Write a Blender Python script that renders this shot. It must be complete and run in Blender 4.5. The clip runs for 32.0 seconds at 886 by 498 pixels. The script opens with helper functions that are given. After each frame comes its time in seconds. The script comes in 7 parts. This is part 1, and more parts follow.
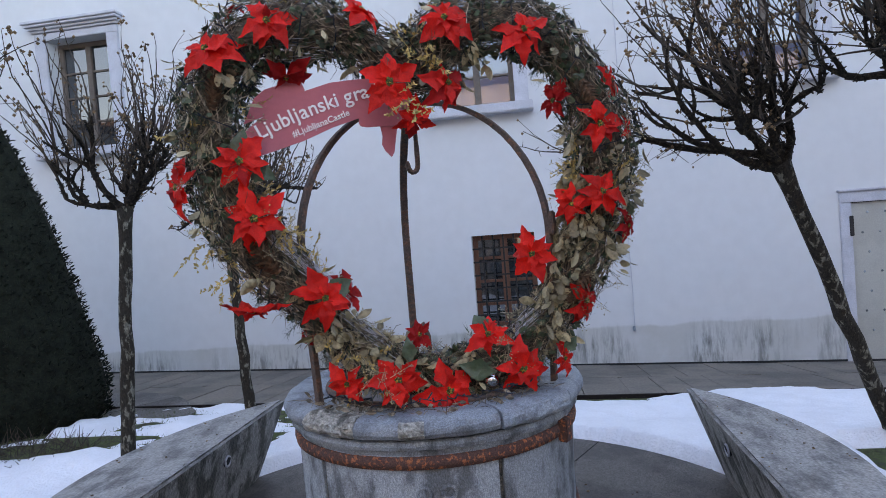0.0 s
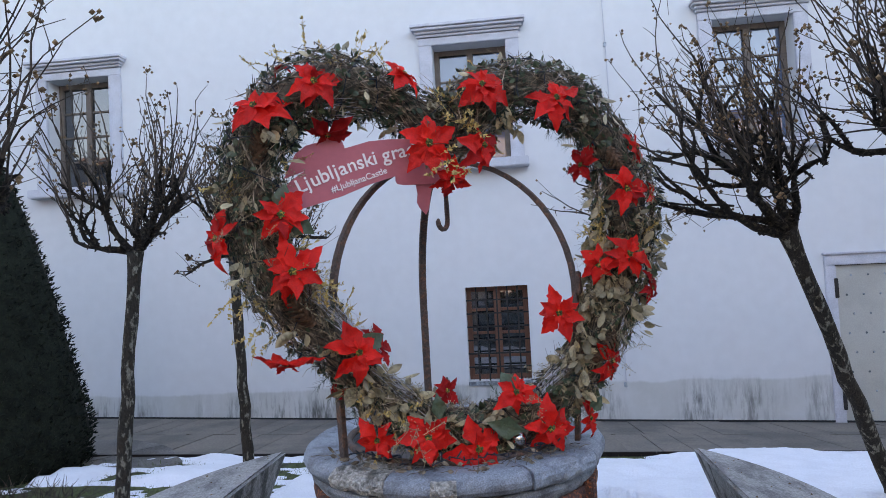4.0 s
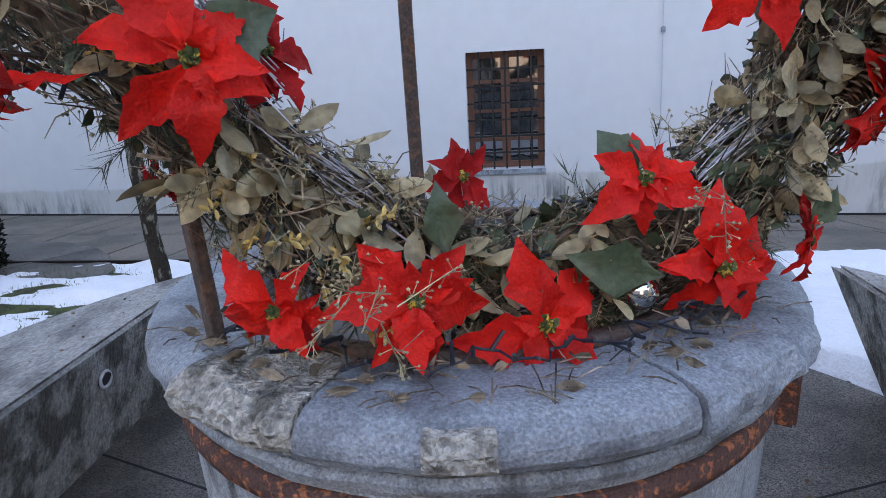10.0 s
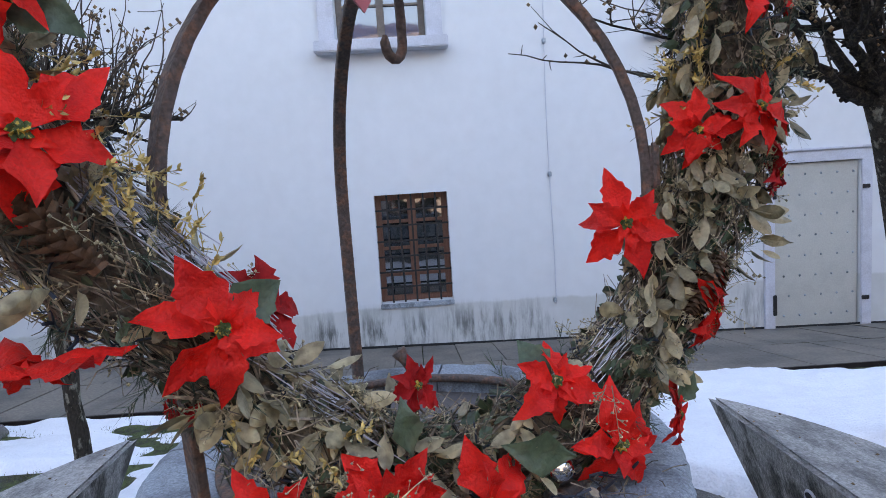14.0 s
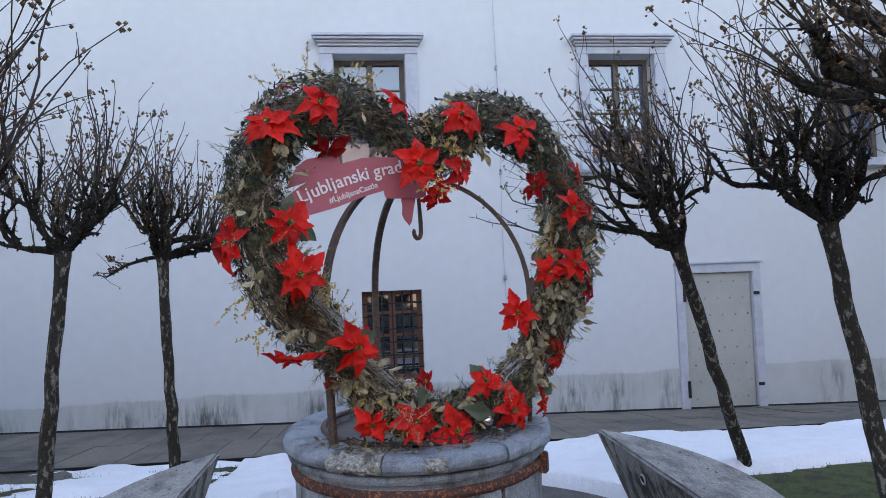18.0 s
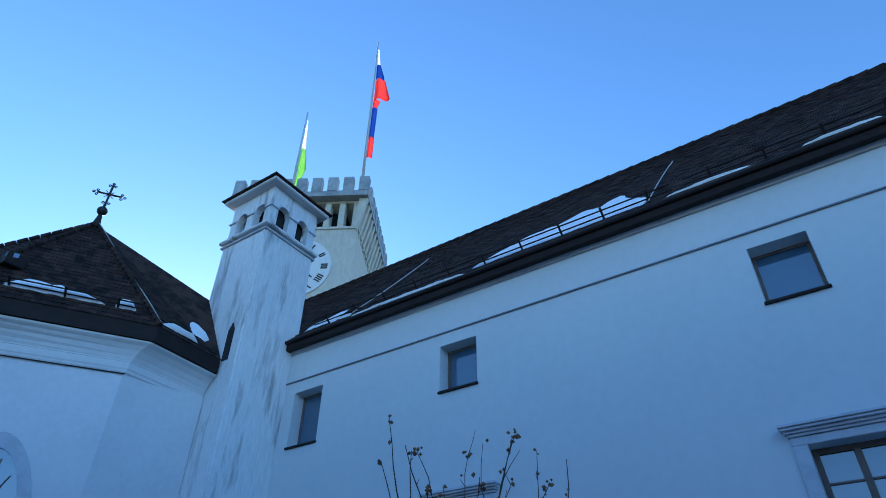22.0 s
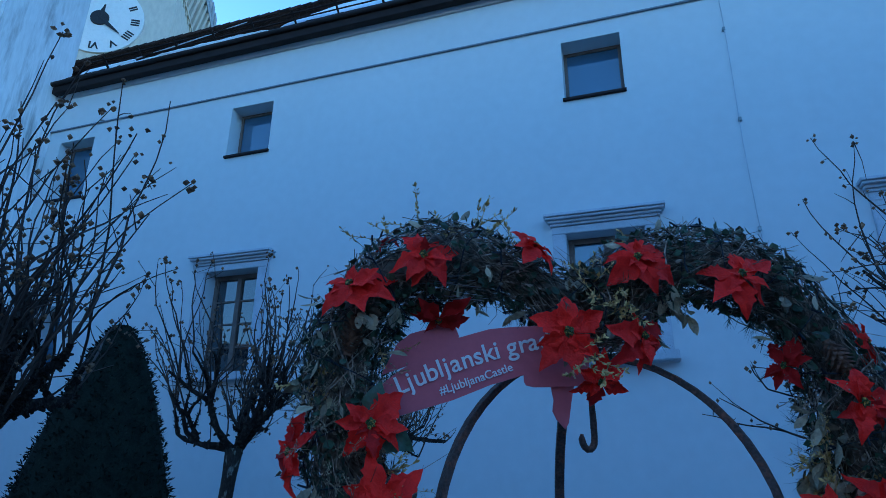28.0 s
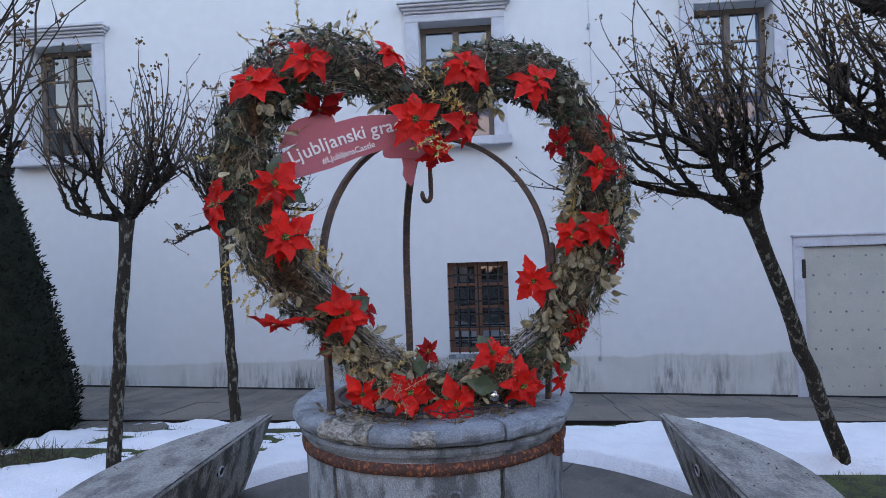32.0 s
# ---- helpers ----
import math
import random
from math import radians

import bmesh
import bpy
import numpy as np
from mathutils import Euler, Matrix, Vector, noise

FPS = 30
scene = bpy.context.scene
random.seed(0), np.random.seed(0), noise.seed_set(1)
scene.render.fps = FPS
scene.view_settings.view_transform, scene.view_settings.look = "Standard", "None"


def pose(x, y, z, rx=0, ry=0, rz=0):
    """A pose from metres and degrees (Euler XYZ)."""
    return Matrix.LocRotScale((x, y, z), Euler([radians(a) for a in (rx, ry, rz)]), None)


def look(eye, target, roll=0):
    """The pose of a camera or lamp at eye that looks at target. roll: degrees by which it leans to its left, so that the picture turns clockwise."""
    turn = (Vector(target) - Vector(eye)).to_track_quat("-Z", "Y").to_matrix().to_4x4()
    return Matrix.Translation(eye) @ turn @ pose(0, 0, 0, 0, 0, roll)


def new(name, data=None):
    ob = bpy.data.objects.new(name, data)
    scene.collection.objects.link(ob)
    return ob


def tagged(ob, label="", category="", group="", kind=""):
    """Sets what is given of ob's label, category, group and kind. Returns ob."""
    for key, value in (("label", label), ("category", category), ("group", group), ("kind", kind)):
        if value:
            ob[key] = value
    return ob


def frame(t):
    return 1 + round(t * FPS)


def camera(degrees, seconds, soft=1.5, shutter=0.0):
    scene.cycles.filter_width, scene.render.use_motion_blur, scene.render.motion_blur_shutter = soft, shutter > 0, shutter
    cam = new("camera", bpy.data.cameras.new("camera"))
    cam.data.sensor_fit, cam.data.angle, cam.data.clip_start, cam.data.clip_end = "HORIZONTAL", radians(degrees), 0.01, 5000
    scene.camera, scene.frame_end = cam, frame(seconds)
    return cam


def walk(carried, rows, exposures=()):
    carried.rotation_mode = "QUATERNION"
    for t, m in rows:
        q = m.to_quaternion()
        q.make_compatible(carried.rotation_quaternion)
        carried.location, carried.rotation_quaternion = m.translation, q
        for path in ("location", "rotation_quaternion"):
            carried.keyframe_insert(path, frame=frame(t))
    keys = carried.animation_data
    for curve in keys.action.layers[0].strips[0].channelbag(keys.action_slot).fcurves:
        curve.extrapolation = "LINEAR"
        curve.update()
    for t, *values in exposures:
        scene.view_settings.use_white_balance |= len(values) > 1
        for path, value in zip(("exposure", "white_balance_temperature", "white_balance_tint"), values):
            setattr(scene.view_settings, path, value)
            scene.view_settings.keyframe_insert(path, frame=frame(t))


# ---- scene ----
cam = camera(71.2, 32.0, 0.4)
PATH = [
    (0, (0.436, 0.839, 2.149), (0.136, 2.815, 2.085), -4.5),
    (0.5, (0.373, 0.939, 2.16), (0.032, 2.909, 2.111), -5.4),
    (1, (0.301, 0.949, 2.191), (0.043, 2.931, 2.14), -4.1),
    (1.5, (0.264, 0.915, 2.215), (0.056, 2.904, 2.192), -5.3),
    (2, (0.248, 0.868, 2.215), (0.055, 2.858, 2.22), -3.8),
    (2.5, (0.254, 0.811, 2.208), (0.061, 2.802, 2.255), -2.8),
    (3, (0.26, 0.778, 2.197), (0.056, 2.766, 2.277), -2.2),
    (3.5, (0.254, 0.768, 2.198), (0.031, 2.753, 2.295), -2.7),
    (5.5, (0.199, 0.884, 2.192), (-0.023, 2.871, 2.219), -3.3),
    (6, (0.197, 1.08, 2.187), (-0.063, 3.063, 2.215), -3.4),
    (6.5, (0.11, 1.284, 2.159), (-0.124, 3.269, 2.103), -3.7),
    (7, (0.016, 1.497, 2.138), (-0.051, 3.494, 2.044), -4.1),
    (7.5, (0.008, 1.742, 2.099), (-0.061, 3.727, 1.87), -4.2),
    (8, (0.002, 1.915, 2.14), (-0.11, 3.904, 1.967), -4.6),
    (8.5, (-0.037, 2.037, 2.104), (-0.159, 4.025, 1.926), -3.7),
    (9, (-0.041, 2.146, 2.048), (-0.135, 4.11, 1.684), -4.6),
    (9.5, (0.014, 2.236, 2.033), (-0.11, 4.19, 1.624), -3.7),
    (10, (0.024, 2.296, 1.907), (-0.202, 4.199, 1.336), -3.2),
    (10.5, (0.01, 2.317, 1.812), (-0.255, 4.16, 1.081), -2.6),
    (11, (0.0, 2.327, 1.8), (-0.229, 4.14, 0.988), -3.1),
    (11.5, (-0.011, 2.321, 1.827), (-0.232, 4.14, 1.028), -3.6),
    (12, (-0.013, 2.318, 1.907), (-0.248, 4.206, 1.291), -6.0),
    (12.5, (-0.024, 2.294, 1.986), (-0.29, 4.216, 1.504), -5.2),
    (13, (-0.033, 2.254, 2.09), (-0.282, 4.207, 1.739), -6.0),
    (13.5, (-0.057, 2.168, 2.117), (-0.17, 4.145, 1.837), -5.4),
    (14, (-0.043, 2.062, 2.135), (0.054, 4.048, 1.918), -3.7),
    (14.5, (-0.061, 1.852, 2.173), (0.053, 3.845, 2.058), -4.1),
    (16.5, (-0.366, 0.906, 2.263), (-0.09, 2.887, 2.254), -4.4),
    (17, (-0.386, 0.712, 2.28), (-0.045, 2.682, 2.324), -3.8),
    (17.5, (-0.293, 0.536, 2.247), (-0.054, 2.519, 2.341), -1.5),
    (18, (-0.265, 0.428, 2.217), (-0.043, 2.414, 2.3), -2.3),
    (18.5, (-0.305, 0.295, 2.193), (-0.093, 2.284, 2.233), -1.3),
    (19, (-0.33, 0.188, 2.166), (-0.166, 2.181, 2.16), -1.5),
    (19.5, (-0.306, 0.135, 2.181), (-0.164, 2.13, 2.192), -1.5),
    (20, (-0.238, 0.159, 2.222), (-0.202, 2.157, 2.305), -4.1),
    (20.5, (-0.177, 0.185, 2.338), (-0.372, 2.117, 2.818), -7.3),
    (21, (-0.15, 0.08, 2.43), (-0.671, 1.819, 3.271), -5.0),
    (21.5, (-0.099, 0.033, 2.506), (-0.855, 1.538, 3.584), -2.0),
    (22, (-0.199, 0.04, 2.581), (-1.101, 1.355, 3.788), 0.5),
    (22.5, (-0.227, 0.008, 2.571), (-1.208, 1.211, 3.831), 2.3),
    (23, (-0.207, 0.075, 2.575), (-1.261, 1.194, 3.855), 3.3),
    (23.5, (-0.011, 0.221, 2.51), (-1.09, 1.327, 3.781), 4.1),
    (24, (-0.076, 0.499, 2.575), (-1.132, 1.56, 3.901), 4.8),
    (24.5, (0.021, 0.803, 2.55), (-1.124, 1.766, 3.877), 8.2),
    (26.5, (0.112, 1.431, 2.412), (-1.122, 2.419, 3.636), 5.5),
    (27, (0.168, 1.266, 2.373), (-0.863, 2.623, 3.421), 0.9),
    (27.5, (0.147, 1.287, 2.333), (-0.689, 2.888, 3.192), 1.0),
    (28, (0.154, 1.316, 2.312), (-0.441, 3.096, 3.003), 0.5),
    (28.5, (0.15, 1.309, 2.289), (-0.314, 3.173, 2.846), 0.3),
    (29, (0.136, 1.301, 2.262), (-0.268, 3.21, 2.701), 0.0),
    (29.5, (0.122, 1.284, 2.235), (-0.201, 3.228, 2.578), -0.6),
    (30, (0.141, 1.227, 2.197), (-0.109, 3.199, 2.42), -0.2),
    (30.5, (0.216, 1.07, 2.183), (-0.022, 3.045, 2.393), -0.1),
    (31, (0.265, 0.928, 2.174), (0.013, 2.909, 2.289), 0.5),
    (31.5, (0.259, 0.763, 2.168), (0.019, 2.745, 2.283), -1.2),
    (32, (0.255, 0.599, 2.157), (0.083, 2.592, 2.171), -1.9),
]
EXPO = [(0, 3.22, 8980, 32), (8.5, 3.37, 8740, 31), (9.5, 3.42, 8740, 31), (10.0, 3.5, 8880, 31), (10.5, 3.65, 9170, 32), (11.0, 4.0, 9550, 33), (11.5, 4.0, 9550, 33), (12.2, 3.92, 9360, 32), (13.0, 3.76, 8740, 31), (14.5, 3.42, 8790, 31), (17, 3.34, 8830, 30), (18, 3.19, 8830, 30), (20, 3.19, 9170, 30), (20.5, 2.65, 6960, 24), (21.0, 2.4, 5550, 17), (22.0, 1.45, 4700, 11), (23.0, 1.04, 4420, 9), (24.5, 0.79, 4370, 9), (26.5, 0.73, 4370, 9), (28.0, 1.65, 4350, 6), (29.0, 2.32, 4720, 5), (29.6, 2.72, 6260, 18), (30.2, 3.02, 7820, 27), (31, 3.09, 8280, 30), (32, 3.12, 8420, 31)]
walk(cam, [(t, look(eye, target, roll)) for t, eye, target, roll in PATH], EXPO)

# ---- light: open blue sky, the yard in the shade of the buildings, a low sun behind the roofs ----
SUN_ELEV, SUN_AZ = 8.0, -58.0       # degrees; azimuth clockwise from +y
world = bpy.data.worlds.new("sky")
scene.world = world
world.use_nodes = True
wn = world.node_tree
sky = wn.nodes.new("ShaderNodeTexSky")
sky.sky_type, sky.sun_disc = "NISHITA", False
sky.sun_elevation, sky.sun_rotation = radians(SUN_ELEV), radians(SUN_AZ)
sky.altitude, sky.dust_density, sky.ozone_density = 400.0, 0.6, 2.0
bg = wn.nodes["Background"]
bg.inputs["Strength"].default_value = 0.15
wn.links.new(sky.outputs[0], bg.inputs[0])
sun = new("sun", bpy.data.lights.new("sun", "SUN"))
sun.data.energy, sun.data.angle, sun.data.color = 3.0, radians(0.5), (1.0, 0.86, 0.66)
_d = Vector((math.sin(radians(SUN_AZ)) * math.cos(radians(SUN_ELEV)), math.cos(radians(SUN_AZ)) * math.cos(radians(SUN_ELEV)), math.sin(radians(SUN_ELEV))))
sun.rotation_mode = "QUATERNION"
sun.rotation_quaternion = _d.to_track_quat("Z", "Y")
sun.location = (0, 0, 40)

# ---- materials ----
def material(name, base, rough=0.8, metal=0.0, var=0.25, scale=6.0, fine=60.0, bump=0.2, dist=0.01, second=None, mix=(0.45, 0.6), each=0.0, island=0.0, spec=0.5, stretch=(1, 1, 1), trans=0.0):
    """Grain and stains at two scales: a broad noise blends base to second, a fine one roughens and tints."""
    m = bpy.data.materials.new(name)
    m.use_nodes = True
    nt = m.node_tree
    n, l = nt.nodes, nt.links
    p = n["Principled BSDF"]
    p.inputs["Roughness"].default_value, p.inputs["Metallic"].default_value = rough, metal
    p.inputs["Specular IOR Level"].default_value = spec
    co = n.new("ShaderNodeTexCoord")
    mp = n.new("ShaderNodeMapping")
    mp.inputs["Scale"].default_value = stretch
    geo = n.new("ShaderNodeNewGeometry")
    l.new(geo.outputs["Position"], mp.inputs["Vector"])
    a = n.new("ShaderNodeTexNoise")
    a.inputs["Scale"].default_value, a.inputs["Detail"].default_value, a.inputs["Roughness"].default_value = scale, 6.0, 0.6
    b = n.new("ShaderNodeTexNoise")
    b.inputs["Scale"].default_value, b.inputs["Detail"].default_value = fine, 3.0
    l.new(mp.outputs[0], a.inputs["Vector"])
    l.new(mp.outputs[0], b.inputs["Vector"])
    ramp = n.new("ShaderNodeMapRange")
    ramp.inputs["From Min"].default_value, ramp.inputs["From Max"].default_value = mix
    l.new(a.outputs["Fac"], ramp.inputs["Value"])
    c = n.new("ShaderNodeMix")
    c.data_type = "RGBA"
    c.inputs[6].default_value = (*base, 1)
    c.inputs[7].default_value = (*(second or [v * (1 - var) for v in base]), 1)
    l.new(ramp.outputs[0], c.inputs[0])
    hv = n.new("ShaderNodeHueSaturation")
    l.new(c.outputs[2], hv.inputs["Color"])
    mr = n.new("ShaderNodeMapRange")
    mr.inputs["From Min"].default_value, mr.inputs["From Max"].default_value = 0.3, 0.7
    mr.inputs["To Min"].default_value, mr.inputs["To Max"].default_value = 1 - var * 0.7, 1 + var * 0.7
    l.new(b.outputs["Fac"], mr.inputs["Value"])
    val = mr.outputs[0]
    for amount, socket in ((each, None), (island, "i")):
        if amount:
            if socket:
                src = geo.outputs["Random Per Island"]
            else:
                src = n.new("ShaderNodeObjectInfo").outputs["Random"]
            r = n.new("ShaderNodeMapRange")
            r.inputs["To Min"].default_value, r.inputs["To Max"].default_value = 1 - amount, 1 + amount
            l.new(src, r.inputs["Value"])
            mu = n.new("ShaderNodeMath")
            mu.operation = "MULTIPLY"
            l.new(val, mu.inputs[0])
            l.new(r.outputs[0], mu.inputs[1])
            val = mu.outputs[0]
    l.new(val, hv.inputs["Value"])
    l.new(hv.outputs[0], p.inputs["Base Color"])
    if trans:
        p.inputs["Subsurface Weight"].default_value = 0.0
        tr = n.new("ShaderNodeBsdfTranslucent")
        l.new(hv.outputs[0], tr.inputs["Color"])
        ms = n.new("ShaderNodeMixShader")
        ms.inputs[0].default_value = trans
        l.new(p.outputs[0], ms.inputs[1])
        l.new(tr.outputs[0], ms.inputs[2])
        l.new(ms.outputs[0], n["Material Output"].inputs[0])
    if bump:
        ad = n.new("ShaderNodeMath")
        ad.operation = "ADD"
        l.new(a.outputs["Fac"], ad.inputs[0])
        l.new(b.outputs["Fac"], ad.inputs[1])
        bp = n.new("ShaderNodeBump")
        bp.inputs["Strength"].default_value, bp.inputs["Distance"].default_value = bump, dist
        l.new(ad.outputs[0], bp.inputs["Height"])
        l.new(bp.outputs[0], p.inputs["Normal"])
    return m


def stained_plaster(name, base, band_tint, mould, z_edge):
    """Lime plaster with a damp band of crisp, wavering edge along its foot, and dark mould that has run down it."""
    m = material(name, base, 0.9, var=0.035, scale=0.5, fine=6.0, bump=0.06, dist=0.01, mix=(0.35, 0.7))
    n, l = m.node_tree.nodes, m.node_tree.links
    p = n["Principled BSDF"]
    old = p.inputs["Base Color"].links[0].from_socket
    geo = n.new("ShaderNodeNewGeometry")
    sep = n.new("ShaderNodeSeparateXYZ")
    l.new(geo.outputs["Position"], sep.inputs[0])

    def noise_at(scale, stretch, detail, lo, hi):
        mp = n.new("ShaderNodeMapping")
        mp.inputs["Scale"].default_value = stretch
        l.new(geo.outputs["Position"], mp.inputs[0])
        no = n.new("ShaderNodeTexNoise")
        no.inputs["Scale"].default_value, no.inputs["Detail"].default_value, no.inputs["Roughness"].default_value = scale, detail, 0.65
        l.new(mp.outputs[0], no.inputs["Vector"])
        r = n.new("ShaderNodeMapRange")
        r.inputs["From Min"].default_value, r.inputs["From Max"].default_value = lo, hi
        l.new(no.outputs["Fac"], r.inputs["Value"])
        return r.outputs[0]

    def maths(op, x, y, z=None):
        k = n.new("ShaderNodeMath")
        k.operation = op
        for i, v in enumerate((x, y, z)):
            if v is None:
                continue
            if isinstance(v, (int, float)):
                k.inputs[i].default_value = v
            else:
                l.new(v, k.inputs[i])
        return k.outputs[0]

    def tint(fac, under, colour):
        c = n.new("ShaderNodeMix")
        c.data_type = "RGBA"
        l.new(fac, c.inputs[0])
        l.new(under, c.inputs[6])
        c.inputs[7].default_value = (*colour, 1)
        return c.outputs[2]

    wav = noise_at(1.4, (1, 1, 0), 5.0, 0.2, 0.8)
    height = maths("MULTIPLY_ADD", wav, -0.1, sep.outputs["Z"])
    band = n.new("ShaderNodeMapRange")
    band.inputs["From Min"].default_value, band.inputs["From Max"].default_value = z_edge - 0.03, z_edge - 0.06
    l.new(height, band.inputs["Value"])
    deep = n.new("ShaderNodeMapRange")
    deep.inputs["From Min"].default_value, deep.inputs["From Max"].default_value = z_edge + 0.02, z_edge - 0.3
    l.new(height, deep.inputs["Value"])
    mottle = noise_at(2.2, (1, 1, 0.8), 6.0, 0.3, 0.75)
    fac = maths("MULTIPLY", band.outputs[0], maths("MULTIPLY_ADD", mottle, 0.5, 0.32))
    col = tint(fac, old, band_tint)
    drips = noise_at(5.0, (2.6, 1, 0.45), 8.0, 0.44, 0.62)
    where = noise_at(0.7, (1, 1, 0.2), 3.0, 0.44, 0.56)
    col = tint(maths("MULTIPLY", maths("MULTIPLY", drips, where), maths("MULTIPLY", deep.outputs[0], 0.95)), col, mould)
    l.new(col, p.inputs["Base Color"])
    return m


def speckle(m, scale, amount, stretch=(1, 1, 1)):
    """Adds small grains of lighter and darker stone to a material."""
    n, l = m.node_tree.nodes, m.node_tree.links
    p = n["Principled BSDF"]
    old = p.inputs["Base Color"].links[0].from_socket
    geo = n.new("ShaderNodeNewGeometry")
    mp = n.new("ShaderNodeMapping")
    mp.inputs["Scale"].default_value = stretch
    l.new(geo.outputs["Position"], mp.inputs["Vector"])
    vo = n.new("ShaderNodeTexVoronoi")
    vo.inputs["Scale"].default_value = scale
    l.new(mp.outputs[0], vo.inputs["Vector"])
    sep = n.new("ShaderNodeSeparateColor")
    l.new(vo.outputs["Color"], sep.inputs[0])
    mr = n.new("ShaderNodeMapRange")
    mr.inputs["To Min"].default_value, mr.inputs["To Max"].default_value = 1 - amount, 1 + amount
    l.new(sep.outputs[0], mr.inputs["Value"])
    hv = n.new("ShaderNodeHueSaturation")
    l.new(old, hv.inputs["Color"])
    l.new(mr.outputs[0], hv.inputs["Value"])
    l.new(hv.outputs[0], p.inputs["Base Color"])
    return m


def glass(name, tint=(0.02, 0.025, 0.03), rough=0.03):
    m = bpy.data.materials.new(name)
    m.use_nodes = True
    p = m.node_tree.nodes["Principled BSDF"]
    p.inputs["Base Color"].default_value = (*tint, 1)
    p.inputs["Roughness"].default_value, p.inputs["IOR"].default_value = rough, 1.7
    p.inputs["Specular IOR Level"].default_value = 1.0
    no = m.node_tree.nodes.new("ShaderNodeTexNoise")
    no.inputs["Scale"].default_value = 1.3
    bp = m.node_tree.nodes.new("ShaderNodeBump")
    bp.inputs["Strength"].default_value, bp.inputs["Distance"].default_value = 0.05, 0.02
    m.node_tree.links.new(no.outputs["Fac"], bp.inputs["Height"])
    m.node_tree.links.new(bp.outputs[0], p.inputs["Normal"])
    return m


M_WALL = stained_plaster("white_lime_plaster", (0.595, 0.618, 0.632), (0.4, 0.41, 0.38), (0.1, 0.105, 0.1), 0.63)
M_PLASTER = material("smooth_white_plaster", (0.66, 0.665, 0.68), 0.9, var=0.05, scale=0.7, fine=8, bump=0.05)
M_TURRET = material("weathered_white_plaster", (0.7, 0.71, 0.72), 0.9, var=0.12, scale=2.6, fine=20, bump=0.1, second=(0.13, 0.135, 0.14), mix=(0.53, 0.74), stretch=(1, 1, 0.16))
M_TOWER = material("cream_tower_render", (0.62, 0.57, 0.47), 0.9, var=0.12, scale=0.5, fine=6, bump=0.15, second=(0.42, 0.38, 0.31), mix=(0.55, 0.8), stretch=(1, 1, 0.4))
M_STONE = speckle(material("grey_limestone", (0.31, 0.36, 0.395), 0.75, var=0.35, scale=6.5, fine=150, bump=0.7, dist=0.008, second=(0.12, 0.138, 0.15), mix=(0.46, 0.6), each=0.2, stretch=(1.3, 1.3, 0.6)), 330, 0.25)
M_MORTAR = speckle(material("crumbling_mortar", (0.13, 0.125, 0.105), 0.95, var=0.5, scale=40, fine=120, bump=1.0, dist=0.02, second=(0.05, 0.05, 0.045), mix=(0.48, 0.6)), 200, 0.3)
M_RIM = speckle(material("worn_grey_rim_stone", (0.24, 0.285, 0.325), 0.65, var=0.35, scale=7, fine=170, bump=0.6, dist=0.008, second=(0.1, 0.115, 0.132), mix=(0.46, 0.66), each=0.25), 260, 0.22)
M_RIMROUGH = speckle(material("pitted_pale_stone", (0.4, 0.395, 0.36), 0.9, var=0.4, scale=16, fine=60, bump=1.0, dist=0.03, second=(0.13, 0.13, 0.115), mix=(0.52, 0.64)), 150, 0.3)
M_BENCH = speckle(material("weathered_concrete", (0.31, 0.305, 0.295), 0.45, var=0.35, scale=9, fine=90, bump=0.6, dist=0.01, second=(0.14, 0.138, 0.135), mix=(0.47, 0.62), stretch=(1, 0.45, 1)), 130, 0.25)
M_BENCHSIDE = speckle(material("mossy_dark_concrete", (0.29, 0.29, 0.275), 0.75, var=0.45, scale=8, fine=70, bump=1.0, dist=0.016, second=(0.075, 0.075, 0.065), mix=(0.46, 0.58), stretch=(1, 1, 0.55)), 190, 0.25)
M_FLOOR = speckle(material("dark_washed_concrete", (0.11, 0.1, 0.09), 0.5, var=0.3, scale=2.5, fine=170, bump=0.5, dist=0.004, second=(0.055, 0.05, 0.046)), 230, 0.85)
M_PAVE = material("grey_brown_paving", (0.18, 0.155, 0.13), 0.7, var=0.3, scale=1.3, fine=40, bump=0.3, dist=0.006, second=(0.11, 0.098, 0.086), each=0.07)
M_SNOW = material("old_snow", (0.82, 0.85, 0.9), 0.6, var=0.05, scale=5, fine=60, bump=0.5, dist=0.03)
M_GRASS = material("winter_lawn", (0.075, 0.105, 0.032), 0.95, var=0.5, scale=9, fine=120, bump=0.9, dist=0.03, second=(0.05, 0.05, 0.03))
M_BLADE = material("grass_blades", (0.09, 0.135, 0.04), 0.8, var=0.3, scale=4, island=0.4, second=(0.12, 0.11, 0.06))
M_SOIL = material("bare_ground", (0.13, 0.125, 0.115), 0.95, var=0.3, scale=1.5, fine=40, bump=0.5, dist=0.02)
M_IRON = material("rusty_iron", (0.1, 0.075, 0.066), 0.75, metal=0.2, var=0.5, scale=30, fine=110, bump=0.8, dist=0.004, second=(0.2, 0.1, 0.065), mix=(0.48, 0.66))
M_BAND = material("rusted_band", (0.105, 0.052, 0.044), 0.85, metal=0.1, var=0.5, scale=55, fine=190, bump=0.9, dist=0.004, second=(0.46, 0.15, 0.065), mix=(0.52, 0.62))
M_DARKIRON = material("dark_iron", (0.03, 0.028, 0.028), 0.6, metal=0.4, var=0.3, scale=20, bump=0.3)
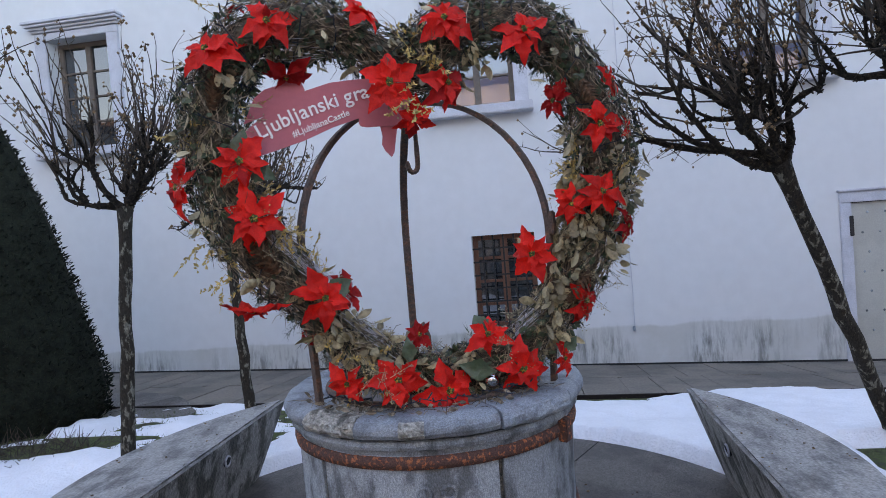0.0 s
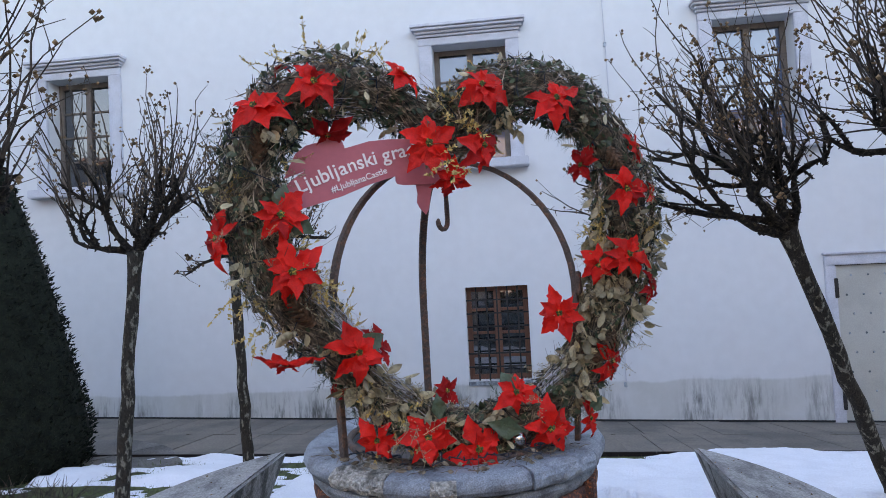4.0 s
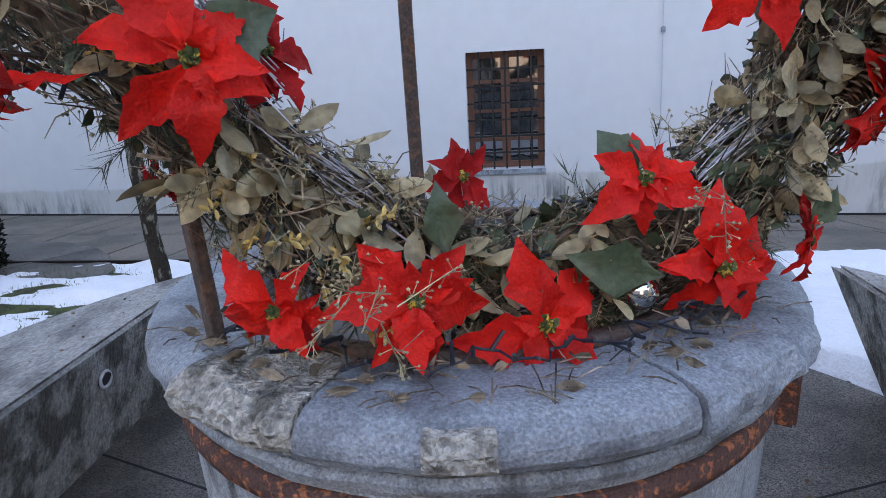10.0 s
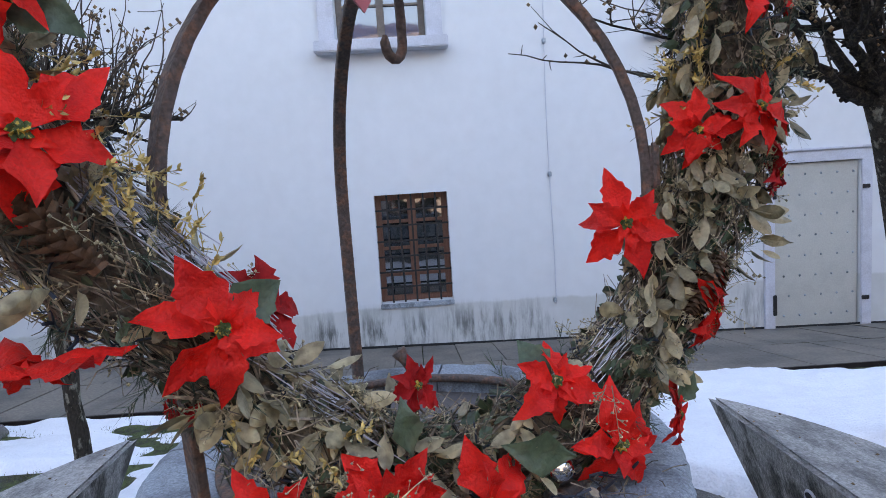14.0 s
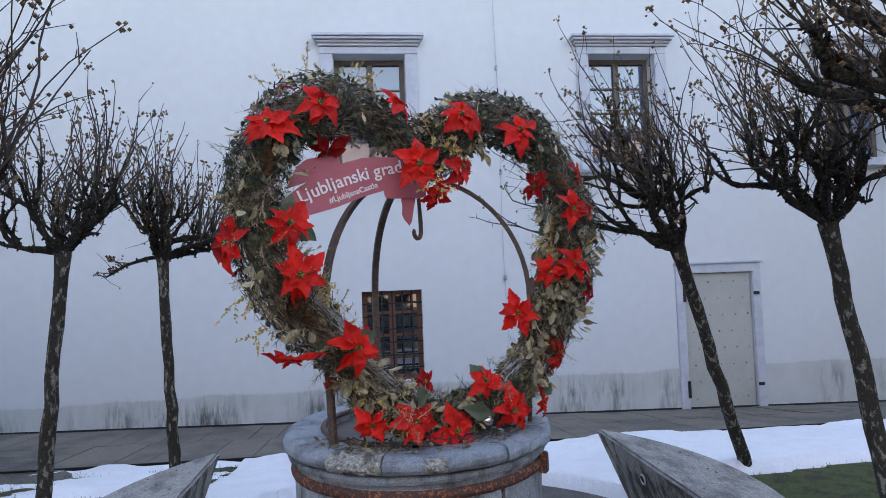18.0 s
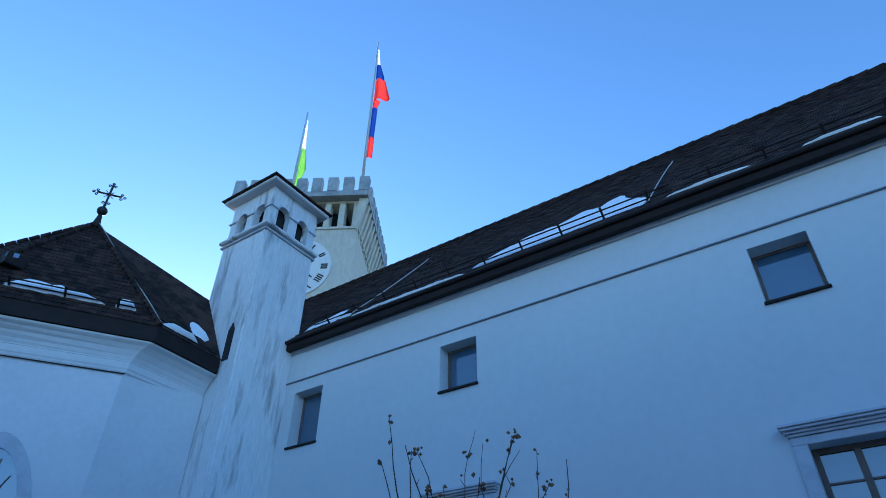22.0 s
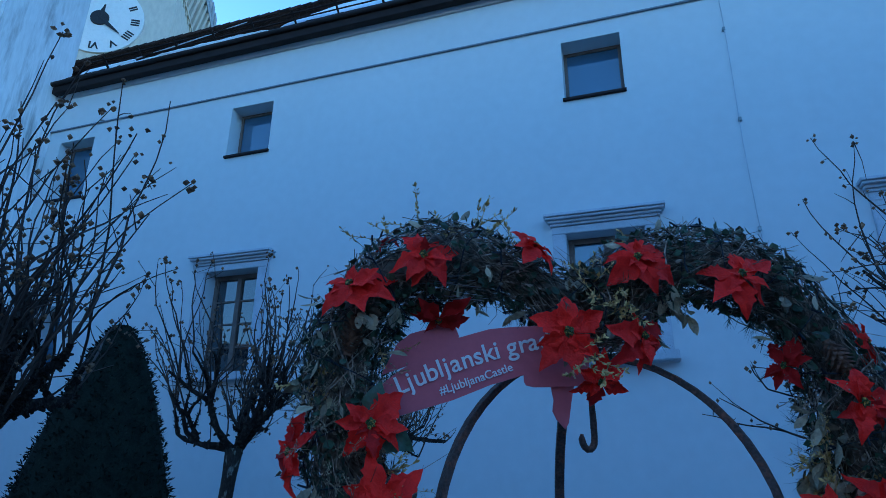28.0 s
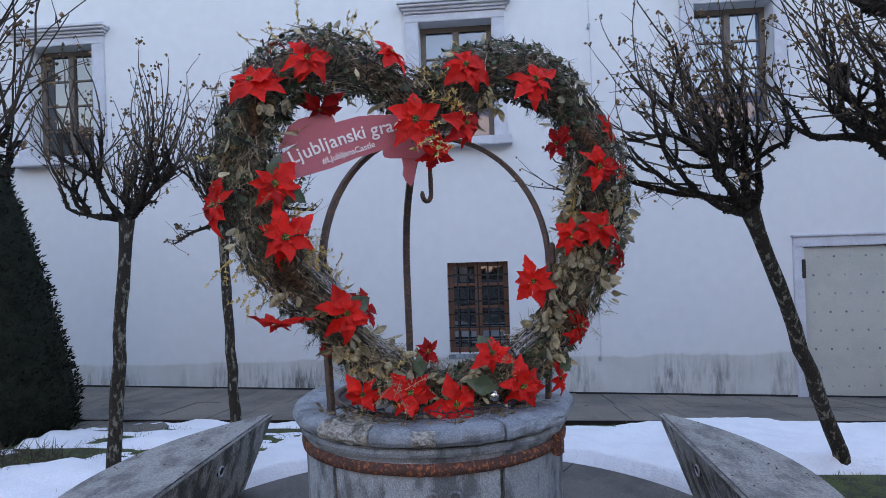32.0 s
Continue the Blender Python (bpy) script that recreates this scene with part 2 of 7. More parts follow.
M_TILE = material("dark_roof_tile", (0.05, 0.032, 0.026), 0.95, spec=0.2, var=0.3, scale=3, fine=40, bump=0.3, second=(0.018, 0.014, 0.013), each=0.3, island=0.35)
M_GUTTER = material("dark_brown_gutter", (0.02, 0.014, 0.013), 0.7, metal=0.1, var=0.2, scale=4, bump=0.1, spec=0.25)
M_BARK = material("lichened_bark", (0.044, 0.037, 0.029), 0.95, spec=0.2, var=0.5, scale=30, fine=110, bump=1.0, dist=0.02, second=(0.23, 0.225, 0.185), mix=(0.53, 0.62), stretch=(1, 1, 0.5))
M_PALEBARK = material("pale_lichened_bark", (0.3, 0.29, 0.24), 0.95, var=0.4, scale=24, fine=110, bump=1.0, dist=0.02, second=(0.06, 0.052, 0.04), mix=(0.5, 0.6), stretch=(1, 1, 0.6))
M_TWIG = material("dark_rough_bark", (0.026, 0.021, 0.018), 0.95, spec=0.15, var=0.5, scale=45, fine=160, bump=1.0, dist=0.012, second=(0.07, 0.06, 0.042), mix=(0.5, 0.65))
M_SHOOT = material("grey_brown_shoots", (0.07, 0.055, 0.044), 0.85, spec=0.25, var=0.25, scale=12, bump=0.2, island=0.35)
M_BUD = material("dry_seed_heads", (0.2, 0.125, 0.065), 0.9, var=0.45, scale=40, bump=0.6, island=0.55)
M_HEDGE = material("yew_needles", (0.014, 0.018, 0.012), 0.95, spec=0.15, var=0.4, scale=8, bump=0.4, island=0.5)
M_RED = material("red_silk_bract", (0.9, 0.024, 0.014), 0.55, var=0.12, scale=16, fine=170, bump=0.6, dist=0.006, each=0.16, second=(0.7, 0.012, 0.01), mix=(0.42, 0.68), trans=0.2, spec=0.3)
M_DARKRED = material("deep_red_bract", (0.46, 0.014, 0.014), 0.65, var=0.18, scale=20, fine=200, bump=0.4, dist=0.004, each=0.2, trans=0.15, spec=0.22)
M_CENTRE = material("flower_centre", (0.05, 0.085, 0.02), 0.6, var=0.4, scale=110, bump=0.5, second=(0.5, 0.34, 0.05), mix=(0.54, 0.58))
M_GREENLEAF = material("dark_green_leaf", (0.052, 0.085, 0.045), 0.5, var=0.3, scale=12, fine=90, bump=0.3, island=0.45, second=(0.07, 0.065, 0.035), mix=(0.5, 0.7))
M_DRYLEAF = material("dried_olive_leaf", (0.36, 0.305, 0.185), 0.5, var=0.22, scale=25, fine=120, bump=0.3, second=(0.24, 0.205, 0.125), island=0.5)
M_LEAFPIECE = material("dried_olive_leaf_piece", (0.36, 0.3, 0.175), 0.5, var=0.25, scale=40, fine=160, bump=0.35, dist=0.003, second=(0.19, 0.155, 0.09), each=0.4, trans=0.08)
M_PINE = material("pine_needles", (0.055, 0.082, 0.05), 0.6, var=0.3, scale=20, bump=0.0, island=0.45)
M_GOLD = material("gold_sprayed_sprig", (0.58, 0.41, 0.14), 0.4, metal=0.3, var=0.3, scale=40, bump=0.3, island=0.3)
M_SILVER = material("silvered_twigs", (0.5, 0.51, 0.55), 0.45, metal=0.2, var=0.3, scale=30, bump=0.3, island=0.4)
M_VINE = material("grey_brown_vine", (0.25, 0.205, 0.15), 0.85, var=0.4, scale=25, bump=0.5, island=0.7, second=(0.07, 0.055, 0.042))
M_CONE = material("pine_cone_scale", (0.15, 0.08, 0.045), 0.8, var=0.35, scale=40, bump=0.4, island=0.3)
M_WIRE = material("dark_blue_light_cable", (0.012, 0.02, 0.035), 0.5, var=0.2, bump=0.0)
M_SIGN = material("dusty_pink_sign", (0.52, 0.13, 0.16), 0.6, var=0.06, scale=6, bump=0.05)
M_LETTER = material("white_lettering", (0.85, 0.83, 0.83), 0.6, var=0.04, bump=0.0)
M_WOOD = material("red_brown_window_wood", (0.19, 0.075, 0.045), 0.6, var=0.25, scale=10, fine=60, bump=0.2, stretch=(8, 8, 1))
M_GREYWOOD = material("grey_brown_window_wood", (0.14, 0.11, 0.09), 0.65, var=0.2, scale=8, bump=0.2)
M_DOOR = material("pale_grey_door", (0.42, 0.42, 0.38), 0.6, var=0.08, scale=3, bump=0.08)
M_TRIM = material("pale_stone_trim", (0.5, 0.52, 0.57), 0.8, var=0.12, scale=5, fine=60, bump=0.2)
M_GLASS = glass("window_glass")
# blue of the reflected sky is put into this glass's base tint
M_SKYGLASS = glass("sky_tinted_glass", (0.06, 0.1, 0.17), 0.04)
# string course darkened in colour so that it reads as a shadow line
M_STRINGSHADE = material("grey_shadow_moulding", (0.2, 0.22, 0.26), 0.9, var=0.1, bump=0.05)
# near-black: puts the shade of rooms and openings into colour; also fills joints
M_DARK = material("dark_shade_and_joints", (0.02, 0.02, 0.022), 0.9, var=0.2, bump=0.0)
M_CLOCK = material("clock_face", (0.78, 0.77, 0.74), 0.6, var=0.05, bump=0.05)
M_GREYSTONE = material("pale_crenel_stone", (0.4, 0.41, 0.42), 0.85, var=0.25, scale=1.2, fine=12, bump=0.3, each=0.1)
M_FLAGW = material("white_flag_cloth", (0.8, 0.8, 0.78), 0.8, var=0.05, bump=0.1, trans=0.5)
M_FLAGB = material("blue_flag_cloth", (0.02, 0.05, 0.3), 0.8, var=0.1, bump=0.1, trans=0.4)
M_FLAGR = material("red_flag_cloth", (0.75, 0.04, 0.03), 0.8, var=0.1, bump=0.1, trans=0.5)
M_FLAGG = material("green_flag_cloth", (0.22, 0.5, 0.06), 0.8, var=0.1, bump=0.1, trans=0.5)
M_POLE = material("white_flagpole", (0.6, 0.6, 0.6), 0.4, var=0.1, bump=0.05)
M_COVER = material("brown_grey_well_cover", (0.125, 0.108, 0.105), 0.6, var=0.2, scale=4, bump=0.2)
M_SILVERBALL = material("chrome_bauble", (0.7, 0.7, 0.7), 0.08, metal=1.0, var=0.03, bump=0.0)


# ---- mesh helpers ----
def thing(name, at, label, category, group="", kind=""):
    ob = new(name)
    ob.location = at
    ob.empty_display_size = 0.1
    return tagged(ob, label, category, group, kind)


def link_mesh(name, me, material_, parent=None, label=""):
    me.materials.append(material_)
    ob = new(name, me)
    if parent is not None:
        ob.parent = parent
        w = Matrix.Translation((0, 0, 0))
        chain = []
        q = parent
        while q is not None:
            chain.append(q)
            q = q.parent
        for q in reversed(chain):
            w = w @ q.matrix_parent_inverse @ q.matrix_basis
        ob.matrix_parent_inverse = w.inverted()
    if label:
        ob["label"] = label
    return ob


def part(name, bm, material_, parent=None, label="", smooth=False):
    """Links a bmesh, made in world metres, as one mesh under a thing or a part."""
    me = bpy.data.meshes.new(name)
    bm.to_mesh(me)
    bm.free()
    if smooth:
        me.shade_smooth()
    return link_mesh(name, me, material_, parent, label)


def raw(name, verts, faces, material_, parent=None, label="", smooth=False):
    me = bpy.data.meshes.new(name)
    me.from_pydata([tuple(v) for v in verts], [], faces)
    me.update()
    if smooth:
        me.shade_smooth()
    return link_mesh(name, me, material_, parent, label)


def box(x0, y0, z0, x1, y1, z1, bevel=0.0, bm=None):
    bm = bm or bmesh.new()
    r = bmesh.ops.create_cube(bm, size=1.0, matrix=Matrix.Translation(((x0 + x1) / 2, (y0 + y1) / 2, (z0 + z1) / 2)) @ Matrix.Diagonal((abs(x1 - x0), abs(y1 - y0), abs(z1 - z0), 1)))
    if bevel:
        es = {e for v in r["verts"] for e in v.link_edges}
        bmesh.ops.bevel(bm, geom=list(es), offset=bevel, segments=2, affect="EDGES")
    return bm


def prism(poly, z0, z1, bevel=0.0, top=None):
    """Upright prism on a plan polygon; top: another polygon of the same count for a tapered body."""
    bm = bmesh.new()
    lo = [bm.verts.new((x, y, z0)) for x, y in poly]
    hi = [bm.verts.new((x, y, z1)) for x, y in (top or poly)]
    k = len(poly)
    bm.faces.new(lo[::-1])
    bm.faces.new(hi)
    for i in range(k):
        bm.faces.new((lo[i], lo[(i + 1) % k], hi[(i + 1) % k], hi[i]))
    bmesh.ops.recalc_face_normals(bm, faces=bm.faces)
    if bevel:
        bmesh.ops.bevel(bm, geom=list(bm.edges), offset=bevel, segments=2, affect="EDGES", clamp_overlap=True)
    return bm


def lathe(profile, cx, cy, segs=64, a0=0.0, a1=360.0, jitter=0.0, seed=0):
    """Sweeps a closed profile of (r, z) round a vertical axis from a0 to a1 degrees."""
    bm = bmesh.new()
    full = abs(a1 - a0) >= 359.9
    rows = segs if full else segs + 1
    ring = []
    for i in range(rows):
        a = radians(a0 + (a1 - a0) * i / segs)
        row = []
        for r, z in profile:
            rr = r
            if jitter:
                q = Vector((math.cos(a) * r, math.sin(a) * r, z))
                rr += jitter * (noise.noise(q * 7 + Vector((seed, 0, 0))) + 0.7 * noise.noise(q * 23) + 0.4 * noise.noise(q * 55))
                z += jitter * 0.6 * noise.noise(q * 17 + Vector((0, seed, 0)))
            row.append(bm.verts.new((cx + rr * math.cos(a), cy + rr * math.sin(a), z)))
        ring.append(row)
    k = len(profile)
    for i in range(segs):
        p, q = ring[i], ring[(i + 1) % rows]
        for j in range(k):
            bm.faces.new((p[j], q[j], q[(j + 1) % k], p[(j + 1) % k]))
    if not full:
        bm.faces.new(ring[0])
        bm.faces.new(ring[-1][::-1])
    bmesh.ops.recalc_face_normals(bm, faces=bm.faces)
    return bm


class Soup:
    """Collects many small pieces as plain vertex and face lists."""
    def __init__(self):
        self.v, self.f = [], []

    def tube(self, pts, radii, sides=5, cap=True):
        base = len(self.v)
        pts = [Vector(p) for p in pts]
        n = len(pts)
        up = Vector((0.31, 0.17, 0.93))
        for i, p in enumerate(pts):
            t = (pts[min(i + 1, n - 1)] - pts[max(i - 1, 0)])
            t = t.normalized() if t.length > 1e-9 else Vector((0, 0, 1))
            if abs(t.dot(up)) > 0.95:
                up = Vector((0.9, 0.3, 0.1))
            s = t.cross(up).normalized()
            u = s.cross(t)
            r = radii[i] if hasattr(radii, "__len__") else radii
            for k in range(sides):
                a = 2 * math.pi * k / sides
                self.v.append(p + (s * math.cos(a) + u * math.sin(a)) * r)
        for i in range(n - 1):
            for k in range(sides):
                a, b = base + i * sides + k, base + i * sides + (k + 1) % sides
                self.f.append((a, b, b + sides, a + sides))
        if cap:
            self.f.append(tuple(base + k for k in range(sides))[::-1])
            self.f.append(tuple(base + (n - 1) * sides + k for k in range(sides)))

    def leaf(self, at, way, side, length, width, curl=0.15, fold=0.12):
        """A pointed leaf of six faces, folded along its rib and curled."""
        way, side = way.normalized(), side.normalized()
        nrm = way.cross(side).normalized()
        base = len(self.v)
        for t, w in ((0.0, 0.06), (0.3, 0.85), (0.62, 0.9), (1.0, 0.0)):
            c = at + way * (length * t) - nrm * (curl * length * t * t)
            if w:
                for k in (-1, 0, 1):
                    self.v.append(c + side * (k * width * 0.5 * w) + nrm * (fold * width * abs(k) * w))
            else:
                self.v.append(c)
        for r in range(2):
            a = base + r * 3
            self.f += [(a, a + 1, a + 4, a + 3), (a + 1, a + 2, a + 5, a + 4)]
        a = base + 6
        self.f += [(a, a + 1, base + 9), (a + 1, a + 2, base + 9)]

    def oval(self, at, way, side, length, width, curl=0.15, fold=0.1):
        """A rounded leaf of ten faces with a short stalk, cupped and curled."""
        way, side = way.normalized(), side.normalized()
        nrm = way.cross(side).normalized()
        base = len(self.v)
        rows = ((0.0, 0.05), (0.14, 0.1), (0.32, 0.72), (0.58, 1.0), (0.84, 0.7), (1.0, 0.12))
        for t, w in rows:
            c = at + way * (length * t) - nrm * (curl * length * t * t)
            for k in (-1, 0, 1):
                self.v.append(c + side * (k * width * 0.5 * w) + nrm * (fold * width * abs(k) * w))
        for r in range(len(rows) - 1):
            a = base + r * 3
            self.f += [(a, a + 1, a + 4, a + 3), (a + 1, a + 2, a + 5, a + 4)]

    def blob(self, at, r, rng, squash=1.0):
        """A small rough eight-sided bead."""
        base = len(self.v)
        self.v.append(at + Vector((0, 0, r * squash)))
        for k in range(5):
            a = 2 * math.pi * k / 5 + rng.random()
            q = r * rng.uniform(0.8, 1.2)
            self.v.append(at + Vector((math.cos(a) * q, math.sin(a) * q, rng.uniform(-0.2, 0.2) * r)))
        self.v.append(at - Vector((0, 0, r * squash)))
        for k in range(5):
            a, b = base + 1 + k, base + 1 + (k + 1) % 5
            self.f += [(base, a, b), (base + 6, b, a)]

    def make(self, name, material_, parent=None, label="", smooth=False):
        return raw(name, self.v, self.f, material_, parent, label, smooth)


def wall_with_holes(x0, x1, z0, z1, y, depth, holes):
    """A wall along x with its face at y and rectangular holes (x0, x1, z0, z1) that go right through."""
    xs = sorted({x0, x1, *[v for h in holes for v in h[:2]]})
    zs = sorted({z0, z1, *[v for h in holes for v in h[2:]]})
    bm = bmesh.new()
    grid = {}

    def vert(i, j, k):
        if (i, j, k) not in grid:
            grid[i, j, k] = bm.verts.new((xs[i], y + depth * k, zs[j]))
        return grid[i, j, k]

    def solid(i, j):
        if not (0 <= i < len(xs) - 1 and 0 <= j < len(zs) - 1):
            return False
        cx, cz = (xs[i] + xs[i + 1]) / 2, (zs[j] + zs[j + 1]) / 2
        return not any(h[0] < cx < h[1] and h[2] < cz < h[3] for h in holes)

    for i in range(len(xs) - 1):
        for j in range(len(zs) - 1):
            if not solid(i, j):
                continue
            bm.faces.new((vert(i, j, 0), vert(i + 1, j, 0), vert(i + 1, j + 1, 0), vert(i, j + 1, 0)))
            bm.faces.new((vert(i, j, 1), vert(i, j + 1, 1), vert(i + 1, j + 1, 1), vert(i + 1, j, 1)))
            for di, dj, a, b in ((-1, 0, (i, j), (i, j + 1)), (1, 0, (i + 1, j + 1), (i + 1, j)), (0, -1, (i + 1, j), (i, j)), (0, 1, (i, j + 1), (i + 1, j + 1))):
                if not solid(i + di, j + dj):
                    bm.faces.new((vert(*a, 0), vert(*b, 0), vert(*b, 1), vert(*a, 1)))
    bmesh.ops.recalc_face_normals(bm, faces=bm.faces)
    return bm

# ---- large structure ----
WX, WY, FLOOR = -0.075, 3.6, 0.6          # the well's axis, and the level of the round platform
WALL = 9.5                                # face of the long house


def ground_z(x, y):
    s = min(max((y - 5.2) / 4.3, 0.0), 1.0)
    return FLOOR - 0.015 - s * (0.45 + 0.028 * max(min(x, 12), -12))
def grid_ground():
    xs = [-900, -300, -100, -40, -22] + [-16 + 0.5 * i for i in range(73)] + [26, 40, 100, 300, 900]
    ys = [-900, -300, -100, -40, -20] + [-14 + 0.5 * i for i in range(48)] + [10.2, 12, 20, 60, 200, 900]
    v = [(x, y, ground_z(x, y) - 0.012 if abs(x) < 30 else ground_z(x, y) - 0.4) for y in ys for x in xs]
    w = len(xs)
    f = [(j * w + i, j * w + i + 1, (j + 1) * w + i + 1, (j + 1) * w + i) for j in range(len(ys) - 1) for i in range(w - 1)]
    return tagged(raw("ground", v, f, M_GRASS, smooth=True), "flat winter lawn of the castle yard", "ground", kind="structure")


ground = grid_ground()
yard = thing("pavement", (0, -5, FLOOR), "worn grey paved yard round the lawn", "pavement", kind="structure")
part("paving_bed", box(-13.9, -14.9, FLOOR - 0.3, 22, 1.6, FLOOR), M_SOIL, yard)
platform = tagged(part("platform", lathe([(0.4, FLOOR - 0.3), (1.79, FLOOR - 0.3), (1.79, FLOOR - 0.006), (1.78, FLOOR), (0.4, FLOOR)], WX, WY, 96), M_FLOOR), "round platform of dark washed concrete round the well", "platform", kind="structure")

# openings of the long house: x0, x1, z0, z1
GRILLE = (-0.465, 0.41, 0.70, 2.015)
DOOR = (4.45, 5.56, 0.0, 2.08)
TALL = [(-6.77, -5.75, 3.8, 5.5), (-0.765, 0.285, 3.8, 5.5), (3.1, 4.15, 3.8, 5.5), (7.0, 8.05, 3.8, 5.5), (13.0, 14.05, 3.8, 5.5)]
SMALL = [(-10.93, -10.03, 7.4, 8.72), (-6.745, -5.86, 7.72, 8.73), (-0.66, 0.23, 7.70, 8.73), (6.4, 7.3, 7.70, 8.73)]
LOW = [(-10.45, -9.85, 3.86, 5.18)]
house_wall = tagged(part("wall_house", wall_with_holes(-14.0, 30.0, -1.0, 10.09, WALL, 0.7, [GRILLE, DOOR, *TALL, *SMALL, *LOW]), M_WALL), "long white plastered castle wall with grey stained foot", "wall", kind="structure")
# one slab behind all windows; the rooms' darkness is its colour
tagged(part("wall_house_back", box(-14, WALL + 0.72, -1, 30, WALL + 0.9, 9.6), M_DARK), "near-black slab standing for unlit rooms behind the house windows", "wall", kind="structure")
# the ledge's shadow is painted in by the grey of this strip
tagged(part("trim", box(-11.3, WALL - 0.035, 9.005, 30, WALL - 0.002, 9.04, 0.008), M_STRINGSHADE), "thin string course under the eaves, greyed as its own shadow", "trim", kind="structure")


def tall_window(k, x0, x1, z0, z1):
    # the first window lacks the painted sky tint, so it stays darker
    pane_glass = M_GLASS if k == 1 else M_SKYGLASS
    cx = (x0 + x1) / 2
    w = thing("window_%d" % k, (cx, WALL, z0), "tall casement window in a pale stone surround with a moulded cornice", "window", "tall windows of the house", "structure")
    s = 0.19
    part("jamb", box(x0 - s, WALL - 0.05, z0, x0 - 0.002, WALL + 0.12, z1 + 0.0, 0.008), M_TRIM, w)
    part("jamb", box(x1 + 0.002, WALL - 0.05, z0, x1 + s, WALL + 0.12, z1, 0.008), M_TRIM, w)
    part("lintel", box(x0 - s, WALL - 0.05, z1 + 0.002, x1 + s, WALL + 0.12, z1 + 0.115, 0.008), M_TRIM, w)
    bm = bmesh.new()
    for i, (dz, out, over) in enumerate(((0.118, 0.08, 0.21), (0.155, 0.12, 0.235), (0.192, 0.17, 0.265), (0.229, 0.2, 0.285))):
        box(x0 - over, WALL - out, z1 + dz, x1 + over, WALL - 0.002, z1 + dz + (0.035 if i < 3 else 0.04), 0.005, bm)
    part("cornice", bm, M_TRIM, w, "moulded grey stone cornice")
    bm = box(x0 - s - 0.05, WALL - 0.2, z0 - 0.13, x1 + s + 0.05, WALL + 0.3, z0 - 0.002, 0.012)
    part("sill", bm, M_TRIM, w, "projecting stone sill")
    yf = WALL + 0.22
    t = 0.075
    fr = part("frame", box(x0, yf, z0, x0 + t, yf + 0.07, z1, 0.006), M_GREYWOOD, w)
    part("frame", box(x1 - t, yf, z0, x1, yf + 0.07, z1, 0.006), M_GREYWOOD, w)
    part("frame", box(x0 + t, yf, z1 - t, x1 - t, yf + 0.07, z1, 0.006), M_GREYWOOD, w)
    part("frame", box(x0 + t, yf, z0, x1 - t, yf + 0.07, z0 + t, 0.006), M_GREYWOOD, w)
    part("mullion", box(cx - 0.045, yf - 0.015, z0 + t, cx + 0.045, yf + 0.07, z1 - t, 0.006), M_GREYWOOD, w)
    rows = 4
    for side, (a, b) in enumerate(((x0 + t, cx - 0.045), (cx + 0.045, x1 - t))):
        for r in range(rows):
            za, zb = z0 + t + (z1 - z0 - 2 * t) * r / rows, z0 + t + (z1 - z0 - 2 * t) * (r + 1) / rows
            part("pane", box(a, yf + 0.03, za + 0.012, b, yf + 0.036, zb - 0.012), pane_glass, w)
            if r:
                part("glazing_bar", box(a, yf + 0.005, za - 0.014, b, yf + 0.06, za + 0.014, 0.003), M_GREYWOOD, w)


for k, h in enumerate(TALL):
    tall_window(k + 1, *h)


def plain_window(k, x0, x1, z0, z1):
    w = thing("window_%d" % k, ((x0 + x1) / 2, WALL, z0), "small square window set deep in the plaster", "window", "small windows under the eaves", "structure")
    y, t = WALL + 0.3, 0.05
    for a in ((x0, z0, x0 + t, z1), (x1 - t, z0, x1, z1), (x0 + t, z1 - t, x1 - t, z1), (x0 + t, z0, x1 - t, z0 + t)):
        part("frame", box(a[0], y, a[1], a[2], y + 0.06, a[3], 0.004), M_GREYWOOD, w)
    part("pane", box(x0 + t, y + 0.025, z0 + t, x1 - t, y + 0.031, z1 - t), M_SKYGLASS, w)
    part("sill", box(x0 - 0.02, WALL - 0.05, z0 - 0.045, x1 + 0.02, WALL + 0.3, z0 - 0.002, 0.004), M_GUTTER, w, "thin dark metal sill")


for k, h in enumerate(SMALL + LOW):
    plain_window(k + 11, *h)


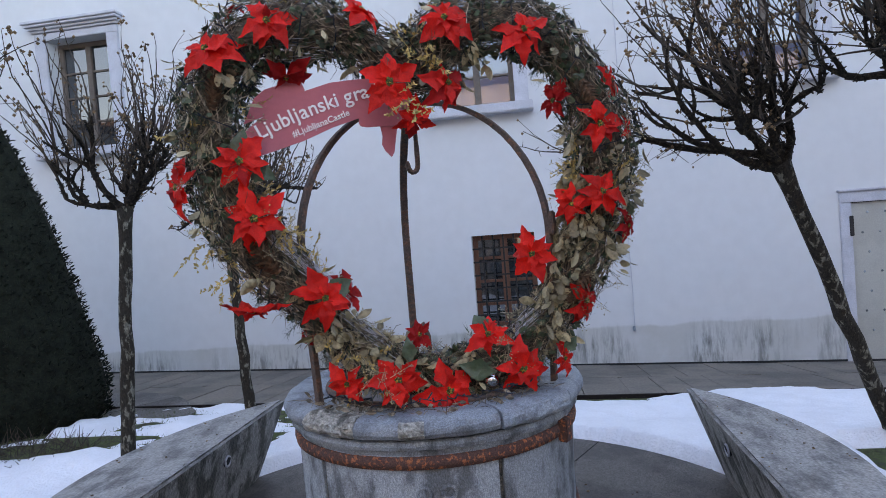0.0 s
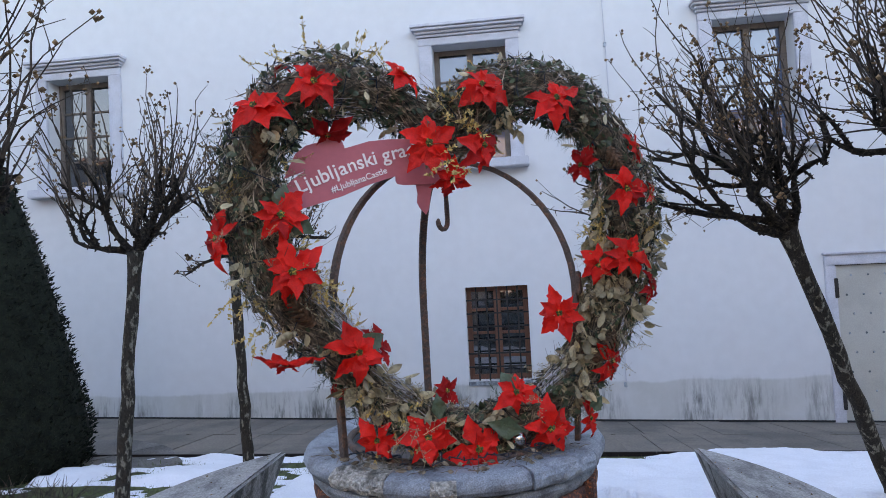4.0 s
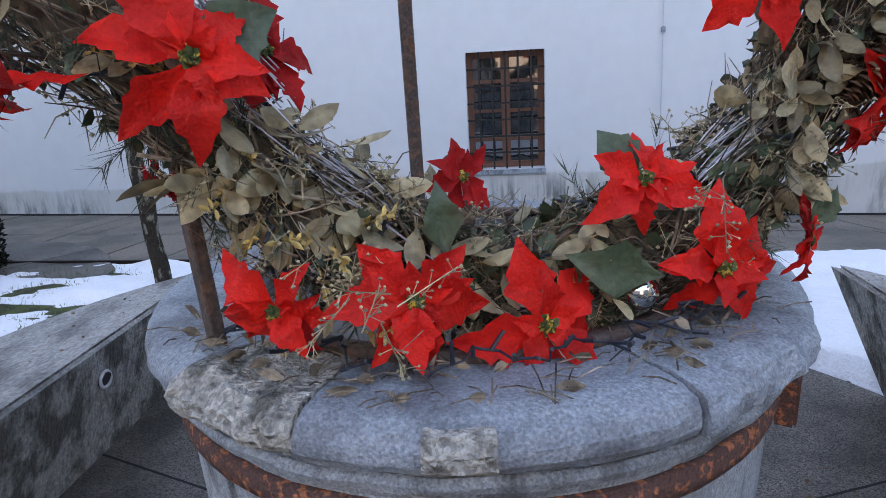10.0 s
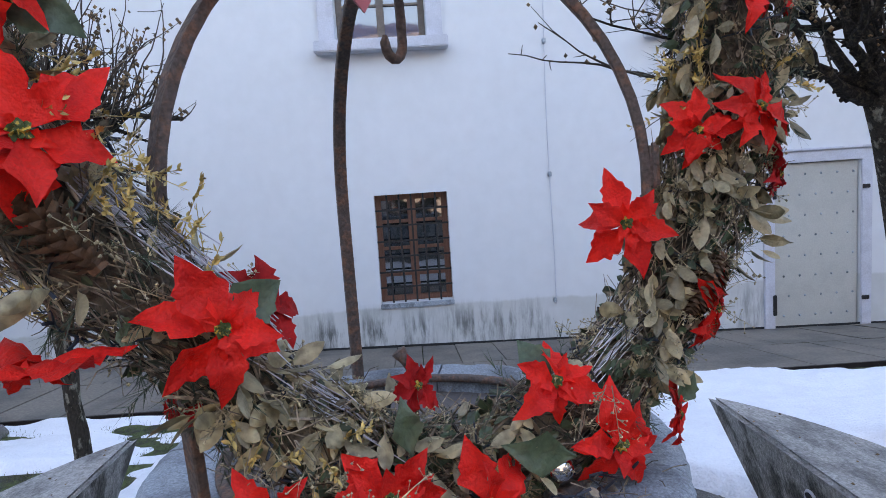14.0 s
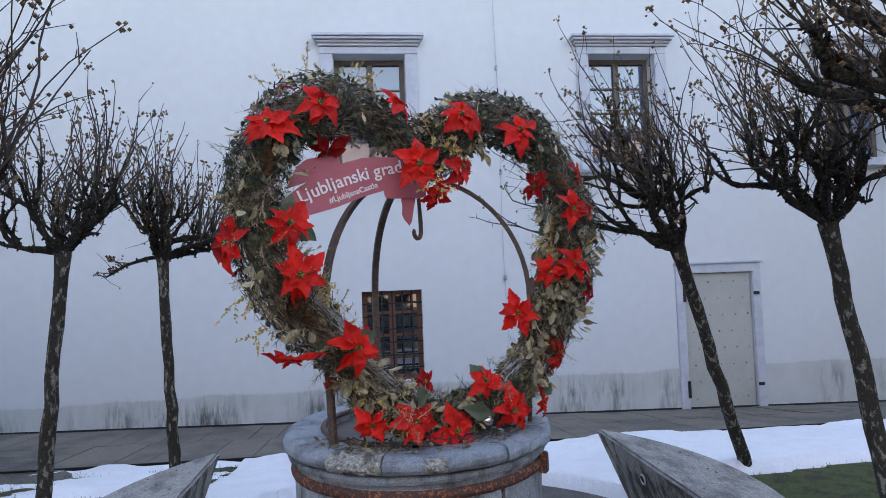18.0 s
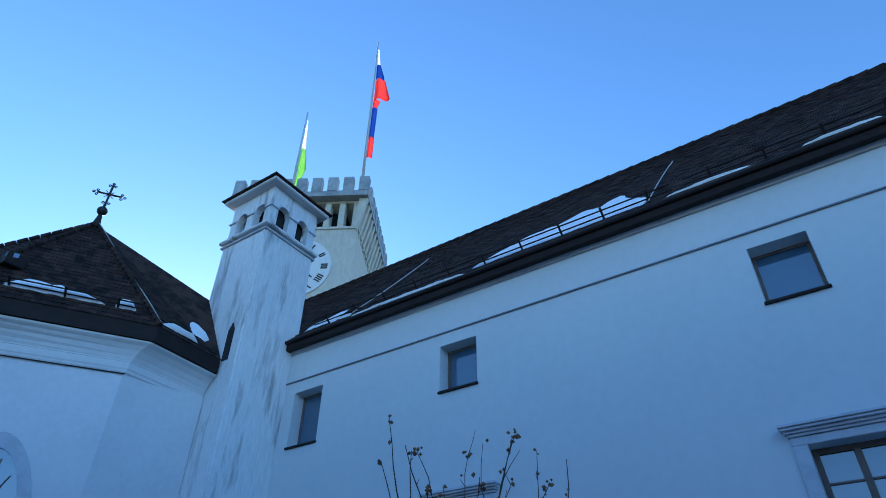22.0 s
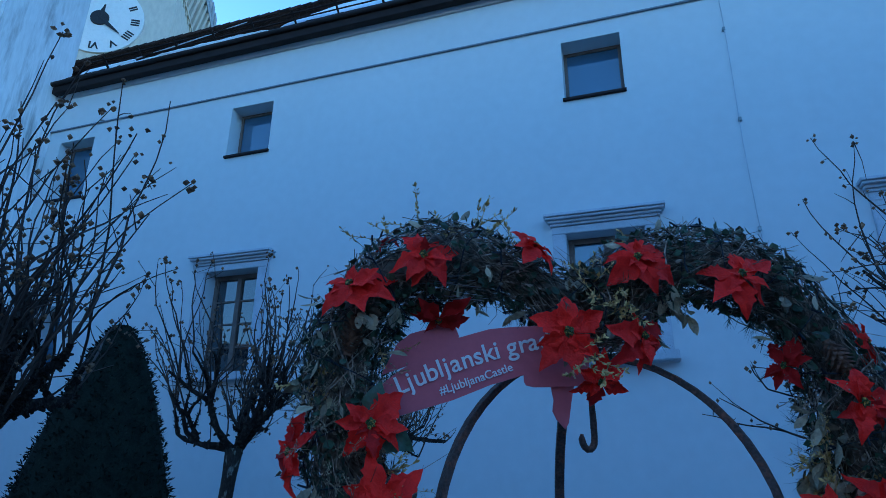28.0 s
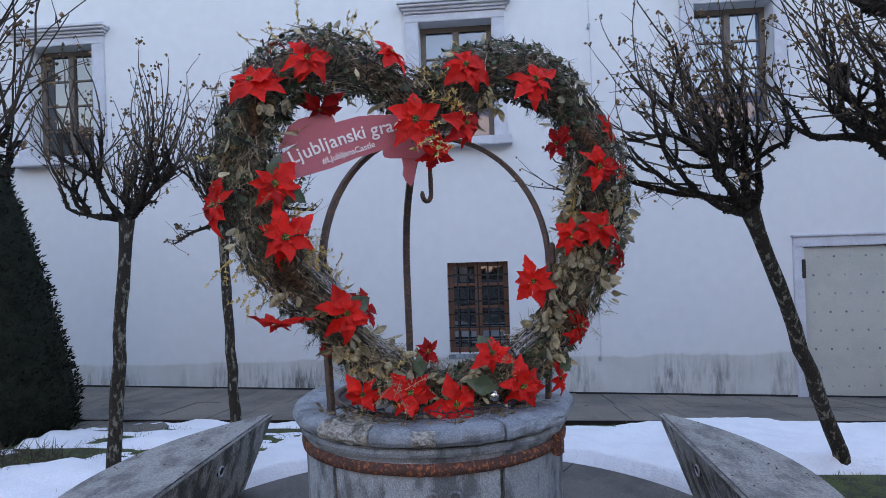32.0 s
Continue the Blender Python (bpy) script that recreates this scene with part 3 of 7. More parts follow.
def grille_window(x0, x1, z0, z1):
    w = thing("window_9", ((x0 + x1) / 2, WALL, z0), "ground-floor window behind a dark iron grille", "window", kind="structure")
    y = WALL + 0.16
    t = 0.07
    for a in ((x0, z0, x0 + t, z1), (x1 - t, z0, x1, z1), (x0 + t, z1 - t, x1 - t, z1), (x0 + t, z0, x1 - t, z0 + t)):
        part("frame", box(a[0], y, a[1], a[2], y + 0.06, a[3], 0.004), M_WOOD, w)
    cx = (x0 + x1) / 2
    part("mullion", box(cx - 0.05, y - 0.01, z0 + t, cx + 0.05, y + 0.06, z1 - t, 0.004), M_WOOD, w)
    for r in range(1, 4):
        z = z0 + (z1 - z0) * r / 4
        for a, b in ((x0 + t, cx - 0.05), (cx + 0.05, x1 - t)):
            part("glazing_bar", box(a, y + 0.005, z - 0.02, b, y + 0.05, z + 0.02, 0.003), M_WOOD, w)
    for r in range(4):
        za, zb = z0 + (z1 - z0) * r / 4 + 0.02, z0 + (z1 - z0) * (r + 1) / 4 - 0.02
        for a, b in ((x0 + t, cx - 0.05), (cx + 0.05, x1 - t)):
            part("pane", box(a, y + 0.03, za, b, y + 0.035, zb), M_GLASS, w)
    yg = WALL + 0.03
    for i in range(1, 6):
        x = x0 + (x1 - x0) * i / 6
        part("grille_bar", box(x - 0.011, yg, z0, x + 0.011, yg + 0.022, z1, 0.003), M_DARKIRON, w)
    for i in range(1, 7):
        z = z0 + (z1 - z0) * i / 7
        part("grille_bar", box(x0, yg + 0.024, z - 0.011, x1, yg + 0.042, z + 0.011, 0.003), M_DARKIRON, w)
    part("sill", box(x0 - 0.01, WALL - 0.03, z0 - 0.06, x1 + 0.01, WALL + 0.16, z0 - 0.002, 0.006), M_STONE, w, "thin grey stone sill")


grille_window(*GRILLE)


def yard_door(x0, x1, z0, z1):
    d = thing("door_1", ((x0 + x1) / 2, WALL, z0), "pale grey studded door, shut, in a stone frame", "door", kind="structure")
    s = 0.14
    part("jamb", box(x0 - s, WALL - 0.03, z0 - 0.1, x0 - 0.002, WALL + 0.1, z1, 0.008), M_TRIM, d)
    part("jamb", box(x1 + 0.002, WALL - 0.03, z0 - 0.1, x1 + s, WALL + 0.1, z1, 0.008), M_TRIM, d)
    part("lintel", box(x0 - s, WALL - 0.03, z1 + 0.002, x1 + s, WALL + 0.1, z1 + 0.14, 0.008), M_TRIM, d)
    part("drip_moulding", box(x0 - s - 0.02, WALL - 0.06, z1 + 0.142, x1 + s + 0.02, WALL - 0.002, z1 + 0.17, 0.006), M_TRIM, d)
    leaf = part("leaf", box(x0 + 0.012, WALL + 0.03, z0 + 0.01, x1 - 0.01, WALL + 0.09, z1 - 0.008, 0.006), M_DOOR, d, "pale grey sheet-metal leaf")
    rng = random.Random(4)
    for i in range(5):
        for j in range(8):
            x, z = x0 + 0.14 + i * (x1 - x0 - 0.28) / 4 + (0.07 if j % 2 else 0), z0 + 0.16 + j * (z1 - z0 - 0.3) / 7
            if x < x1 - 0.06:
                bm = bmesh.new()
                bmesh.ops.create_cone(bm, cap_ends=True, segments=8, radius1=0.016, radius2=0.007, depth=0.014, matrix=pose(x, WALL + 0.023, z, 90))
                part("stud", bm, M_STONE, leaf)
    for z in (z0 + 0.32, z1 - 0.3):
        part("hinge", box(x0 - 0.035, WALL - 0.045, z - 0.13, x0 + 0.012, WALL + 0.028, z + 0.13, 0.006), M_DARKIRON, d, "dark iron strap hinge")
    part("bolt", box(x1 + 0.0, WALL - 0.06, z1 - 0.36, x1 + 0.09, WALL - 0.031, z1 - 0.31, 0.006), M_DARKIRON, d)
    part("bolt", box(x1 + 0.0, WALL - 0.06, z0 + 0.32, x1 + 0.09, WALL - 0.031, z0 + 0.37, 0.006), M_DARKIRON, d)


yard_door(*DOOR)

# lightning conductor down the wall
cable = thing("conductor_cable", (1.64, WALL, 0.5), "thin grey conductor cable clipped to the plaster", "cable")
s = Soup()
s.tube([(1.66 + 0.012 * math.sin(z * 1.7), WALL - 0.03, z) for z in np.linspace(0.55, 9.0, 18)], 0.006, 5)
s.make("wire", M_TRIM, cable)
for z in (0.6, 2.14, 3.7, 5.3, 6.9, 8.4):
    part("clip", box(1.64, WALL - 0.045, z - 0.03, 1.68, WALL - 0.001, z + 0.03, 0.005), M_STONE, cable)

# eaves, gutter and roof of the long house
EY, EZ, RY, RZ = 9.37, 9.85, 15.6, 17.0
bm = bmesh.new()
prof = [(WALL - 0.001, 9.78), (WALL - 0.012, 9.84), (WALL - 0.035, 9.9), (EY + 0.055, 9.95), (EY + 0.055, 10.06), (WALL - 0.001, 10.07)]
a = [bm.verts.new((-11.28, y, z)) for y, z in prof]
b = [bm.verts.new((30, y, z)) for y, z in prof]
for i in range(len(prof)):
    j = (i + 1) % len(prof)
    bm.faces.new((a[i], b[i], b[j], a[j]))
bm.faces.new(a)
bm.faces.new(b)
bmesh.ops.recalc_face_normals(bm, faces=bm.faces)
tagged(part("eaves_cove", bm, M_PLASTER, smooth=True), "white plaster cove under the eaves", "eaves", kind="structure")
roof = thing("roof_house", (0, EY, EZ), "steep dark tiled roof of the long house with snow guard", "roof", kind="structure")
part("fascia", box(-11.28, EY - 0.09, EZ + 0.0, 30, EY + 0.05, EZ + 0.225, 0.01), M_GUTTER, roof, "dark brown gutter board")
s = Soup()
s.tube([(-11.3, EY - 0.12, EZ + 0.21), (30, EY - 0.12, EZ + 0.21)], 0.05, 10)
s.make("gutter", M_GUTTER, roof, "dark half-round gutter", True)
bm = bmesh.new()
q = [bm.verts.new(p) for p in ((-11.28, EY - 0.12, EZ + 0.22), (30, EY - 0.12, EZ + 0.22), (30, RY, RZ), (-21.5, RY, RZ), (-21.5, 2 * RY - EY, EZ), (30, 2 * RY - EY, EZ))]
bm.faces.new((q[0], q[1], q[2], q[3]))
bm.faces.new((q[3], q[2], q[5], q[4]))
bmesh.ops.solidify(bm, geom=bm.faces[:], thickness=0.08)
part("roof_deck", bm, M_TILE, roof)


# ---- turret, chapel and tower ----
turret = thing("turret", (-12.14, 8.75, 0), "slender white stair turret with arched openings and a low dark roof", "turret")
T0, T1, T2, T3 = -13.0, -11.28, 7.9, 9.65
part("shaft", box(T0, T2, -0.5, T1, T3, 13.0, 0.04), M_TURRET, turret, "white plastered shaft streaked with grey")
part("ledge", box(T0 - 0.1, T2 - 0.1, 13.0, T1 + 0.1, T3 + 0.1, 13.1, 0.02), M_TURRET, turret)
part("ledge", box(T0 - 0.05, T2 - 0.05, 12.86, T1 + 0.05, T3 + 0.05, 12.92, 0.01), M_TRIM, turret)


def belfry():
    """Upper room with two round-headed openings on every side."""
    bm = bmesh.new()
    z0, z1, zs = 13.1, 14.45, 13.75
    cx, cy = (T0 + T1) / 2, (T2 + T3) / 2
    hx, hy = (T1 - T0) / 2 - 0.04, (T3 - T2) / 2 - 0.04
    for ang, half, dist in ((0, hx, hy), (90, hy - 0.202, hx), (180, hx, hy), (270, hy - 0.202, hx)):
        m = pose(cx, cy, 0, 0, 0, ang)
        r = 0.21
        cols = [-half]
        for c in (-0.36, 0.36):
            cols += [c - r + 2 * r * i / 8 for i in range(9)]
        cols.append(half)

        def head(x):
            for c in (-0.36, 0.36):
                if abs(x - c) <= r + 1e-6:
                    return zs + math.sqrt(max(r * r - (x - c) ** 2, 0))
            return None
        for i in range(len(cols) - 1):
            xa, xb = cols[i], cols[i + 1]
            mid = head((xa + xb) / 2)
            la, lb = (head(xa), head(xb)) if mid else (z0, z0)
            fr = [bm.verts.new(m @ Vector(p)) for p in ((xa, -dist, la), (xb, -dist, lb), (xb, -dist, z1), (xa, -dist, z1))]
            bk = [bm.verts.new(m @ Vector(p)) for p in ((xa, -dist + 0.2, la), (xb, -dist + 0.2, lb), (xb, -dist + 0.2, z1), (xa, -dist + 0.2, z1))]
            bm.faces.new(fr)
            bm.faces.new(bk[::-1])
            bm.faces.new((fr[1], fr[0], bk[0], bk[1]))
            if not mid:
                bm.faces.new((fr[0], fr[3], bk[3], bk[0]))
                bm.faces.new((fr[2], fr[1], bk[1], bk[2]))
    return bm


bm = belfry()
bmesh.ops.remove_doubles(bm, verts=bm.verts, dist=0.002)
part("belfry", bm, M_TURRET, turret, "white belfry with round-headed openings")
# dark block inside the belfry, coloured as the shade behind the openings
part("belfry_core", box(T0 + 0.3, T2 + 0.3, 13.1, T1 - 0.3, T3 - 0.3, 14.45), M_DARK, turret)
for c0, c1 in ((-0.88, -0.572), (-0.148, 0.148), (0.572, 0.88)):
    mx, my = (T0 + T1) / 2, (T2 + T3) / 2
    part("string_course", box(mx + c0, T2 - 0.005, 13.735, mx + c1, T2 + 0.06, 13.77), M_TRIM, turret)
    part("string_course", box(T1 - 0.06, my + c0 + (0.07 if c0 < -0.5 else 0), 13.735, T1 + 0.005, my + c1, 13.77), M_TRIM, turret)
part("soffit", box(T0 - 0.2, T2 - 0.2, 14.45, T1 + 0.2, T3 + 0.2, 14.56, 0.02), M_PLASTER, turret, "white soffit")
cx, cy = (T0 + T1) / 2, (T2 + T3) / 2
bm = bmesh.new()
ap = bm.verts.new((cx, cy, 15.05))
rim = [bm.verts.new((cx + sx * (T1 - cx + 0.27), cy + sy * (T3 - cy + 0.27), 14.6)) for sx, sy in ((-1, -1), (1, -1), (1, 1), (-1, 1))]
low = [bm.verts.new((v.co.x, v.co.y, 14.562)) for v in rim]
for i in range(4):
    bm.faces.new((rim[i], rim[(i + 1) % 4], ap))
    bm.faces.new((low[i], low[(i + 1) % 4], rim[(i + 1) % 4], rim[i]))
bm.faces.new(low[::-1])
part("roof", bm, M_TILE, turret, "low dark tiled roof")
for z, x in ((9.12, -11.68), (4.35, -11.92)):
    bm = prism([(x - 0.11, T2 - 0.02), (x + 0.11, T2 - 0.02), (x + 0.11, T2 + 0.002), (x - 0.11, T2 + 0.002)], z, z + 0.8, 0.004)
    # no real opening: slit and head are dark pieces coloured as shade
    part("slit_window", bm, M_DARK, turret, "narrow dark slit window")
    bm = bmesh.new()
    v = [bm.verts.new(p) for p in ((x - 0.11, T2 - 0.02, z + 0.8), (x + 0.11, T2 - 0.02, z + 0.8), (x, T2 - 0.02, z + 1.0), (x - 0.11, T2, z + 0.8), (x + 0.11, T2, z + 0.8), (x, T2, z + 1.0))]
    for f in ((0, 1, 2), (5, 4, 3), (0, 3, 4, 1), (1, 4, 5, 2), (2, 5, 3, 0)):
        bm.faces.new([v[i] for i in f])
    part("slit_head", bm, M_DARK, turret)

EAVE = [(-11.76, 7.85), (-11.63, 6.11), (-13.8, 2.7), (-16.6, 1.4), (-19.6, 1.9), (-21.4, 4.2), (-21.4, 7.85)]
APEX = (-14.6, 5.2, 12.65)


def inset(poly, d):
    c = Vector((sum(p[0] for p in poly) / len(poly), sum(p[1] for p in poly) / len(poly)))
    return [tuple(Vector(p) + (c - Vector(p)).normalized() * d) for p in poly]


chapel = thing("chapel", (-15.5, 5, 0), "white polygonal chapel with coved cornice and steep dark tiled roof", "chapel")
W = inset(EAVE, 0.53)
W[0] = (-12.1, 7.88)
part("wall", prism(W, -0.5, 8.3), M_PLASTER, chapel, "white plastered wall")
bm = bmesh.new()
rings = [(0.52, 8.12), (0.48, 8.15), (0.47, 8.2), (0.45, 8.23), (0.44, 8.36), (0.43, 8.37), (0.43, 8.39), (0.38, 8.48), (0.29, 8.6), (0.18, 8.69), (0.08, 8.74), (0.07, 8.78)]
rows = [[bm.verts.new((x, min(y, 7.88) if i else 7.88, z)) for i, (x, y) in enumerate(inset(EAVE, d))] for d, z in rings]
for r in range(len(rows) - 1):
    for i in range(len(EAVE)):
        j = (i + 1) % len(EAVE)
        bm.faces.new((rows[r][i], rows[r][j], rows[r + 1][j], rows[r + 1][i]))
part("cornice", bm, M_PLASTER, chapel, "coved white cornice")
croof = part("roof", prism(inset(EAVE, 0.0), 8.79, 9.12), M_GUTTER, chapel, "dark tiled roof with gutter board")
bm = bmesh.new()
ap = bm.verts.new(APEX)
ap2 = bm.verts.new((-20, 6.2, 12.65))
ev = [bm.verts.new((x, y, 9.124)) for x, y in EAVE]
for i in range(len(EAVE)):
    j = (i + 1) % len(EAVE)
    if i in (0, 1, 2):
        bm.faces.new((ev[i], ev[j], ap))
        if i == 0:
            bm.faces.new((bm.verts.new((-12.95, 7.88, 11.2)), ev[0], ap))
    elif i == 3:
        bm.faces.new((ev[i], ev[j], ap2, ap))
    elif i in (4, 5):
        bm.faces.new((ev[i], ev[j], ap2))
    else:
        bm.faces.new((ev[i], ev[j], ap, ap2))
bmesh.ops.recalc_face_normals(bm, faces=bm.faces)
part("roof_deck", bm, M_TILE, croof)
s = Soup()
line = [(x, min(y, 7.86)) for x, y in inset(EAVE, 0.49)]
s.tube([(*line[k], 8.115) for k in (1, 2, 3, 4)], 0.013, 6)
s.make("cornice_rod", M_DARKIRON, chapel, "thin dark rod along the cornice foot")

# square tower behind, turned against the house
tower = thing("clock_tower", (-23.4, 21.6, 0), "square cream lookout tower with battlements, clock and flagpoles", "tower")
TC = Vector((-19.6, 20.3, 0))
TU = Vector((-7.2, -4.3, 0)).normalized()         # along the clock face
TV = Vector((-TU.y, TU.x, 0)) * -1
if TV.y < 0:
    TV = -TV
TWID = 8.4


def tbox(u0, u1, v0, v1, z0, z1, bevel=0.0, bm=None):
    """A box in the tower's own axes: u along the clock face, v into the tower."""
    out = box(u0, v0, z0, u1, v1, z1, bevel)
    m = Matrix(((TU.x, TV.x, 0, TC.x), (TU.y, TV.y, 0, TC.y), (0, 0, 1, 0), (0, 0, 0, 1)))
    bmesh.ops.transform(out, matrix=m, verts=out.verts)
    bmesh.ops.recalc_face_normals(out, faces=out.faces)
    return out


INS = 0.55
part("shaft", tbox(INS, TWID - INS, INS, TWID - INS, -1, 25.4), M_TOWER, tower, "cream rendered shaft")
part("gallery_floor", tbox(INS - 0.1, TWID - INS + 0.1, INS - 0.1, TWID - INS + 0.1, 25.4, 25.55), M_TOWER, tower)
# no glass here: a dark block gives the gallery its inner shade
part("gallery_back", tbox(INS + 1.0, TWID - INS - 1.0, INS + 1.0, TWID - INS - 1.0, 25.55, 27.5), M_DARK, tower, "near-black block standing for the unlit gallery inside")
for i in range(9):
    u = INS + (TWID - 2 * INS - 0.36) * i / 8
    for j, args in enumerate(((u, u + 0.36, INS, INS + 0.6), (u, u + 0.36, TWID - INS - 0.6, TWID - INS), (INS, INS + 0.6, u, u + 0.36), (TWID - INS - 0.6, TWID - INS, u, u + 0.36))):
        if j > 1 and i in (0, 8):
            continue
        part("gallery_pier", tbox(*args, 25.55, 27.45, 0.02), M_TOWER, tower)
part("gallery_head", tbox(INS, TWID - INS, INS, TWID - INS, 27.45, 27.6), M_TOWER, tower)
for i in range(12):
    v = 0.3 + (TWID - 0.9) * i / 11
    bm = tbox(0.03, INS + 0.02, v, v + 0.3, 25.2, 27.6)
    for q in bm.verts:
        if q.co.z < 26 and (q.co - TC).dot(TU) < INS - 0.1:
            q.co += TU * (INS - 0.06)
    part("corbel", bm, M_TOWER, tower)
part("parapet", tbox(0, TWID, 0, TWID, 27.6, 28.0), M_GREYSTONE, tower, "pale grey stone parapet")
k = 9
for i in range(k):
    u = (TWID - 0.62) * i / (k - 1)
    for j, args in enumerate(((u, u + 0.62, 0, 0.45), (u, u + 0.62, TWID - 0.45, TWID), (0, 0.45, u, u + 0.62), (TWID - 0.45, TWID, u, u + 0.62))):
        if j > 1 and i in (0, k - 1):
            continue
        part("merlon", tbox(*args, 28.0, 29.15, 0.03), M_GREYSTONE, tower)
# plain unseen walls, added to close the yard behind and beside the camera
def closing_wall(name, x0, y0, x1, y1, h, label):
    w = thing(name, ((x0 + x1) / 2, (y0 + y1) / 2, 0), label, "wall", kind="structure")
    part("wall_body", box(x0, y0, -1, x1, y1, h), M_GREYSTONE, w)
    # dark roof edge added for the reflections in the house windows
    part("wall_coping", box(x0 - 0.3, y0 - 0.3, h, x1 + 0.3, y1 + 0.3, h + 0.4, 0.03), M_TILE, w)


# heights and grey tone set how much sky light reaches the yard
closing_wall("wall_south", -23, -13, 19, -12, 9.0, "assumed plain grey wall across the yard, out of view, limits sky light")
closing_wall("wall_east", 17, -12, 18, 9.4, 9.0, "assumed plain grey wall at the end of the yard, out of view, limits sky light")
closing_wall("wall_west", -22.5, -12, -21.5, 1.0, 8.5, "assumed plain grey wall beside the chapel, out of view, limits sky light")

# ---- benches ----
def bench(side, label):
    r, chord = 1.79, (1.345 if side > 0 else 1.275)
    half = math.degrees(math.acos(chord / r))
    def outline(rr, cc):
        h = math.acos(min(cc / rr, 1))
        return [(WX + side * rr * math.cos(a), WY + rr * math.sin(a)) for a in np.linspace(-h, h, 33)]
    b = thing("stone_bench", (WX + side * 1.5, WY, FLOOR), label, "bench", "benches round the well")
    top, bot = outline(r, chord), outline(r - 0.03, chord + 0.15)
    bm = prism(bot, FLOOR - 0.02, 1.075, 0.0, top)
    es = [e for e in bm.edges if all(v.co.z > 1.0 for v in e.verts)]
    bmesh.ops.bevel(bm, geom=es, offset=0.018, segments=3, affect="EDGES")
    body = part("body", bm, M_BENCH, b, "grey weathered concrete seat with undercut face")
    body.data.materials.append(M_BENCHSIDE)
    for p in body.data.polygons:
        if p.normal.z < 0.3 and p.normal.x * side < 0:
            p.material_index = 1
    ring = 0.028
    n = Vector((-side, 0, 0))
    for dy in (0.23,):
        x = WX + side * (chord + 0.15 * (1.075 - 0.93) / 0.475)
        bm = bmesh.new()
        bmesh.ops.create_cone(bm, cap_ends=True, segments=20, radius1=ring, radius2=ring, depth=0.03, matrix=pose(x, WY + dy + 0.25, 0.93, 0, 90 - side * 17, 0))
        # solid dark disc; the shade inside the hole is its colour
        lamp = part("lamp_hole", bm, M_DARK, b, "round dark lamp hole")
        s = Soup()
        s.tube([(x - side * 0.012 + side * 0.3 * ring * -math.sin(a) * 0.3, WY + dy + 0.25 + ring * math.cos(a), 0.93 + ring * math.sin(a)) for a in np.linspace(0, 2 * math.pi, 21)], 0.006, 6)
        s.make("lamp_ring", M_TRIM, lamp, "pale metal ring", True)
    rng = random.Random(8 + side)
    s = Soup()
    for i in range(40):
        y = WY + rng.uniform(-1.1, 1.1)
        hi = math.sqrt(r * r - (y - WY) ** 2)
        x = WX + side * rng.uniform(chord + 0.02, max(hi - 0.03, chord + 0.03))
        if hi > chord + 0.06:
            s.blob(Vector((x, y, 1.078)), rng.uniform(0.003, 0.008), rng, 0.6)
    lit = s.make("fallen_buds", M_BUD)
    tagged(lit, "dry buds and crumbs scattered on the bench", "debris", kind="stuff")
    return b


bench(-1, "curved grey concrete bench along the platform edge beside two slim trees")
bench(1, "curved grey concrete bench along the platform edge beside a leaning tree")

# ---- the well ----
well = thing("stone_well", (WX, WY, FLOOR), "round grey limestone well head with iron hoops and a bulging rim", "well")
for i, a0 in enumerate((233, 302, 359, 419, 475, 533)):
    a1 = (302, 359, 419, 475, 533, 593)[i]
    prof = [(0.46, FLOOR), (0.63, FLOOR), (0.618, FLOOR + 0.1), (0.604, FLOOR + 0.3), (0.605, 1.05), (0.612, 1.30), (0.612, 1.345), (0.46, 1.345)]
    part("slab", lathe(prof, WX, WY, 14, a0 + 1.0, a1 - 1.0, 0.004, i), M_STONE, well)
part("joint", lathe([(0.47, FLOOR), (0.597, FLOOR), (0.597, 1.34), (0.47, 1.34)], WX, WY, 72, jitter=0.006), M_MORTAR, well, "crumbling dark mortar in the joints")
part("moulding", lathe([(0.47, 1.345), (0.612, 1.345), (0.618, 1.362), (0.634, 1.37), (0.64, 1.385), (0.628, 1.398), (0.632, 1.403), (0.645, 1.408), (0.47, 1.408)], WX, WY, 72, jitter=0.006), M_STONE, well, "stepped stone moulding under the rim")
RIMP = [(0.47, 1.41), (0.635, 1.41), (0.655, 1.418), (0.666, 1.435), (0.664, 1.455), (0.652, 1.473), (0.628, 1.484), (0.60, 1.488), (0.47, 1.48)]
RIMF = []
for i, (r, z) in enumerate(RIMP):
    r2, z2 = RIMP[(i + 1) % len(RIMP)]
    steps = 5 if i == 7 else 2
    RIMF += [(r + (r2 - r) * k / steps, z + (z2 - z) * k / steps) for k in range(steps)]
for i, (a0, a1, m, jit) in enumerate(((176, 231, M_RIM, 0.006), (231, 253, M_RIMROUGH, 0.018), (253, 301, M_RIM, 0.006), (301, 334, M_RIM, 0.015), (334, 392, M_RIM, 0.006), (392, 440, M_RIM, 0.01), (440, 490, M_RIM, 0.008), (490, 536, M_RIM, 0.008))):
    part("rim_stone", lathe(RIMF, WX, WY, 26, a0 + 0.35, a1 - 0.35, jit, i + 3), m, well, "pitted pale rim stone" if m is M_RIMROUGH else "", smooth=False)
part("rim_patch", lathe([(0.6, 1.42), (0.66, 1.421), (0.673, 1.437), (0.671, 1.457), (0.658, 1.477), (0.6, 1.479)], WX, WY, 8, 268.5, 276.5, 0.011, 5), M_RIMROUGH, well, "pale mended patch in the rim")
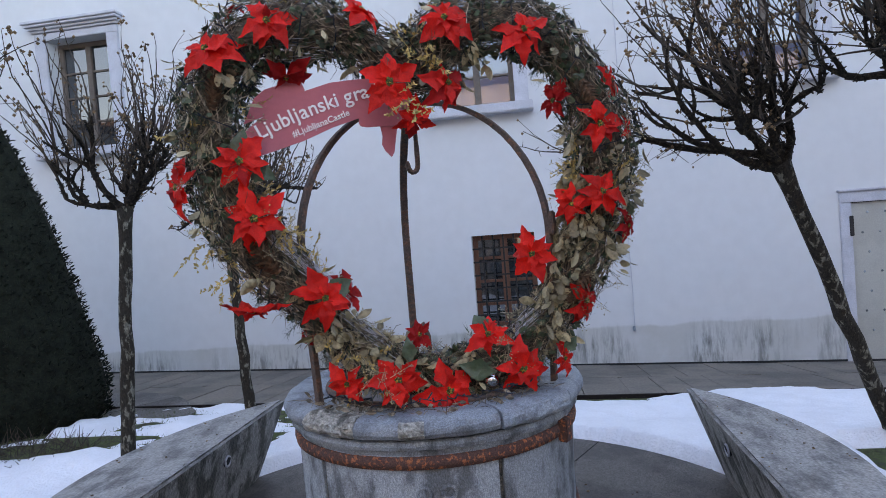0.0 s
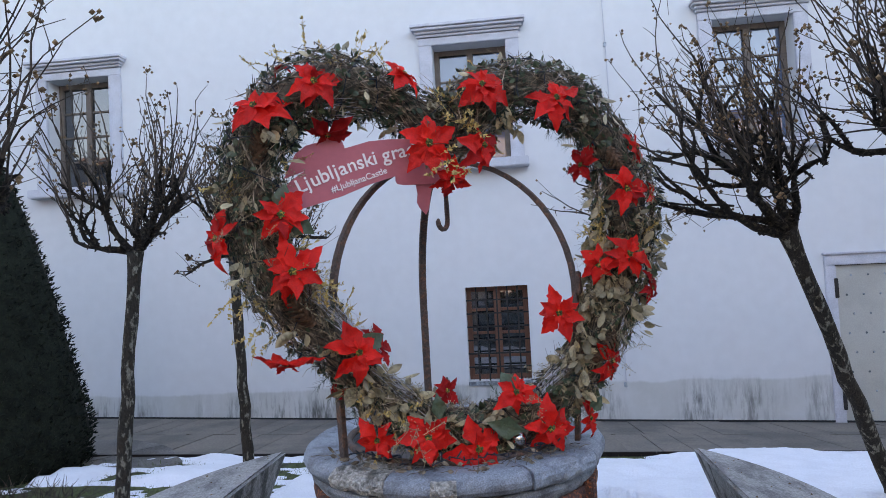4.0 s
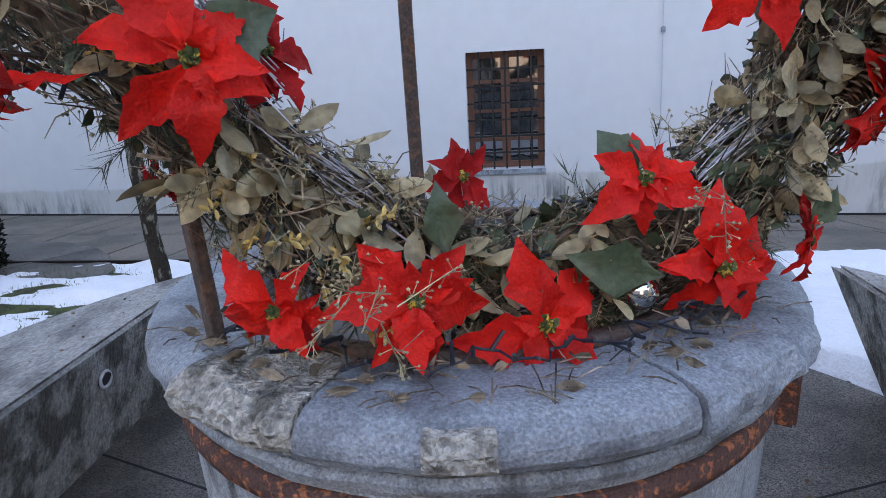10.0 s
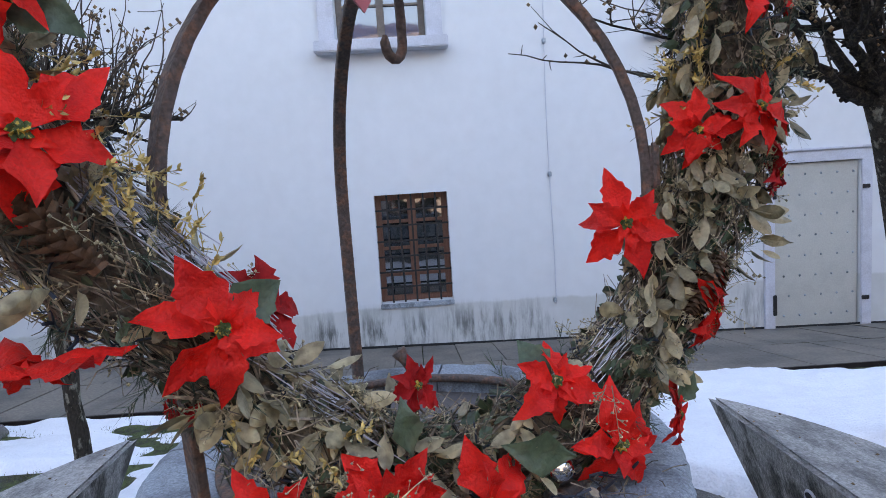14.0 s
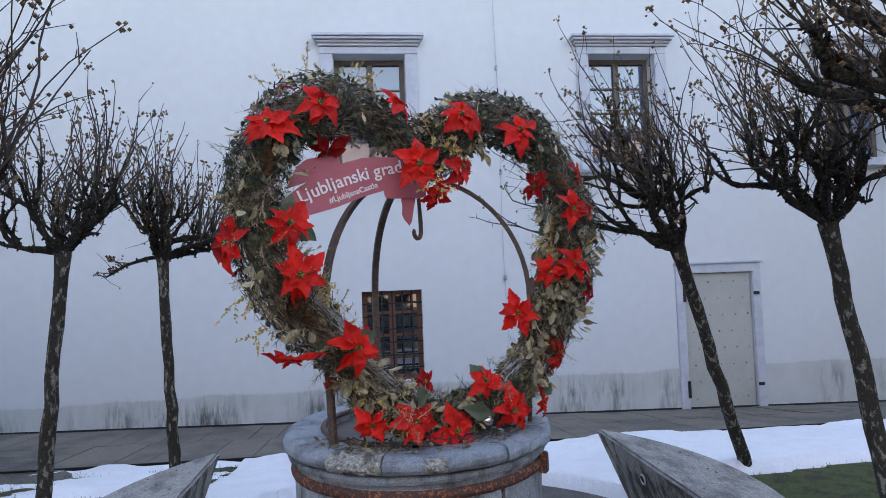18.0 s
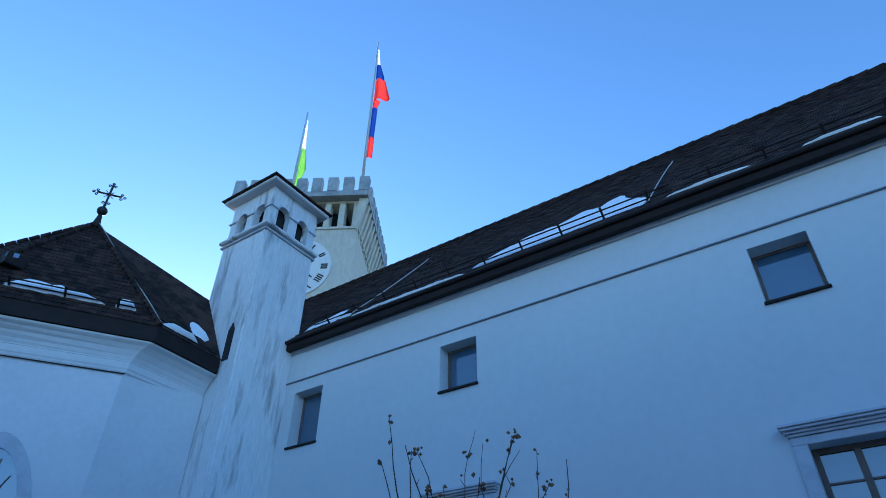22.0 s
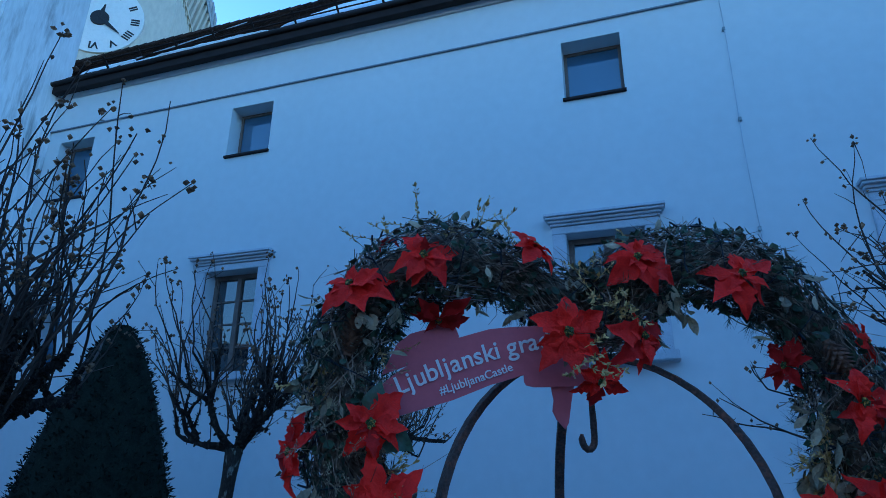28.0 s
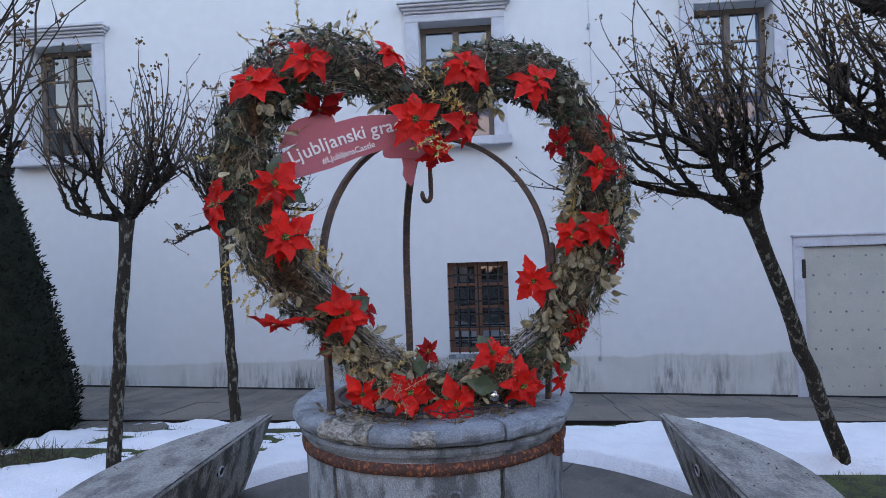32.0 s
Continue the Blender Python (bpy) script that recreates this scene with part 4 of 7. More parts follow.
for z0, z1, r in ((1.297, 1.342, 0.625), (0.895, 0.935, 0.612)):
    band = part("iron_hoop", lathe([(r - 0.02, z0), (r, z0), (r + 0.004, (z0 + z1) / 2), (r, z1), (r - 0.02, z1)], WX, WY, 72, jitter=0.002), M_BAND, well, "rusted orange-brown iron hoop", True)
    if z0 < 1:
        continue
    bm = box(-0.025, -0.02, z0 - 0.025, 0.025, 0.02, z1 + 0.025, 0.006)
    bmesh.ops.transform(bm, matrix=pose(WX, WY, 0, 0, 0, 333 + 90) @ Matrix.Translation((0, -(r + 0.012), 0)), verts=bm.verts)
    part("hoop_clasp", bm, M_BAND, band)
# worn date carved on the front: two figures can still be read, the first is a worn scroll
def carved(ang, bm):
    bmesh.ops.transform(bm, matrix=pose(WX, WY, 0, 0, 0, ang + 90) @ Matrix.Translation((0, -0.617, 0)), verts=bm.verts)
    part("worn_figure", bm, M_STONE, well, "shallow carved figure")


for ang in (274.5, 283):
    for cz, rx, rz in ((1.148, 0.031, 0.028), (1.204, 0.025, 0.023)):
        s = Soup()
        s.tube([(rx * math.cos(t), 0.004, cz + rz * math.sin(t)) for t in np.linspace(0, 2 * math.pi, 19)], 0.0075, 6)
        me = bpy.data.meshes.new("figure")
        me.from_pydata([tuple(v) for v in s.v], [], s.f)
        bm = bmesh.new()
        bm.from_mesh(me)
        bpy.data.meshes.remove(me)
        carved(ang, bm)
s = Soup()
s.tube([(-0.03, 0.004, 1.09), (-0.005, 0.004, 1.085), (0.014, 0.004, 1.11), (-0.004, 0.004, 1.14), (-0.018, 0.004, 1.17), (0.006, 0.004, 1.19), (0.036, 0.004, 1.183)], 0.007, 6)
me = bpy.data.meshes.new("figure")
me.from_pydata([tuple(v) for v in s.v], [], s.f)
bm = bmesh.new()
bm.from_mesh(me)
bpy.data.meshes.remove(me)
carved(264, bm)
part("cover", lathe([(0.0001, 1.4), (0.47, 1.4), (0.47, 1.44), (0.0001, 1.44)], WX, WY, 48), M_COVER, well, "flat grey metal cover inside the rim")
part("cover_hoop", lathe([(0.455, 1.478), (0.48, 1.478), (0.484, 1.488), (0.48, 1.498), (0.455, 1.498), (0.452, 1.488)], WX, WY, 64), M_IRON, well, "rusty iron hoop lying on the rim", True)

# iron crown over the well: three bent legs, a hook in the middle
crown = thing("iron_crown", (WX, WY, 1.53), "rusty wrought-iron well crown of three bent legs with a hook", "well crown")
for ang in (226, 343, 109):
    c, q = math.cos(radians(ang)), math.sin(radians(ang))
    pts = [(0.565, 1.46), (0.58, 1.8), (0.59, 2.05)]
    pts += [(0.59 * math.cos(t), 2.1 + 0.62 * math.sin(t)) for t in np.linspace(0.08, math.pi / 2, 14)]
    bm = bmesh.new()
    w, d = 0.019, 0.011
    prev = None
    for i, (r, z) in enumerate(pts):
        p0, p1 = pts[max(i - 1, 0)], pts[min(i + 1, len(pts) - 1)]
        tx, tz = p1[0] - p0[0], p1[1] - p0[1]
        ln = math.hypot(tx, tz)
        nx, nz = tz / ln, -tx / ln
        ring = []
        for sw, sd in ((-1, -1), (1, -1), (1, 1), (-1, 1)):
            rr, zz = r + nx * d * sd, z + nz * d * sd
            ring.append(bm.verts.new((WX + rr * c - sw * w * q, WY + rr * q + sw * w * c, zz)))
        if prev:
            for k in range(4):
                bm.faces.new((prev[k], prev[(k + 1) % 4], ring[(k + 1) % 4], ring[k]))
        else:
            bm.faces.new(ring[::-1])
        prev = ring
    bm.faces.new(prev)
    bmesh.ops.recalc_face_normals(bm, faces=bm.faces)
    bmesh.ops.bevel(bm, geom=list(bm.edges), offset=0.003, segments=1, affect="EDGES")
    leg = part("leg", bm, M_IRON, crown, "flat rusty iron leg")
    if ang != 343:
        continue
    bm = box(0.596, -0.026, 2.09, 0.616, 0.026, 2.19, 0.006)
    bmesh.ops.transform(bm, matrix=pose(WX, WY, 0, 0, 0, ang), verts=bm.verts)
    part("lug", bm, M_IRON, leg)
s = Soup()
s.tube([(WX, WY, 2.72), (-0.04, 3.44, 2.62), (-0.035, 3.42, 2.48)] + [(-0.035 - 0.018 + 0.018 * math.cos(a), 3.42 - 0.018 + 0.018 * math.cos(a), 2.43 - 0.034 * math.sin(a)) for a in np.linspace(0.0, 3.5, 9)], [0.011] * 11 + [0.005], 8)
s.make("hook", M_IRON, crown, "dark iron hook", True)
pin = thing("bent_iron_pin", (-0.07, 3.52, 1.44), "short bent iron pin with a flared head by the well cover", "iron pin")
s = Soup()
s.tube([(-0.07, 3.52, 1.43), (-0.066, 3.52, 1.6), (-0.064, 3.515, 1.68), (-0.078, 3.51, 1.715), (-0.095, 3.51, 1.74)], [0.011, 0.011, 0.011, 0.013, 0.019], 8)
s.make("shank", M_IRON, pin, smooth=True)


# ---- trees ----
def tree(base, top, seed, label, size=0.3, bias=(0, 0, 0), girth=0.055, limbs=6, tall=0.5, flow=(0, 0, 1), low=(), bark=None, lift=(0.3, 1.1)):
    """A pollard: a slim trunk, knuckled limbs that fork three times, and long thin shoots that lean along flow."""
    rng = random.Random(seed)
    base, top, bias, flow = Vector(base), Vector(top), Vector(bias), Vector(flow).normalized()
    t = thing("tree", base, label, "tree", "slim trees round the well")
    s = Soup()
    pts, rad = [], []
    for i in range(13):
        f = i / 12
        p = base.lerp(top, f) + Vector((rng.uniform(-1, 1), rng.uniform(-1, 1), 0)) * 0.012 * math.sin(f * 3.1)
        pts.append(p)
        rad.append(girth * (1.18 - 0.25 * f + 0.25 * max(0, 0.12 - f) / 0.12 + 0.3 * max(0, f - 0.88) / 0.12) * rng.uniform(0.94, 1.06))
    pts[0] = pts[0] - Vector((0, 0, 0.06))
    s.tube(pts, rad, 10)
    s.make("trunk", bark or M_BARK, t, "slender trunk blotched with pale lichen", True)
    shoot, bud = Soup(), Soup()

    def stray(k=1.0):
        return Vector((rng.uniform(-1, 1), rng.uniform(-1, 1), rng.uniform(-1, 1))) * k

    def crooked(p, d, length, r0, r1, steps, jig, up):
        pts, rs = [Vector(p)], [r0]
        d = Vector(d).normalized()
        for i in range(steps):
            d = (d + stray(jig) + Vector((0, 0, up))).normalized()
            pts.append(pts[-1] + d * length / steps)
            rs.append(r0 + (r1 - r0) * (i + 1) / steps)
        return pts, rs, d

    def knobs(s, pts, rs, many):
        # short dead spurs and swellings of the bark
        for i in range(len(pts) - 1):
            for _ in range(many):
                q, r = pts[i].lerp(pts[i + 1], rng.random()), rs[i]
                e = stray().normalized()
                s.tube([q, q + e * (r + rng.uniform(0.003, 0.016))], [r * 0.6, r * 0.25], 4)

    def seeds(at, many):
        for _ in range(many):
            bud.blob(at + stray(0.02), rng.uniform(0.006, 0.012), rng, rng.uniform(0.8, 1.3))

    def grow_shoot(p, d, length):
        p3, r3, e3 = crooked(p, d, length, 0.0046 + 0.0012 * (length > 0.4), 0.0017, 8, 0.2, 0.045)
        shoot.tube(p3, r3, 4, False)
        for i in range(1, len(p3)):
            if rng.random() < 0.55:
                q = p3[i - 1].lerp(p3[i], rng.random())
                d4 = (e3 * 0.6 + stray(0.9)).normalized()
                p4, r4, _ = crooked(q, d4, rng.uniform(0.012, 0.045) if rng.random() < 0.78 else rng.uniform(0.1, 0.22), 0.0026, 0.0013, 2, 0.2, 0.05)
                shoot.tube(p4, r4, 3, False)
                if rng.random() < 0.7 and i > 2:
                    seeds(p4[-1], rng.choice((1, 1, 1, 2)))
        if rng.random() < 0.7:
            seeds(p3[-1], rng.choice((1, 2, 3, 3, 5, 8)))

    def fork(limb, p, d, length, r, level):
        """One knuckled stretch of a limb, then the forks at its end."""
        end = r * (0.72 if level < 2 else 0.6)
        pts, rs, e = crooked(p, d, length, r, end, 6, 0.3, 0.075)
        rs = [q * rng.uniform(0.82, 1.25) for q in rs]
        limb.tube(pts, rs, 6 if level < 2 else 5)
        knobs(limb, pts, rs, 4)
        if level == 2:
            for n in range(rng.choice((1, 2, 2, 3))):
                d3 = (e * 0.5 + flow * 0.75 + stray(0.45)).normalized()
                grow_shoot(pts[rng.randint(3, 6)], d3, tall * rng.choice((rng.uniform(0.25, 0.6), rng.uniform(0.5, 1.0), rng.uniform(0.7, 1.35))))
            return
        for n in range(rng.choice((2, 2, 3)) if level else 3):
            d2 = e * 0.75 + stray(0.72) + bias * 0.32 + Vector((0, 0, 0.2))
            fork(limb, pts[-1], d2, length * rng.uniform(0.65, 1.0), end * 0.9, level + 1)
        for j in (3, 4):
            # a shorter side branch along the stretch, now and then a single shoot
            if rng.random() < 0.55:
                d2 = e * 0.5 + stray(0.9) + bias * 0.25 + Vector((0, 0, 0.3))
                fork(limb, pts[j], d2, length * rng.uniform(0.35, 0.6), min(end * 0.75, 0.014), 2)
            elif rng.random() < 0.3:
                grow_shoot(pts[j], e * 0.3 + flow + stray(0.5), tall * rng.uniform(0.2, 0.5))

    for k in range(limbs):
        a = 2 * math.pi * (k + rng.uniform(-0.3, 0.3)) / limbs
        out = Vector((math.cos(a), math.sin(a), 0))
        el = rng.uniform(*lift)
        d = out * math.cos(el) + Vector((0, 0, math.sin(el))) + bias * 0.6
        limb = Soup()
        fork(limb, top - Vector((0, 0, rng.uniform(0.0, 0.04))), d, size * max(0.6, 1 + 0.5 * out.dot(bias)) * rng.uniform(0.8, 1.15), max(girth * 0.62, 0.022), 0)
        limb.make("limb", M_TWIG, t)
    for p0, p1, thick in low:
        p0, p1 = Vector(p0), Vector(p1)
        s = Soup()
        p, r, e = crooked(p0, p1 - p0, (p1 - p0).length, thick, thick * 0.4, 9, 0.14, 0.0)
        r = [q * rng.uniform(0.8, 1.3) for q in r]
        s.tube(p, r, 6)
        if thick > 0.012:
            knobs(s, p, r, 5)
        if thick > 0.025:
            for j in (3, 5, 6, 7, 8, 9):
                fork(s, p[j], e * 0.8 + stray(0.6) + Vector((0, 0, 0.35)), rng.uniform(0.1, 0.2), r[j] * 0.75, rng.choice((1, 2)))
        s.make("limb", M_TWIG, t, "low side branch")
        for q in p[4:]:
            grow_shoot(q, e + Vector((rng.uniform(-0.5, 0.5), 0, rng.uniform(0.0, 0.9))), rng.uniform(0.06, 0.2))
    tagged(shoot.make("shoot_growth", M_SHOOT, t, "thin bare upright shoots"), kind="stuff")
    tagged(bud.make("seed_head_mass", M_BUD, t, "small dry brown seed heads"), kind="stuff")
    return t


TG = FLOOR - 0.03
tree((-2.37, 4.55, TG), (-2.2, 4.54, 2.46), 11, "slim pollarded tree, bare, with dry seed heads, behind the bench", 0.27, (0.0, 0, 0), 0.04, 6, 0.58, (0.1, 0, 1))
tree((-1.7, 5.05, TG), (-1.77, 5.05, 2.42), 12, "smaller bare pollarded tree with a low side branch, behind the bench", 0.21, (0.02, 0, 0), 0.036, 6, 0.48, (0.06, 0, 1), [((-1.76, 5.05, 2.52), (-1.1, 5.0, 2.64), 0.022), ((-1.76, 5.05, 2.44), (-1.2, 5.0, 2.54), 0.011), ((-1.76, 5.05, 2.42), (-2.2, 5.05, 2.5), 0.014)])
tree((2.62, 5.12, TG), (1.72, 4.32, 2.36), 13, "leaning bare pollarded tree with a broad crown", 0.32, (-0.55, 0.0, 0.08), 0.042, 6, 0.66, (-0.85, 0, 0.7), [((1.45, 4.3, 2.5), (0.6, 4.25, 2.62), 0.008), ((1.7, 4.3, 2.38), (1.2, 4.28, 2.5), 0.02)])
tree((2.82, 3.92, TG), (2.44, 3.85, 2.44), 14, "leaning bare pollarded tree with a wide flat crown", 0.33, (-0.38, 0.0, 0.08), 0.048, 7, 0.7, (-0.8, 0, 0.85), [((2.43, 3.85, 2.46), (1.75, 3.85, 2.78), 0.026)])
tree((-1.96, 2.62, TG), (-1.755, 2.62, 2.4), 15, "stout bare pollarded tree, pale lichened trunk", 0.21, (-0.05, 0, 0), 0.054, 6, 0.84, (0.0, 0, 1), bark=M_PALEBARK)
tree((2.5, 2.3, TG), (2.42, 2.3, 2.5), 16, "bare pollarded tree with long dark limbs", 0.36, (-0.42, 0.1, 0.08), 0.066, 6, 0.6, (-0.7, 0, 0.85), [((2.42, 2.3, 2.54), (1.25, 2.45, 2.95), 0.055), ((2.42, 2.3, 2.5), (1.38, 2.42, 2.8), 0.046), ((2.38, 2.32, 2.56), (1.42, 2.45, 3.06), 0.05), ((2.4, 2.32, 2.56), (1.6, 2.5, 2.9), 0.045)])


# ---- clipped yew ----
def yew(cx, cy, z0, r, h):
    t = thing("clipped_yew", (cx, cy, z0), "tall clipped yew cone, dark green", "hedge")
    rng = random.Random(3)
    prof = []
    bm = bmesh.new()
    rows, cols = 18, 28
    ring = []
    def rad(f):
        return r * (1 - f) ** 0.62 * (0.86 + 0.14 * min(f * 8, 1))
    for i in range(rows):
        f = i / (rows - 1) * 0.985
        ring.append([bm.verts.new((cx + rad(f) * 0.95 * math.cos(2 * math.pi * k / cols), cy + rad(f) * 0.95 * math.sin(2 * math.pi * k / cols), z0 + h * f)) for k in range(cols)])
    for i in range(rows - 1):
        for k in range(cols):
            bm.faces.new((ring[i][k], ring[i][(k + 1) % cols], ring[i + 1][(k + 1) % cols], ring[i + 1][k]))
    bm.faces.new(ring[-1])
    part("inner_mass", bm, M_HEDGE, t)
    s = Soup()
    for i in range(15000):
        f = rng.random() ** 1.5 * 0.98
        a = rng.uniform(0, 2 * math.pi)
        n = Vector((math.cos(a), math.sin(a), 0.35)).normalized()
        p = Vector((cx + rad(f) * math.cos(a), cy + rad(f) * math.sin(a), z0 + h * f)) - n * rng.uniform(0.0, 0.07)
        w = (n * 0.6 + Vector((rng.uniform(-1, 1), rng.uniform(-1, 1), rng.uniform(-0.4, 1)))).normalized()
        s.leaf(p, w, w.cross(Vector((rng.uniform(-1, 1), rng.uniform(-1, 1), 0.3))), rng.uniform(0.03, 0.07), rng.uniform(0.01, 0.022))
    tagged(s.make("foliage", M_HEDGE, t, "dense dark green needles"), kind="stuff")


yew(-5.08, 6.35, 0.38, 1.1, 3.45)
# ---- heart wreath ----
HA = math.atan(0.34)
HD, HN = Vector((math.cos(HA), math.sin(HA), 0)), Vector((math.sin(HA), -math.cos(HA), 0))
HO = Vector((0, 3.28, 0))
UPZ = Vector((0, 0, 1))


def on_heart(s, z, off=0.0):
    return HO + HD * s + HN * off + UPZ * z


LINE = [(0.0, 2.79), (0.14, 2.92), (0.3, 2.97), (0.47, 2.95), (0.62, 2.85), (0.73, 2.67), (0.775, 2.45), (0.76, 2.25), (0.68, 2.04), (0.57, 1.84), (0.42, 1.685), (0.25, 1.585), (0.06, 1.56), (-0.1, 1.58),
        (-0.235, 1.65), (-0.375, 1.785), (-0.53, 1.98), (-0.685, 2.17), (-0.775, 2.38), (-0.785, 2.56), (-0.75, 2.75), (-0.66, 2.89), (-0.53, 2.965), (-0.37, 2.96), (-0.2, 2.9)]


def heart_point(u):
    """Centre line of the wreath at u in 0..1 (smooth closed curve), and its direction."""
    n = len(LINE)
    f = (u % 1.0) * n
    i, t = int(f) % n, f - int(f)
    p = [Vector((*LINE[(i + k) % n], 0)) for k in (-1, 0, 1, 2)]
    c = 0.5 * (2 * p[1] + (p[2] - p[0]) * t + (2 * p[0] - 5 * p[1] + 4 * p[2] - p[3]) * t * t + (3 * p[1] - p[0] - 3 * p[2] + p[3]) * t ** 3)
    d = 0.5 * ((p[2] - p[0]) + 2 * (2 * p[0] - 5 * p[1] + 4 * p[2] - p[3]) * t + 3 * (3 * p[1] - p[0] - 3 * p[2] + p[3]) * t * t)
    d = (HD * d.x + UPZ * d.y).normalized()
    return on_heart(c.x, c.y), d


def heart_radius(u):
    return 0.122 - 0.04 * math.exp(-((u % 1.0 - 0.48) / 0.07) ** 2) - 0.032 * math.exp(-((u % 1.0 - 0.615) / 0.06) ** 2) + 0.014 * math.sin(u * 31) + 0.012 * math.sin(u * 57 + 1)


def around(u, ang, r):
    """A point r from the centre line; ang 0 is outwards in the plane, 90 towards the viewer."""
    p, d = heart_point(u)
    o = d.cross(HN).normalized()
    n = o * math.cos(ang) + HN * (math.sin(ang) * 0.84)
    return p + n * r, d, n


wreath = thing("heart_wreath", on_heart(0.03, 1.45), "big heart-shaped wreath of vines, dried leaves and red poinsettias", "wreath")
rng = random.Random(21)
bm = bmesh.new()
rings = []
K, S = 120, 10
for i in range(K):
    rings.append([bm.verts.new(around(i / K, 2 * math.pi * k / S, heart_radius(i / K) * (0.6 + 0.14 * noise.noise((i * 0.4, k * 0.9, 3))))[0]) for k in range(S)])
for i in range(K):
    for k in range(S):
        bm.faces.new((rings[i][k], rings[(i + 1) % K][k], rings[(i + 1) % K][(k + 1) % S], rings[i][(k + 1) % S]))
bmesh.ops.recalc_face_normals(bm, faces=bm.faces)
part("vine_core", bm, M_VINE, wreath, "dark bundle of wound vines")

vines, silver, twigs = Soup(), Soup(), Soup()
for i in range(2300):
    u0, span = rng.random(), rng.uniform(0.015, 0.07)
    a0, tw = rng.uniform(0, 6.28), rng.uniform(-2.2, 2.2)
    r0 = rng.uniform(0.66, 1.06)
    pts = []
    for k in range(8):
        f = k / 7
        rr = heart_radius(u0 + span * f) * r0 + rng.uniform(-0.006, 0.006) + (0.03 * rng.random() if k in (0, 7) else 0)
        pts.append(around(u0 + span * f, a0 + tw * f, rr)[0])
    if any((q - HO).dot(HD) > -0.68 and (q - HO).dot(HD) < -0.3 and abs(q.z - 2.55) < 0.1 for q in pts):
        continue
    vines.tube(pts, rng.uniform(0.0008, 0.0017) if rng.random() < 0.8 else rng.uniform(0.002, 0.0032), 4)
for u0, spread, many in ((0.65, 0.03, 55), (0.575, 0.02, 18), (0.395, 0.014, 22), (0.9, 0.02, 8)):
    # bundles of straight sprayed twigs lying along the front
    p0, d0, n0 = around(u0, 1.15, heart_radius(u0) * 1.0)
    for i in range(many):
        p, d, n = around(u0 + rng.uniform(-spread, spread), rng.uniform(0.15, 1.0), heart_radius(u0) * rng.uniform(0.9, 1.06))
        w = (d0 + n * rng.uniform(-0.12, 0.16) + Vector((rng.uniform(-1, 1), rng.uniform(-1, 1), rng.uniform(-1, 1))) * 0.13).normalized()
        L = rng.uniform(0.06, 0.16)
        silver.tube([p - w * L, p + n * 0.006, p + w * L], [0.001, 0.0014, 0.0007], 4)
for i in range(900):
    p, d, n = around(rng.random(), rng.uniform(-0.6, 3.4), 0.1)
    w = (n * rng.uniform(0.05, 0.55) + d * rng.uniform(-1.2, 1.2) + Vector((rng.uniform(-1, 1), rng.uniform(-1, 1), rng.uniform(-0.5, 1))) * 0.4).normalized()
    L = rng.uniform(0.04, 0.1) * (2.4 if rng.random() < 0.07 else 1)
    b = Vector((rng.uniform(-1, 1), rng.uniform(-1, 1), rng.uniform(-1, 1))) * 0.02
    twigs.tube([p, p + w * L * 0.5 + b, p + w * L], [0.0016, 0.0012, 0.0007], 3, False)
tagged(vines.make("vine_tangle", M_VINE, wreath, "thin brown vines wound round"), kind="stuff")
tagged(silver.make("silver_spray", M_SILVER, wreath, "silver sprayed twigs"), kind="stuff")
tagged(twigs.make("twig_tangle", M_VINE, wreath, "fine twigs sticking out"), kind="stuff")

def bract_mesh(seed):
    r = random.Random(seed)
    r0 = r.uniform(0.12, 0.34)
    st = [(0.0, 0.06), (0.12, 0.22), (0.28, 0.6), (0.44, 0.92), (0.5, 1.0), (0.56, 0.74), (0.66, 0.8), (0.71, 0.52), (0.84, 0.34), (1.0, 0.0)]
    v, f = [], []
    for t, w in st:
        zc = -r0 * t * t + 0.055 * math.sin(t * 7 + seed) + 0.03
        wl, wr = w * r.uniform(0.85, 1.15), w * r.uniform(0.85, 1.15)
        if w == 0:
            v.append((1.0, r.uniform(-0.05, 0.05), zc))
        else:
            for y, lift in ((-0.28 * wl, 0.13), (-0.15 * wl, 0.09), (0, 0.0), (0.15 * wr, 0.09), (0.28 * wr, 0.13)):
                v.append((t, y, zc + lift * w + r.uniform(-0.035, 0.035)))
    rows = len(st) - 1
    for i in range(rows - 1):
        for k in range(4):
            a = i * 5 + k
            f.append((a, a + 1, a + 6, a + 5))
    a = (rows - 1) * 5
    for k in range(4):
        f.append((a + k, a + k + 1, rows * 5))
    me = bpy.data.meshes.new("bract")
    me.from_pydata(v, [], f)
    me.update()
    me.shade_smooth()
    return me


BRACTS = {False: [bract_mesh(i) for i in range(10)], True: [bract_mesh(i + 20) for i in range(4)]}
for dark, meshes in BRACTS.items():
    for me in meshes:
        me.materials.append(M_DARKRED if dark else M_RED)
GREENBRACT = bract_mesh(40)
GREENBRACT.materials.append(M_GREENLEAF)
petal_rng = random.Random(5)


def world_matrix(ob):
    w = Matrix.Identity(4)
    chain = []
    while ob is not None:
        chain.append(ob)
        ob = ob.parent
    for q in reversed(chain):
        w = w @ q.matrix_parent_inverse @ q.matrix_basis
    return w


BLOOMS = []


